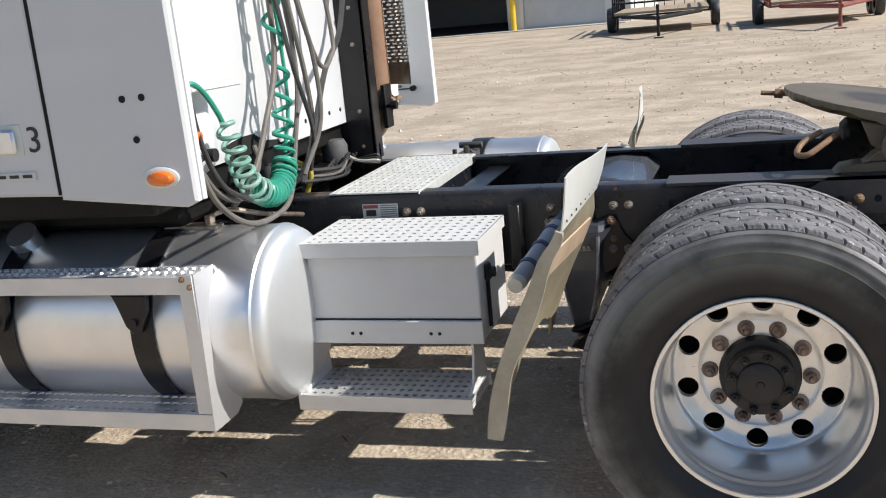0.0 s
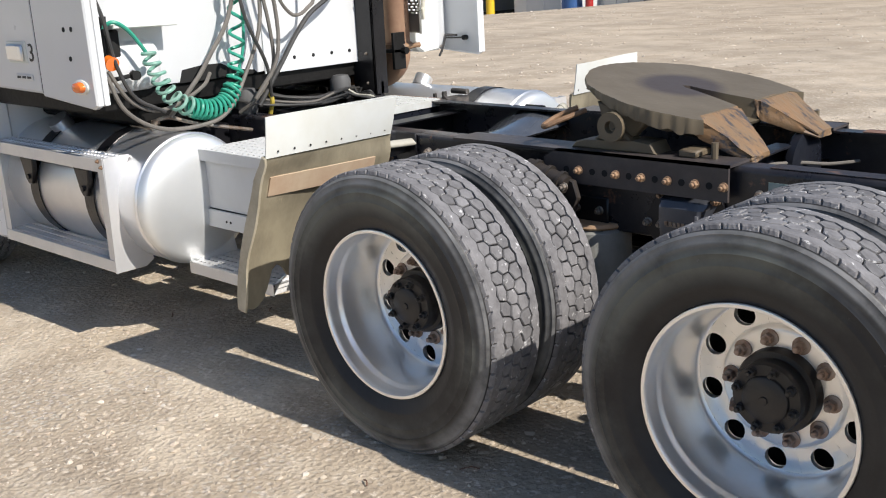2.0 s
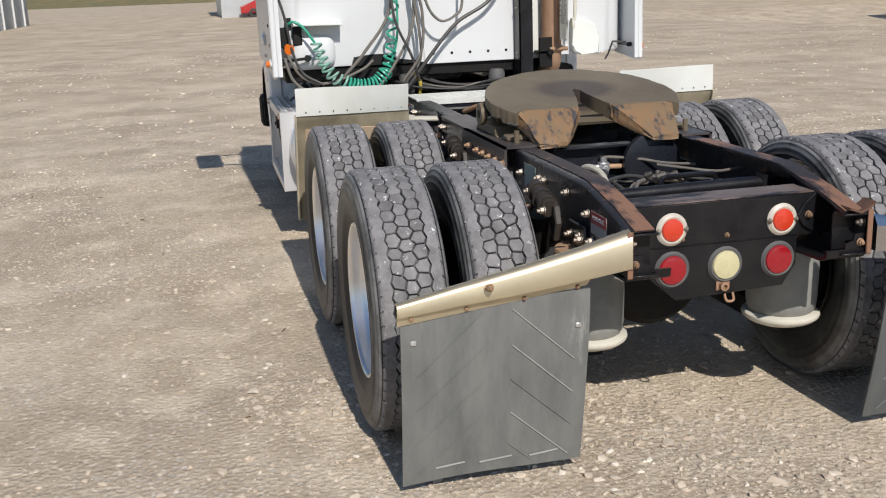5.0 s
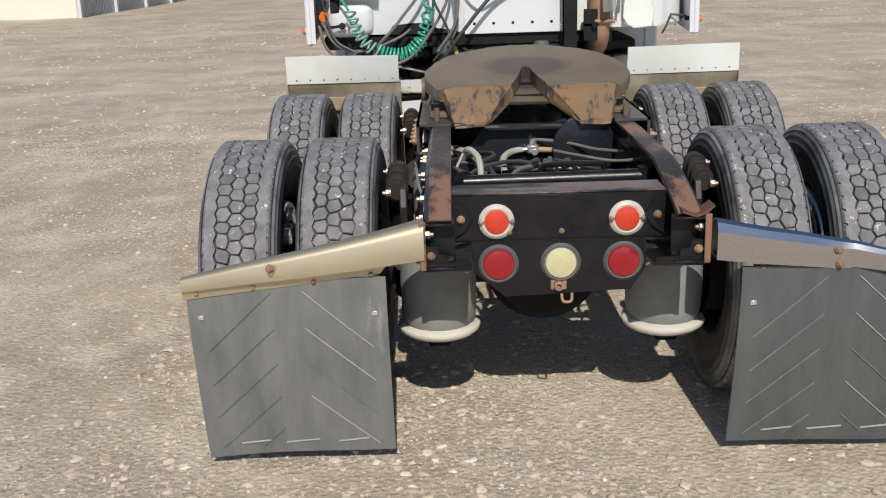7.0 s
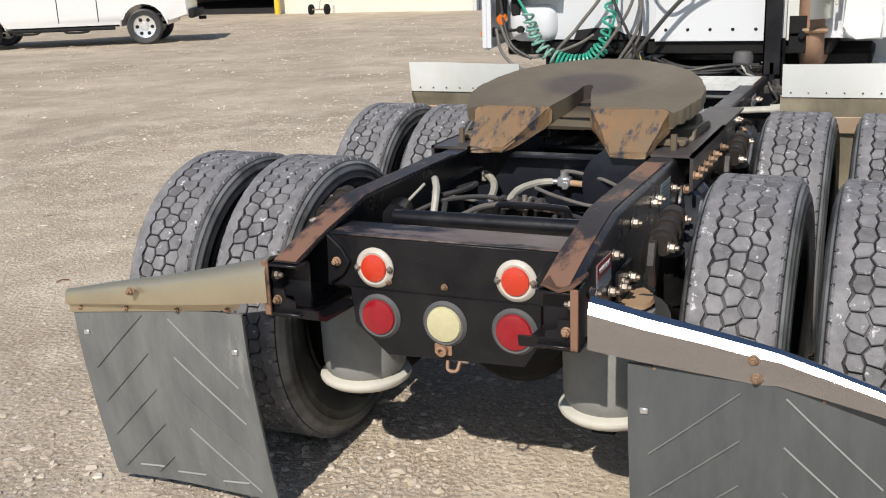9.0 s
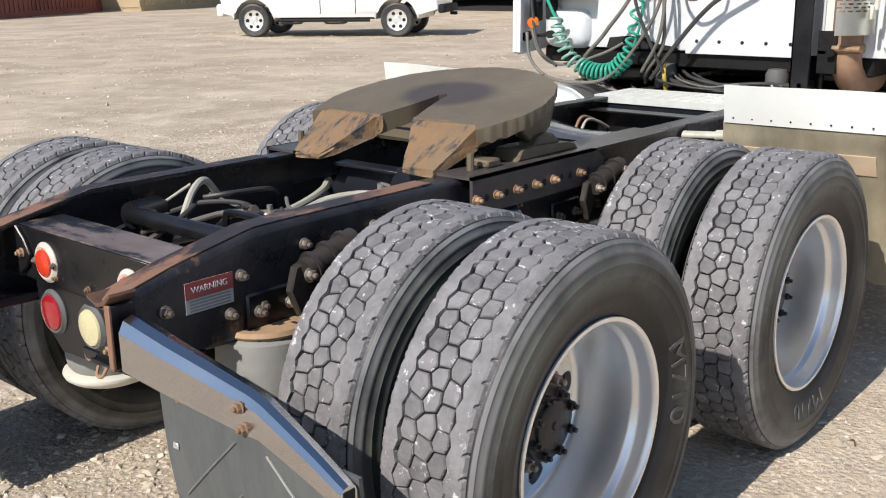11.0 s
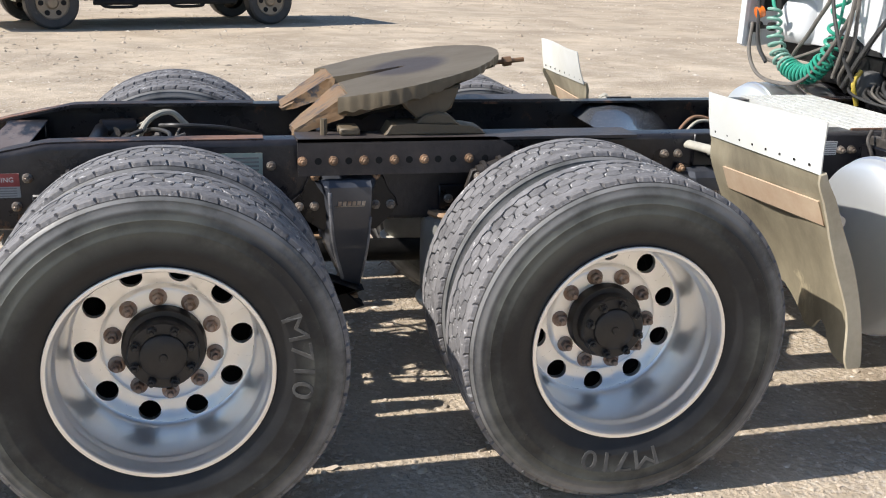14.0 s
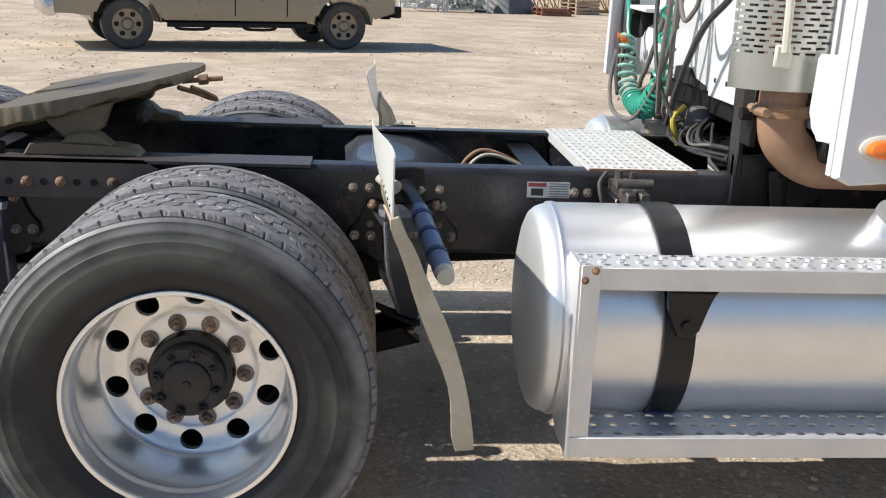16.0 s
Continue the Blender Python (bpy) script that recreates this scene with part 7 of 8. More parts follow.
def exhaust():
    cx, cy = -2.37, 0.64
    s = Shape()
    s.tube([(cx, cy, 1.9), (cx, cy, 1.32), (cx, cy, 1.20), (cx - 0.025, cy, 1.12), (cx - 0.11, cy, 1.06), (cx - 0.25, cy, 1.05), (cx - 0.8, cy, 1.05)], 0.070, 24, 8)
    s.lathe([(0.078, 0), (0.078, 0.03)], (cx, cy, 1.21), "z", 24)
    ex = part("exhaust", s, RUSTPIPE, truck, "rust-brown exhaust stack with elbow")
    c = Shape()
    c.rod((cx + 0.08, cy - 0.04, 1.22), (cx + 0.08, cy + 0.09, 1.22), 0.014, 8)
    c.lathe([(0.074, 0), (0.082, 0.002), (0.082, 0.034), (0.074, 0.036)], (cx, cy, 1.20), "z", 24)
    part("band_clamp", c, RUST, ex)
    # perforated shield: rows of slots left open between bars
    h = Shape()
    bm = h.bm
    z1 = 2.9
    ex_, ey_, hx, hy = 0.188, 0.142, -2.375, 0.605
    n, rows = 36, [(1.285, 1.39, False)]
    z = 1.39
    while z < 2.0:
        rows += [(z, z + 0.007, True), (z + 0.007, z + 0.0165, False)]
        z += 0.0165
    rows.append((z, z1, False))
    for q, (a, b, slot) in enumerate(rows):
        for i in range(n):
            if slot and (i + (q // 2) % 2) % 3 != 0:
                continue
            t0, t1 = math.pi * (i / n * 0.94 + 0.08), math.pi * ((i + 1) / n * 0.94 + 0.08)
            for rr, flip in ((0.0, False), (0.003, True)):
                vs = [bm.verts.new((hx + (ex_ - rr) * math.cos(t), hy + (ey_ - rr) * math.sin(t), w)) for t, w in ((t0, a), (t1, a), (t1, b), (t0, b))]
                bm.faces.new(vs[::-1] if flip else vs)
    bmesh.ops.remove_doubles(bm, verts=bm.verts, dist=1e-5)
    sh = part("heat_shield", h, SHIELD, ex, "slotted satin steel heat shield")
    st = Shape()
    st.tube([(hx + 0.085, hy + 0.185, 1.75), (hx + 0.08, hy + 0.182, 1.5), (hx + 0.075, hy + 0.178, 1.40)], 0.012)
    st.box(hx + 0.05, hx + 0.10, hy + 0.155, hy + 0.172, 1.355, 1.42, 0.005)
    part("drain_tube", st, PISTON, sh, "cream drain tube on a bracket")


exhaust()


# -- hoses and cables --
def hose(pts, r, m_, label="dusty hanging air or light cable", name="hose", steps=8):
    return part(name, Shape().tube(pts, r * 0.82, 8, steps), m_, truck, label)


hose([(-2.36, -1.17, 1.44), (-2.32, -1.12, 1.475), (-2.31, -1.06, 1.44), (-2.30, -1.01, 1.37), (-2.30, -0.985, 1.33)], 0.011, GREEN, "green air hose", "air_hose")
coil = coil_points([(-2.30, -0.985, 1.34), (-2.29, -0.955, 1.25), (-2.29, -0.92, 1.17), (-2.29, -0.86, 1.10), (-2.295, -0.78, 1.065)], lambda f: 0.030 + 0.012 * f, 8)
part("coiled_hose", Shape().tube(coil, 0.0085, 7, 1, False), GREENW, truck, "faded green coiled air hose")
coil = coil_points([(-2.295, -0.79, 1.065), (-2.30, -0.70, 1.045), (-2.31, -0.60, 1.06), (-2.32, -0.53, 1.13)], 0.042, 11)
part("coiled_hose", Shape().tube(coil, 0.0085, 7, 1, False), GREEN, truck, "bright green coiled air hose")
coil = coil_points([(-2.32, -0.53, 1.12), (-2.33, -0.50, 1.22), (-2.33, -0.47, 1.42), (-2.34, -0.45, 1.75), (-2.35, -0.43, 2.1)], 0.034, 10)
part("coiled_hose", Shape().tube(coil, 0.0085, 7, 1, False), GREEN, truck, "stretched green coiled air hose")
hose([(-2.33, -0.50, 1.16), (-2.32, -0.44, 1.4), (-2.34, -0.44, 2.0)], 0.009, GREEN, "straight green air hose", "air_hose")
hose([(-2.36, -0.45, 2.1), (-2.33, -0.48, 1.55), (-2.32, -0.66, 1.27), (-2.32, -0.80, 1.12), (-2.38, -0.85, 1.03)], 0.013, HOSE)
hose([(-2.36, -0.40, 2.1), (-2.34, -0.33, 1.7), (-2.32, -0.34, 1.42), (-2.30, -0.47, 1.18), (-2.27, -0.62, 1.02), (-2.25, -0.80, 0.985), (-2.25, -1.0, 1.005), (-2.27, -1.14, 1.10), (-2.30, -1.19, 1.25)], 0.012, HOSE)
hose([(-2.35, -0.36, 2.1), (-2.32, -0.34, 1.7), (-2.30, -0.30, 1.4), (-2.30, -0.30, 1.2), (-2.32, -0.40, 1.06), (-2.4, -0.45, 0.99)], 0.012, HOSE)
hose([(-2.36, -0.30, 2.1), (-2.30, -0.26, 1.62), (-2.29, -0.17, 1.45), (-2.29, -0.06, 1.47), (-2.30, 0.0, 1.58), (-2.36, 0.0, 2.1)], 0.011, HOSE)
hose([(-2.37, 0.42, 1.9), (-2.35, 0.22, 1.58), (-2.33, -0.04, 1.42), (-2.32, -0.24, 1.20), (-2.33, -0.38, 1.02)], 0.015, HOSEB)
hose([(-2.36, -0.48, 2.1), (-2.30, -0.48, 1.7), (-2.27, -0.46, 1.45), (-2.27, -0.36, 1.22), (-2.33, -0.30, 1.05)], 0.011, HOSEB)
hose([(-2.36, -0.25, 2.1), (-2.30, -0.32, 1.75), (-2.27, -0.28, 1.5), (-2.26, -0.30, 1.25), (-2.3, -0.42, 1.06)], 0.012, HOSE)
hose([(-2.32, -1.17, 1.27), (-2.30, -1.10, 1.14), (-2.29, -0.99, 1.08), (-2.31, -0.85, 1.09), (-2.35, -0.68, 1.15), (-2.40, -0.6, 1.20)], 0.011, HOSE)
hose([(-2.35, -1.22, 1.7), (-2.31, -1.17, 1.5), (-2.30, -1.14, 1.3), (-2.28, -1.08, 1.15), (-2.26, -0.95, 1.07)], 0.011, HOSEB)
hose([(-2.38, -0.33, 1.10), (-2.33, -0.30, 1.05), (-2.36, -0.30, 0.95)], 0.014, YHOSE, "yellow cable")
for k in range(9):
    rg = random.Random(40 + k)
    y, z = -0.44 + 0.03 * k, 0.985 + rg.uniform(0.0, 0.03)
    w = rg.uniform(-0.06, 0.06)
    hose([(-2.46, y, z + 0.05), (-2.38 + w, y + 0.10, z + 0.02), (-2.33 + w, y + 0.28, z), (-2.36 + w, y + 0.46, z + rg.uniform(-0.01, 0.03)), (-2.45, y + 0.62, z + 0.01)], 0.006 + 0.006 * rg.random(), HOSE if k == 4 else HOSEB, "dark cable lying across the frame")
for k in range(4):
    hose([(-2.40, 0.22 + 0.05 * k, 1.02), (-2.34 - 0.02 * k, 0.27 + 0.03 * k, 0.99), (-2.28, 0.32, 0.975 + 0.012 * k), (-2.30, 0.38, 0.965)], 0.008, PALEHOSE if k == 1 else HOSEB, "cable drooping beside the mast")
gl = Shape()
gl.box(-2.41, -2.34, -1.208, -1.15, 1.31, 1.44, 0.01)
gl.rod((-2.34, -1.225, 1.222), (-2.34, -1.02, 1.242), 0.010, 10)
gl.rod((-2.34, -1.21, 1.222), (-2.31, -1.21, 1.222), 0.026, 14)
gl.rod((-2.34, -1.04, 1.240), (-2.31, -1.04, 1.240), 0.022, 12)
gl.box(-2.43, -2.38, -1.12, -1.06, 1.32, 1.44, 0.008)
gl.rod((-2.36, -1.15, 1.42), (-2.36, -1.15, 1.50), 0.022, 12)
gh = part("gladhand", gl, HOLE, truck, "black gladhand coupling on the fairing")
part("seal", Shape().rod((-2.33, -1.155, 1.31), (-2.30, -1.155, 1.30), 0.032, 16), AMBER, gh, "orange rubber seal")
part("seal", Shape().rod((-2.36, -1.236, 1.235), (-2.36, -1.215, 1.235), 0.018, 12), HOLE, gh)
hose([(-2.755, 1.222, 1.15), (-2.74, 1.222, 1.20), (-2.68, 1.222, 1.214), (-2.5, 1.222, 1.216), (-2.39, 1.222, 1.219)], 0.006, HOSEB, "black stay rod on the fairing")
part("rod_knob", Shape().rod((-2.38, 1.235, 1.219), (-2.38, 1.205, 1.219), 0.015, 12), HOLE, truck, "black rod end knob")
# gearbox and clutter under the cab's rear
cl = Shape()
cl.box(-3.0, -2.5, -0.30, 0.30, 0.60, 1.0, 0.05, seg=2)
cl.rod((-2.5, 0, 0.75), (-2.38, 0, 0.74), 0.12, 20)
part("gearbox", cl, DARK, truck, "dark gearbox under the cab")
for y in (-0.36, 0.27):
    part("cab_air_bag", Shape().lathe([(0, 0.97), (0.05, 0.97), (0.058, 1.0), (0.058, 1.07), (0.045, 1.095), (0, 1.1)], (-2.46, y, 0.0), "z", 20), GASKET, truck, "small rubber cab mount")
cross = Shape()
cross.box(-2.52, -2.44, -0.42, 0.42, 0.97, 1.0, 0.004)
cross.box(-2.50, -2.44, -0.36, 0.40, 0.93, 0.968, 0.004)
part("cab_mount_beam", cross, BLACK, truck)
hose([(-1.85, -0.30, 0.76), (-1.74, -0.31, 0.85), (-1.60, -0.32, 0.905), (-1.52, -0.31, 0.87), (-1.46, -0.30, 0.76)], 0.009, RUSTPIPE, "reddish air line loop")
hose([(-1.87, -0.28, 0.76), (-1.76, -0.29, 0.84), (-1.62, -0.30, 0.89), (-1.54, -0.29, 0.86), (-1.49, -0.28, 0.76)], 0.009, PALEHOSE, "pale air line loop")
arch2 = Shape()
arch2.strip([(-1.46, 0.74), (-1.41, 0.84), (-1.33, 0.91), (-1.22, 0.95), (-1.10, 0.962), (-1.0, 0.945), (-0.95, 0.90)], -0.41, 0.41, 0.014, 12, lambda a, b: -0.10 * math.sin(math.pi * b) * (1 - a) - 0.02 * math.sin(math.pi * b))
for v_ in arch2.bm.verts:
    v_.co.x -= 0.09
part("curved_crossmember", arch2, SADDLE, truck, "curved glossy grey-black crossmember")


# -- labels on the rails --
LABGREY = mat("faded_grey_print", (0.22, 0.22, 0.22), 0.6)


def label_plate(x, z, w, h, sgn, mat_, name, label):
    y = sgn * (RAIL_OUT + 0.0015)
    return part(name, Shape().box(x - w / 2, x + w / 2, min(y, y + sgn * 0.0012), max(y, y + sgn * 0.0012), z - h / 2, z + h / 2), mat_, rails[sgn], label)


def print_bars(lab, x, z, w, h, n, sgn):
    y = sgn * (RAIL_OUT + 0.003)
    s = Shape()
    for i in range(n):
        q = z + h / 2 - h * (i + 0.5) / n
        s.box(x - w / 2, x + w / 2, min(y, y + sgn * 0.0006), max(y, y + sgn * 0.0006), q - h / n * 0.25, q + h / n * 0.2)
    part("print_bar", s, LABGREY, lab)


for sgn in (-1, 1):
    lw = label_plate(1.172, 0.845, 0.14, 0.078, sgn, LABF, "warning_label", "faded grey and red warning label")
    y = sgn * (RAIL_OUT + 0.0028)
    part("header", Shape().box(1.102, 1.242, min(y, y + sgn * 0.001), max(y, y + sgn * 0.001), 0.842, 0.884), LABR, lw)
    print_bars(lw, 1.172, 0.824, 0.12, 0.032, 4, sgn)
    tx = text_mesh("WARNING", 0.022, LABW, 0.0005)
    t_ = part("lettering", tx, None, lw)
    t_.matrix_world = pose(1.172, sgn * (RAIL_OUT + 0.0045), 0.863, 90, 0, 180 if sgn > 0 else 0)
    xl = -1.715 if sgn > 0 else -2.005
    ls = label_plate(xl, 0.912, 0.14, 0.052, sgn, LABW, "caution_label", "small white caution label with bars")
    print_bars(ls, xl - sgn * 0.034, 0.912, 0.065, 0.05, 6, sgn)
    part("pictogram", Shape().box(xl + sgn * 0.037 - 0.02, xl + sgn * 0.037 + 0.02, min(y, y + sgn * 0.0006), max(y, y + sgn * 0.0006), 0.893, 0.916), LABB, ls)
    part("header", Shape().box(xl + sgn * 0.037 - 0.03, xl + sgn * 0.037 + 0.03, min(y, y + sgn * 0.0006), max(y, y + sgn * 0.0006), 0.922, 0.935), LABR, ls)
lg = label_plate(0.418, 0.885, 0.145, 0.10, 1, LABG, "spec_label", "faded green-white data label")
print_bars(lg, 0.418, 0.885, 0.12, 0.08, 6, 1)
lg = label_plate(0.418, 0.885, 0.145, 0.10, -1, LABG, "spec_label", "faded green-white data label")


# ---- the yard round the truck ----
def shed(name, label, x0, x1, y0, y1, h, wall, openings, face, trim=None, ribs=0.0, base=0.0):
    """A metal building with walls, roof and real door openings. face: which wall holds the openings (+-x or +-y)."""
    ob = thing(name, label, "building")
    t = 0.2
    along = "x" if face in ("+y", "-y") else "y"
    a0, a1 = (x0, x1) if along == "x" else (y0, y1)
    f = {"-y": y0, "+y": y1, "-x": x0, "+x": x1}[face]
    inward = 1 if face[0] == "-" else -1
    cuts = sorted(openings)
    edge = a0

    def put(s, p, q, z0, z1, d0=0.0, d1=t, bevel=0.0):
        lo, hi = sorted((f + inward * d0, f + inward * d1))
        if along == "x":
            s.box(p, q, lo, hi, z0, z1, bevel)
        else:
            s.box(lo, hi, p, q, z0, z1, bevel)

    for p, q, top in cuts:
        for a, b, c in ((edge, p, base - 0.4), (p, q, top)):
            w = Shape()
            put(w, a, b, c, h)
            part("front_wall", w, wall, ob)
        edge = q
    w = Shape()
    put(w, edge, a1, base - 0.4, h)
    part("front_wall", w, wall, ob)
    o = Shape()
    if along == "x":
        b = y1 if face == "-y" else y0
        o.box(x0, x1, b - 0.1, b + 0.1, base - 0.4, h)
        o.box(x0, x0 + t, y0 + t, y1 - t, base - 0.4, h)
        o.box(x1 - t, x1, y0 + t, y1 - t, base - 0.4, h)
    else:
        b = x1 if face == "-x" else x0
        o.box(b - 0.1, b + 0.1, y0, y1, 0, h)
        o.box(x0 + t, x1 - t, y0, y0 + t, 0, h)
        o.box(x0 + t, x1 - t, y1 - t, y1, 0, h)
    part("wall", o, wall, ob)
    r = Shape()
    r.box(x0 - 0.3, x1 + 0.3, y0 - 0.3, y1 + 0.3, h, h + 0.25)
    part("roof", r, CORR, ob)
    n = Shape()
    n.box(x0 + 0.4, x1 - 0.4, y0 + 0.4, y1 - 0.4, base + 0.02, base + 0.04)
    part("floor", n, INSIDE, ob)
    if ribs:
        k = Shape()
        p = a0
        while p < a1:
            if not any(c0 - 0.05 < p < c1 + 0.05 for c0, c1, _ in cuts):
                put(k, p, p + ribs * 0.35, base - 0.4, h, -0.03, 0.0)
            p += ribs
        tagged(part("siding_rib", k, wall, ob), kind="stuff")
    return ob, put


def bollard(x, y, h=1.3, r=0.11, base=0.0):
    s = Shape()
    s.lathe([(r, 0), (r, h - 0.06), (r * 0.7, h - 0.015), (0, h)], (x, y, base), "z", 20)
    return tagged(part("bollard", s, YPOST), "yellow painted steel pipe bollard", "bollard", "bollards by the sheds")


b1, put1 = shed("workshop", "pale workshop with a dark open bay and a grey roller door", -23, -5.9, 44, 60, 6, WALLG, [(-17.5, -11.6, 4.6), (-10.9, -7.0, 4.4)], "-y", ribs=0.5)
s_ = Shape()
put1(s_, -10.9, -7.0, 0, 4.4, 0.08, 0.14)
part("roller_door", s_, CORR, b1, "grey roller door, closed")
bollard(-11.25, 43.6, 4.0, 0.14)
s_ = Shape().box(-20, -5.9, 42.4, 44, 0.0, 0.04)
tagged(part("pavement", s_, CONCRETE), "pale concrete apron before the workshop", "pavement", kind="structure")

shed("repair_shed", "grey shed with open dark bays", -44.7, -32.4, 43.0, 60, 9, WALLG, [(-42.9, -35.6, 6.5)], "-y", ribs=1.2, base=-1.65)
bollard(-44.5, 42.4, 5.0, 0.25, -1.65)
bollard(-36.9, 42.4, 5.0, 0.25, -1.65)
shed("long_store", "long blue-grey shed standing in its own shade", -32.4, -24.5, 47.0, 58, 7, CORR, [(-29.5, -27.5, 2.0)], "-y", ribs=0.8, base=-1.2)
shed("pale_store", "cream metal store far across the yard", -92, -58.0, 51.0, 66, 8, WALLC, [(-78, -75, 3.5)], "-y", base=-0.7)
tagged(part("drum", Shape().lathe([(0, 0), (0.55, 0), (0.57, 0.6), (0.55, 1.2), (0.6, 1.8), (0, 1.85)], (-31.0, 42.2, -1.5), "z", 18), BARREL), "dark blue drum against the shed wall", "barrel")
tagged(part("hydrant_post", Shape().rod((-29.9, 42.2, -1.6), (-29.8, 42.2, 2.2), 0.22, 10).rod((-29.8, 42.2, 2.2), (-29.8, 42.2, 2.7), 0.3, 10, 0.12), REDCAR), "dark red standpipe by the shed wall", "post")

b3_, put3 = shed("far_shed", "cream shed with dark open bays across the yard", -90, -72, 0, 24, 7, WALLC, [(9.8, 15.4, 5.2)], "+x", ribs=0.0)
s_ = Shape()
put3(s_, 0.0, 7.0, 0, 7, -0.08, -0.02)
part("grey_siding", s_, CORR, b3_, "grey corrugated siding")
tagged(part("barrel", Shape().lathe([(0, 0), (0.3, 0), (0.31, 0.3), (0.3, 0.6), (0.31, 0.9), (0, 0.92)], (-71.2, 9.2, 0.01), "z", 18), BARREL), "blue plastic barrel by the shed door", "barrel")
for k_ in range(2):
    tagged(part("liquid_tote", Shape().box(-70.6, -69.4, 15.8 + 1.5 * k_, 17.0 + 1.5 * k_, 0.15, 1.2, 0.05).box(-70.6, -69.4, 15.8 + 1.5 * k_, 17.0 + 1.5 * k_, 0.0, 0.13, 0.02).box(-70.5, -69.5, 15.9 + 1.5 * k_, 16.9 + 1.5 * k_, 1.25, 2.3, 0.05), PKWHITE), "white stacked liquid totes beside the shed", "tote", "totes by the shed")
shed("wash_shed", "cream metal shed with a dark open bay", -52, -32.0, -38, -13.5, 6, WALLC, [(-30.0, -22.2, 5.0)], "+x", ribs=0.0)
bollard(-31.6, -21.8, 3.0)


def main_yard_fence():
    """A long grey corrugated wall with white posts, running away from the cream shed."""
    ob = thing("corrugated_wall", "grey corrugated steel lean-to wall with pale posts", "wall")
    x0, y0, x1, y1 = -31.9, -13.4, -74.0, -13.4
    s = Shape()
    n = 260
    for i in range(n):
        a, b = x0 + (x1 - x0) * i / n, x0 + (x1 - x0) * (i + 0.5) / n
        s.box(min(a, b), max(a, b), y0 - 0.05, y0 + (0.0 if i % 2 else 0.0), 0, 5)
    s.box(x1, x0, y0 - 0.08, y0 - 0.045, 0, 5)
    part("sheet", s, CORR, ob)
    for i in range(11):
        x = x0 - 4.0 * i
        part("post", Shape().box(x - 0.1, x + 0.1, y0 - 0.02, y0 + 0.12, 0, 5, 0.01), WALLG, ob)


main_yard_fence()


# pickups
def pickup(name, label, loc, rz, paint, wb=3.75, nose=1.10, bed=1.15):
    """A crew-cab pickup; its nose points along +x of its own frame, its base on the ground."""
    p = thing(name, label, "pickup truck", loc, rz)
    r = 0.40
    fx, bx = wb / 2, -wb / 2

    def arch(x):
        return [(x + 0.52 * math.cos(a), 0.42 + 0.52 * math.sin(a)) for a in [math.pi * k / 10 for k in range(11)]]

    lower = [(fx + nose, 0.55), (fx + nose + 0.03, 1.05), (fx + nose - 0.15, 1.18), (fx - 0.35, 1.27), (bx + 1.05, 1.27), (bx - bed, 1.27), (bx - bed - 0.03, 0.62), (bx - 0.54, 0.55)]
    lower += arch(bx)[::-1] + [(bx + 0.54, 0.50), (fx - 0.54, 0.50)] + arch(fx)[::-1] + [(fx + 0.54, 0.55)]
    s = Shape()
    s.prism(lower, -0.98, 0.98, bevel=0.03)
    part("body", s, paint, p)
    s = Shape()
    s.prism([(fx - 0.45, 1.26), (fx - 1.15, 1.86), (fx - 1.5, 1.93), (bx + 1.35, 1.93), (bx + 1.05, 1.26)], -0.86, 0.86, bevel=0.05)
    part("cabin", s, paint, p)
    for sg in (-1, 1):
        for a, b in ((fx - 0.85, fx - 1.75), (fx - 1.85, bx + 1.35)):
            s = Shape()
            s.prism([(a + 0.1, 1.32), (a - 0.2 if a > 0.5 else a, 1.80), (b, 1.80), (b, 1.32)], sg * 0.858, sg * 0.868)
            part("window", s, GLASS, p)
        s = Shape()
        s.rod((fx - 0.6, sg * 1.02, 0.40), (bx + 0.65, sg * 1.02, 0.40), 0.038, 10)
        for q in (fx - 1.0, fx - 2.1):
            s.tube([(q + 0.3, sg * 1.02, 0.40), (q + 0.2, sg * 1.06, 0.34), (q - 0.2, sg * 1.06, 0.34), (q - 0.3, sg * 1.02, 0.40)], 0.025)
        part("side_step", s, HOLE, p, "black tubular side step")
        s = Shape()
        s.box(fx - 1.72, fx - 1.70, min(sg * 0.978, sg * 0.984), max(sg * 0.978, sg * 0.984), 0.55, 1.25)
        s.box(bx + 1.0, bx + 1.02, min(sg * 0.978, sg * 0.984), max(sg * 0.978, sg * 0.984), 0.55, 1.25)
        part("door_seam", s, HOLE, p)
        for x in (fx, bx):
            t = Shape()
            t.lathe([(0.25, -0.11), (0.36, -0.13), (0.395, -0.11), (0.40, -0.05), (0.40, 0.05), (0.395, 0.11), (0.36, 0.13), (0.25, 0.11)], (x, sg * 0.86, r), "y", 36, closed=True)
            wh = part("wheel", t, TYRE, p)
            d = Shape()
            d.lathe([(0.255, 0.10), (0.25, 0.12), (0.235, 0.09), (0.10, 0.075), (0.07, 0.11), (0, 0.115)] if sg > 0 else [(0.255, -0.10), (0.25, -0.12), (0.235, -0.09), (0.10, -0.075), (0.07, -0.11), (0, -0.115)], (x, sg * 0.86, r), "y", 30)
            rim_ = part("rim", d, BRONZE if paint is TAN else RIM, wh)
            for k in range(6):
                a = 2 * math.pi * k / 6
                h = Shape()
                h.rod((x + 0.17 * math.cos(a), sg * 0.93, r + 0.17 * math.sin(a)), (x + 0.17 * math.cos(a), sg * 0.952, r + 0.17 * math.sin(a)), 0.042, 10)
                part("rim_opening", h, HOLE, rim_)
    s = Shape()
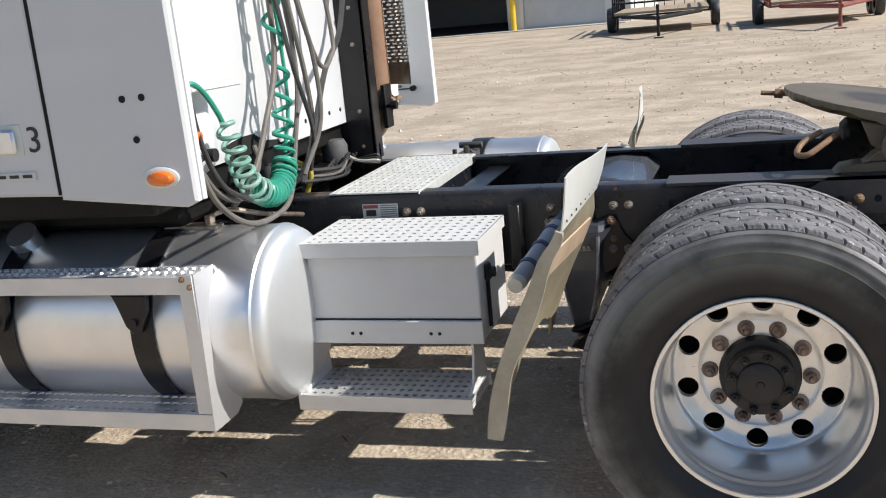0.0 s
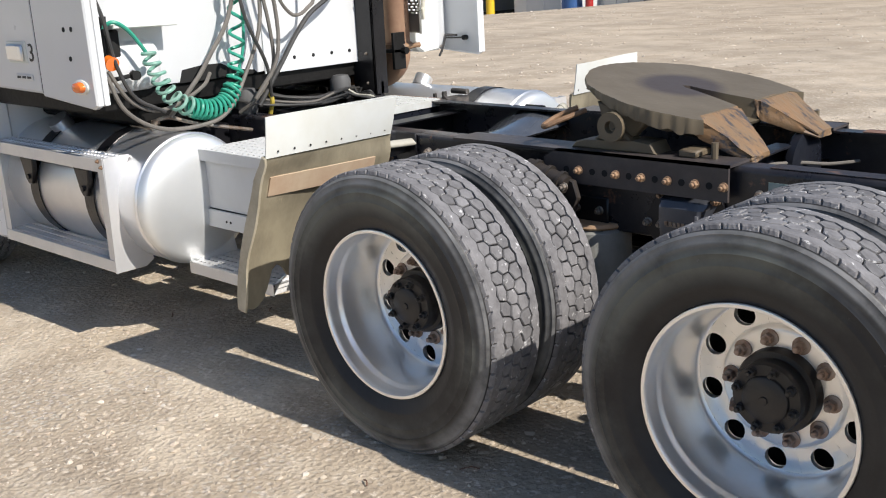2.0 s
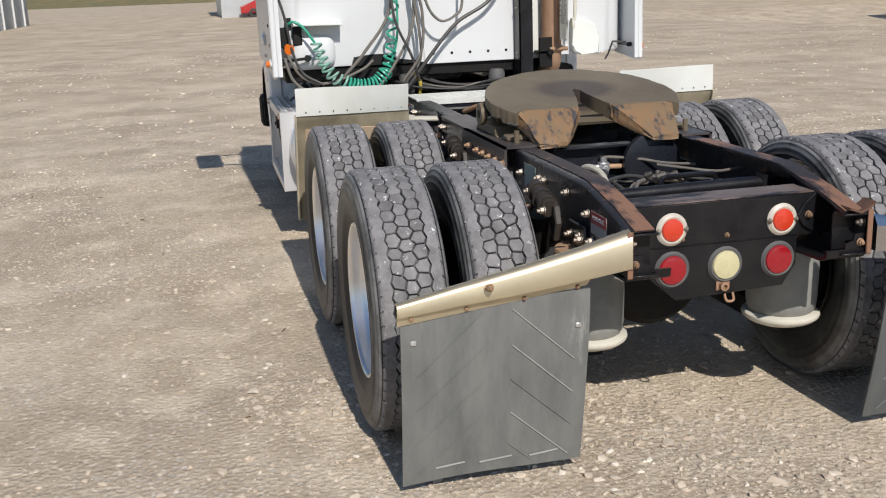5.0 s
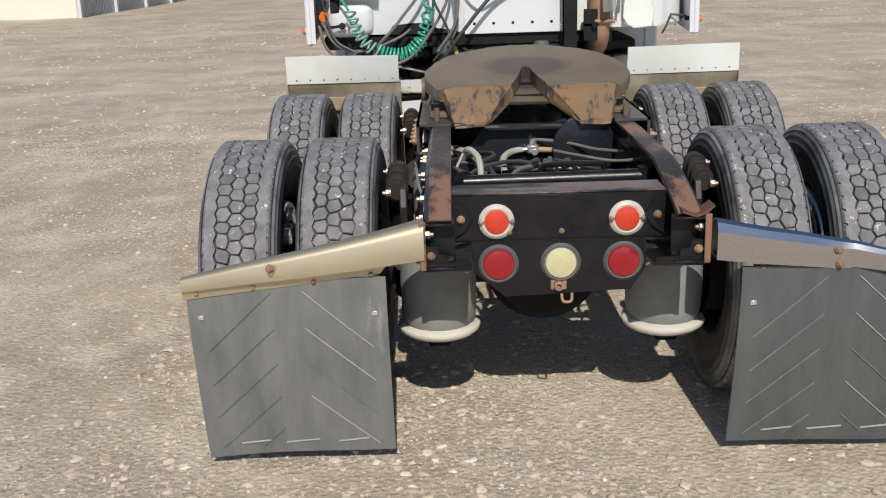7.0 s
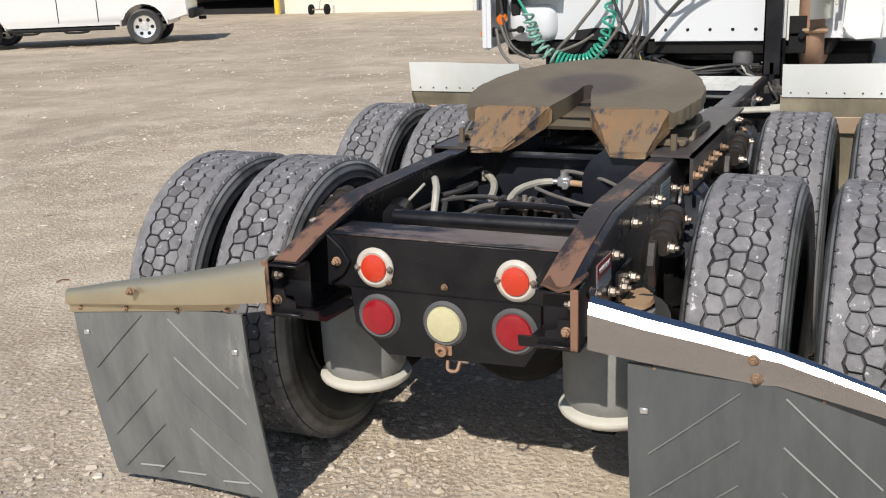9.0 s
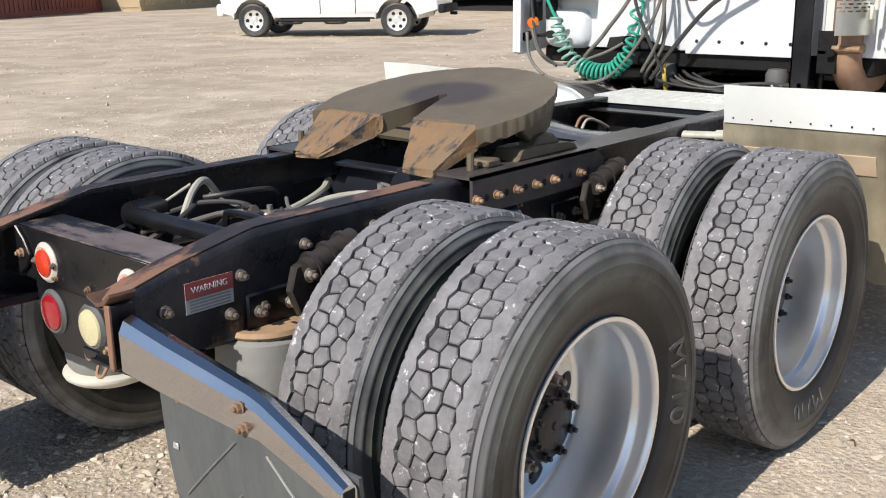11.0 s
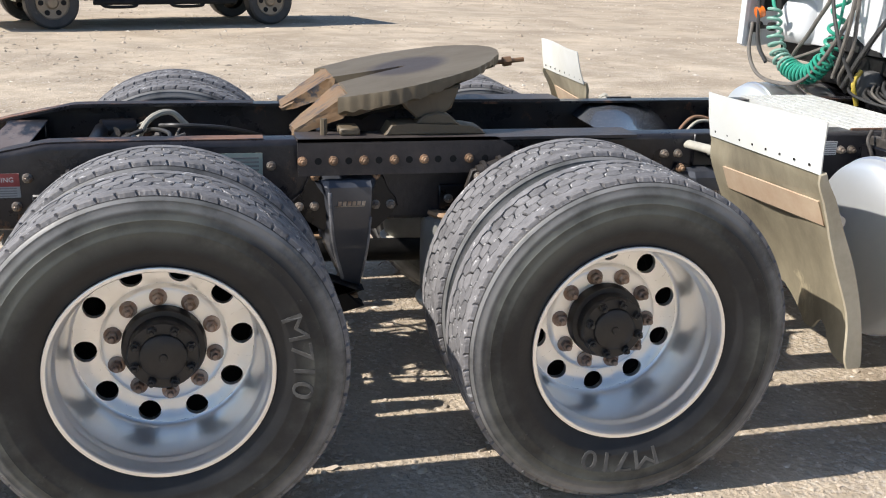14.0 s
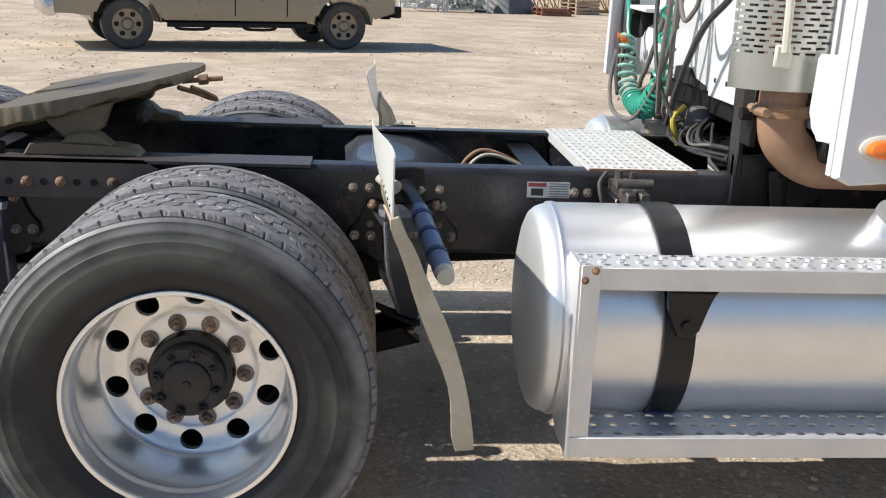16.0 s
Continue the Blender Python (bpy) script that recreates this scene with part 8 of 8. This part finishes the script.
    s.box(fx + nose - 0.05, fx + nose + 0.14, -0.98, 0.98, 0.50, 0.80, 0.05, seg=2)
    part("front_bumper", s, CHROME if paint is TAN else PKWHITE, p)
    s = Shape()
    s.box(fx + nose - 0.02, fx + nose + 0.045, -0.70, 0.70, 0.82, 1.10, 0.02)
    part("grille", s, HOLE, p)
    s = Shape()
    s.box(bx - bed - 0.17, bx - bed - 0.02, -0.95, 0.95, 0.55, 0.75, 0.04, seg=2)
    s.box(bx - bed - 0.32, bx - bed - 0.15, -0.05, 0.05, 0.48, 0.56, 0.01)
    part("rear_bumper", s, HOLE, p)
    s = Shape()
    s.box(bx + 0.6, fx - 0.6, -0.8, 0.8, 0.42, 0.52, 0.02)
    s.rod((fx, -0.8, r), (fx, 0.8, r), 0.06, 12)
    s.rod((bx, -0.8, r), (bx, 0.8, r), 0.07, 12)
    part("underbody", s, DARK, p)
    p.scale = (1.09, 1.09, 1.09)
    return p


pickup("pickup_truck", "tan crew-cab pickup with alloy wheels and side steps, parked", (1.53, -16.15, 0.008), 21, TAN, 3.6, 1.10, 0.92)
pickup("pickup_truck", "white crew-cab pickup parked far across the yard", (-16.85, -18.45, 0.008), -59.5, PKWHITE, 3.6, 0.82, 0.98)


# utility trailers before the workshop
def utility_trailer(loc, rz, paint, label):
    p = thing("utility_trailer", label, "trailer", loc, rz, "trailers by the workshop")
    s = Shape()
    s.box(-1.1, 1.1, 0, 4.2, 0.52, 0.56)
    deck_ = part("deck", s, WOODD, p, "weathered plank deck")
    plank = mesh_of("plank", Shape().box(0, 0.235, 0, 4.2, 0.56, 0.585, 0.004), WOODD)
    for i in range(9):
        share("plank", plank, deck_, pose(-1.1 + 0.246 * i, 0, 0))
    f = Shape()
    for x in (-1.12, 1.12):
        f.box(x - 0.03, x + 0.03, 0, 4.2, 0.46, 0.58)
        for z in (0.80, 1.05):
            f.box(x - 0.02, x + 0.02, 0, 4.2, z - 0.02, z + 0.02)
        for k in range(7):
            f.box(x - 0.02, x + 0.02, 0.02 + 0.69 * k, 0.06 + 0.69 * k, 0.55, 1.05)
    for z in (0.46, 0.80, 1.05):
        f.box(-1.12, 1.12, -0.03, 0.03, z, z + 0.05)
    for k in range(9):
        f.box(-1.1 + 0.27 * k, -1.08 + 0.27 * k, 4.17, 4.21, 0.55, 1.6)
    part("frame", f, paint, p)
    h = Shape()
    h.rod((-0.9, 0, 0.48), (0, -2.6, 0.48), 0.05, 8)
    h.rod((0.9, 0, 0.48), (0, -2.6, 0.48), 0.05, 8)
    h.rod((0, -2.5, 0.05), (0, -2.5, 0.8), 0.035, 10)
    h.box(-0.1, 0.1, -2.6, -2.4, 0.0, 0.03)
    part("drawbar", h, paint, p, "drawbar with jack stand")
    for x in (-1.28, 1.28):
        for y in (1.7, 2.6):
            t = Shape()
            t.lathe([(0.18, -0.09), (0.32, -0.10), (0.35, -0.06), (0.35, 0.06), (0.32, 0.10), (0.18, 0.09)], (x, y, 0.35), "x", 28, closed=True)
            t.lathe([(0.18, 0.02), (0, 0.03)], (x, y, 0.35), "x", 20)
            part("wheel", t, TYRE, p)
    p.scale = (1.4, 1.4, 1.25)
    return p


utility_trailer((-3.45, 31.0, 0), 3, HOLE, "black steel utility trailer with plank deck")
utility_trailer((1.5, 28.6, 0), 2, REDBOX, "dark red flat trailer with drawbar jack")


# far things: containers, cart, red car, treeline
def container(x, y, rz, l, h, m_, label):
    p = thing("shipping_container", label, "container", (x, y, 0), rz)
    s = Shape()
    s.box(-l / 2, l / 2, -1.2, 1.2, 0.1, h)
    n = int(l / 0.28)
    for i in range(n):
        a = -l / 2 + l * i / n
        s.box(a, a + 0.14, -1.23, 1.23, 0.25, h - 0.15)
    s.box(-l / 2, l / 2, -1.25, 1.25, 0.0, 0.2)
    part("shell", s, m_, p)


container(-20.5, -43.5, 25, 12, 2.6, REDBOX, "faded red steel container at the yard's edge")
container(-31.0, -46.0, 25, 12, 2.6, TANBOX, "tan steel container at the yard's edge")


def wire_crate(x, y, rz, w, h, load):
    """An open steel stacking crate with bars, feet and a pale load."""
    p = thing("wire_crate", "grey steel wire crate with pale scrap inside", "crate", (x, y, 0.0), rz, "crates at the yard's edge")
    f = Shape()
    for a in (-w / 2, w / 2):
        for b in (-0.55, 0.55):
            f.box(a - 0.03, a + 0.03, b - 0.03, b + 0.03, 0.0, h)
    for k in range(6):
        z = 0.14 + (h - 0.18) * k / 5
        for b in (-0.55, 0.55):
            f.box(-w / 2, w / 2, b - 0.012, b + 0.012, z - 0.012, z + 0.012)
        for a in (-w / 2, w / 2):
            f.box(a - 0.012, a + 0.012, -0.55, 0.55, z - 0.012, z + 0.012)
    for k in range(1, 9):
        for b in (-0.55, 0.55):
            a = -w / 2 + w * k / 9
            f.box(a - 0.008, a + 0.008, b - 0.008, b + 0.008, 0.12, h - 0.02)
    part("frame", f, CORR, p)
    rg = random.Random(int(100 * abs(x)))
    me = mesh_of("packet", Shape().box(-0.16, 0.16, -0.12, 0.12, -0.08, 0.08, 0.02), load)
    for k in range(14):
        a, b, z = -w / 2 + 0.22 + (w - 0.44) * (k % 4) / 3, rg.uniform(-0.3, 0.3), 0.2 + 0.165 * (k // 4)
        share("packet", me, p, Matrix.Translation((a, b, z)) @ Matrix.Rotation(rg.uniform(0, 3), 4, "Z"))


def pallet_stack(x, y, rz, layers, paint, label):
    p = thing("pallet_stack", label, "pallets", (x, y, 0.0), rz, "pallets at the yard's edge")
    board = mesh_of("board", Shape().box(-0.07, 0.07, -0.5, 0.5, -0.0115, 0.0115), paint)
    for q in range(layers):
        z = 0.145 * q
        pal = part("pallet", Shape().box(-0.6, 0.6, -0.04, 0.04, z + 0.02, z + 0.115), paint, p)
        for b in (-0.46, 0.46):
            part("bearer", Shape().box(-0.6, 0.6, b - 0.04, b + 0.04, z + 0.02, z + 0.115), paint, pal)
        for k in range(6):
            share("board", board, pal, pose(-0.51 + 0.2 * k, 0, z + 0.1265))


def tarp_heap(x, y):
    """A dark sheet draped over a heap, in stiff folds."""
    s = Shape()
    rings = []
    for i in range(7):
        f = i / 6
        rings.append([s.bm.verts.new((x + (1.15 - 0.85 * f) * (1 + 0.12 * math.sin(5 * a + i)) * math.cos(a), y + (1.0 - 0.75 * f) * (1 + 0.12 * math.cos(4 * a)) * math.sin(a), 1.75 * f ** 0.8)) for a in [2 * math.pi * k / 20 for k in range(20)]])
    for p, q in zip(rings, rings[1:]):
        for k in range(20):
            s.bm.faces.new((p[k], p[(k + 1) % 20], q[(k + 1) % 20], q[k]))
    s.bm.faces.new(rings[-1])
    return tagged(part("tarpaulin", s, TARP), "dark grey tarpaulin draped over a heap", "tarpaulin")


def lattice_boom(x, y, rz):
    """A rusty yellow lattice section lying on the ground."""
    p = thing("lattice_boom", "rusty yellow lattice steel section lying on the ground", "scrap steel", (x, y, 0.0), rz)
    f = Shape()
    for b in (-0.4, 0.4):
        for z in (0.08, 0.85):
            f.rod((-2.2, b, z), (2.2, b, z), 0.05, 8)
    for k in range(11):
        a = -2.2 + 0.44 * k
        for b in (-0.4, 0.4):
            f.rod((a, b, 0.08), (min(a + 0.44, 2.2), b, 0.85), 0.028, 6)
            f.rod((a, b, 0.08), (a, b, 0.85), 0.022, 6)
    part("lattice", f, YRUST, p)


wire_crate(-3.0, -34.2, 8, 1.6, 1.5, PKWHITE)
wire_crate(-4.7, -34.6, 4, 1.5, 1.4, LABG)
wire_crate(-3.6, -36.6, 12, 1.7, 1.9, CORR)
tarp_heap(-6.3, -35.4)
pallet_stack(-7.9, -34.4, 14, 2, WOODR, "low stack of red-brown wooden pallets")
pallet_stack(-9.4, -36.6, 30, 4, WOODD, "stack of weathered wooden pallets")
lattice_boom(-9.4, -38.2, 10)
container(-16.5, -41.0, 22, 6, 2.6, REDBOX, "orange-red steel container at the yard's edge")

cart = thing("hand_cart", "small two-wheeled cart beside the shed wall", "cart", (-30.8, -19.4, 0))
part("frame", Shape().rod((0, -0.3, 0.2), (0, 0.3, 0.2), 0.03, 8).rod((0, 0, 0.2), (-0.3, 0.0, 1.1), 0.025, 8), BOLT, cart)
for y in (-0.35, 0.35):
    part("wheel", Shape().lathe([(0.05, -0.04), (0.2, -0.04), (0.2, 0.04), (0.05, 0.04)], (0, y, 0.2), "y", 16, closed=True), HOLE, cart)

car = thing("red_car", "red car parked before the far shed", "car", (-70.5, 3.5, 0), 90)
part("body", Shape().prism([(-2.2, 0.3), (-2.25, 0.75), (-1.6, 0.9), (-0.9, 1.35), (0.7, 1.38), (1.3, 0.95), (2.2, 0.8), (2.25, 0.3)], -0.85, 0.85, bevel=0.06), REDCAR, car)
for x in (-1.35, 1.35):
    for y in (-0.8, 0.8):
        part("wheel", Shape().lathe([(0.15, -0.1), (0.32, -0.1), (0.32, 0.1), (0.15, 0.1)], (x, y, 0.32), "y", 18, closed=True), TYRE, car)

bank = Shape()
for i in range(40):
    a0, a1 = 2 * math.pi * i / 40, 2 * math.pi * (i + 1) / 40
    r0, r1 = 230, 260
    h0, h1 = 6 + 2 * math.sin(5 * a0) + 1.5 * math.sin(11 * a0), 6 + 2 * math.sin(5 * a1) + 1.5 * math.sin(11 * a1)
    q = [bank.bm.verts.new((r * math.cos(a), r * math.sin(a), z)) for r, a, z in ((r0, a0, -0.1), (r0, a1, -0.1), (r1, a1, h1), (r1, a0, h0))]
    bank.bm.faces.new(q)
tagged(part("backdrop", bank, GRASS), "low dry grassy rise round the yard", "backdrop", kind="structure")


# ---- no part lies deeper than a sub-part: lift what is nested further ----
bpy.context.view_layer.update()
for ob in list(scene.objects):
    line = [ob]
    while line[-1].parent:
        line.append(line[-1].parent)
    if len(line) > 3:
        where, host = ob.matrix_world.copy(), line[-2]
        ob.parent = host
        ob.matrix_parent_inverse = host.matrix_world.inverted()
        ob.matrix_basis = where
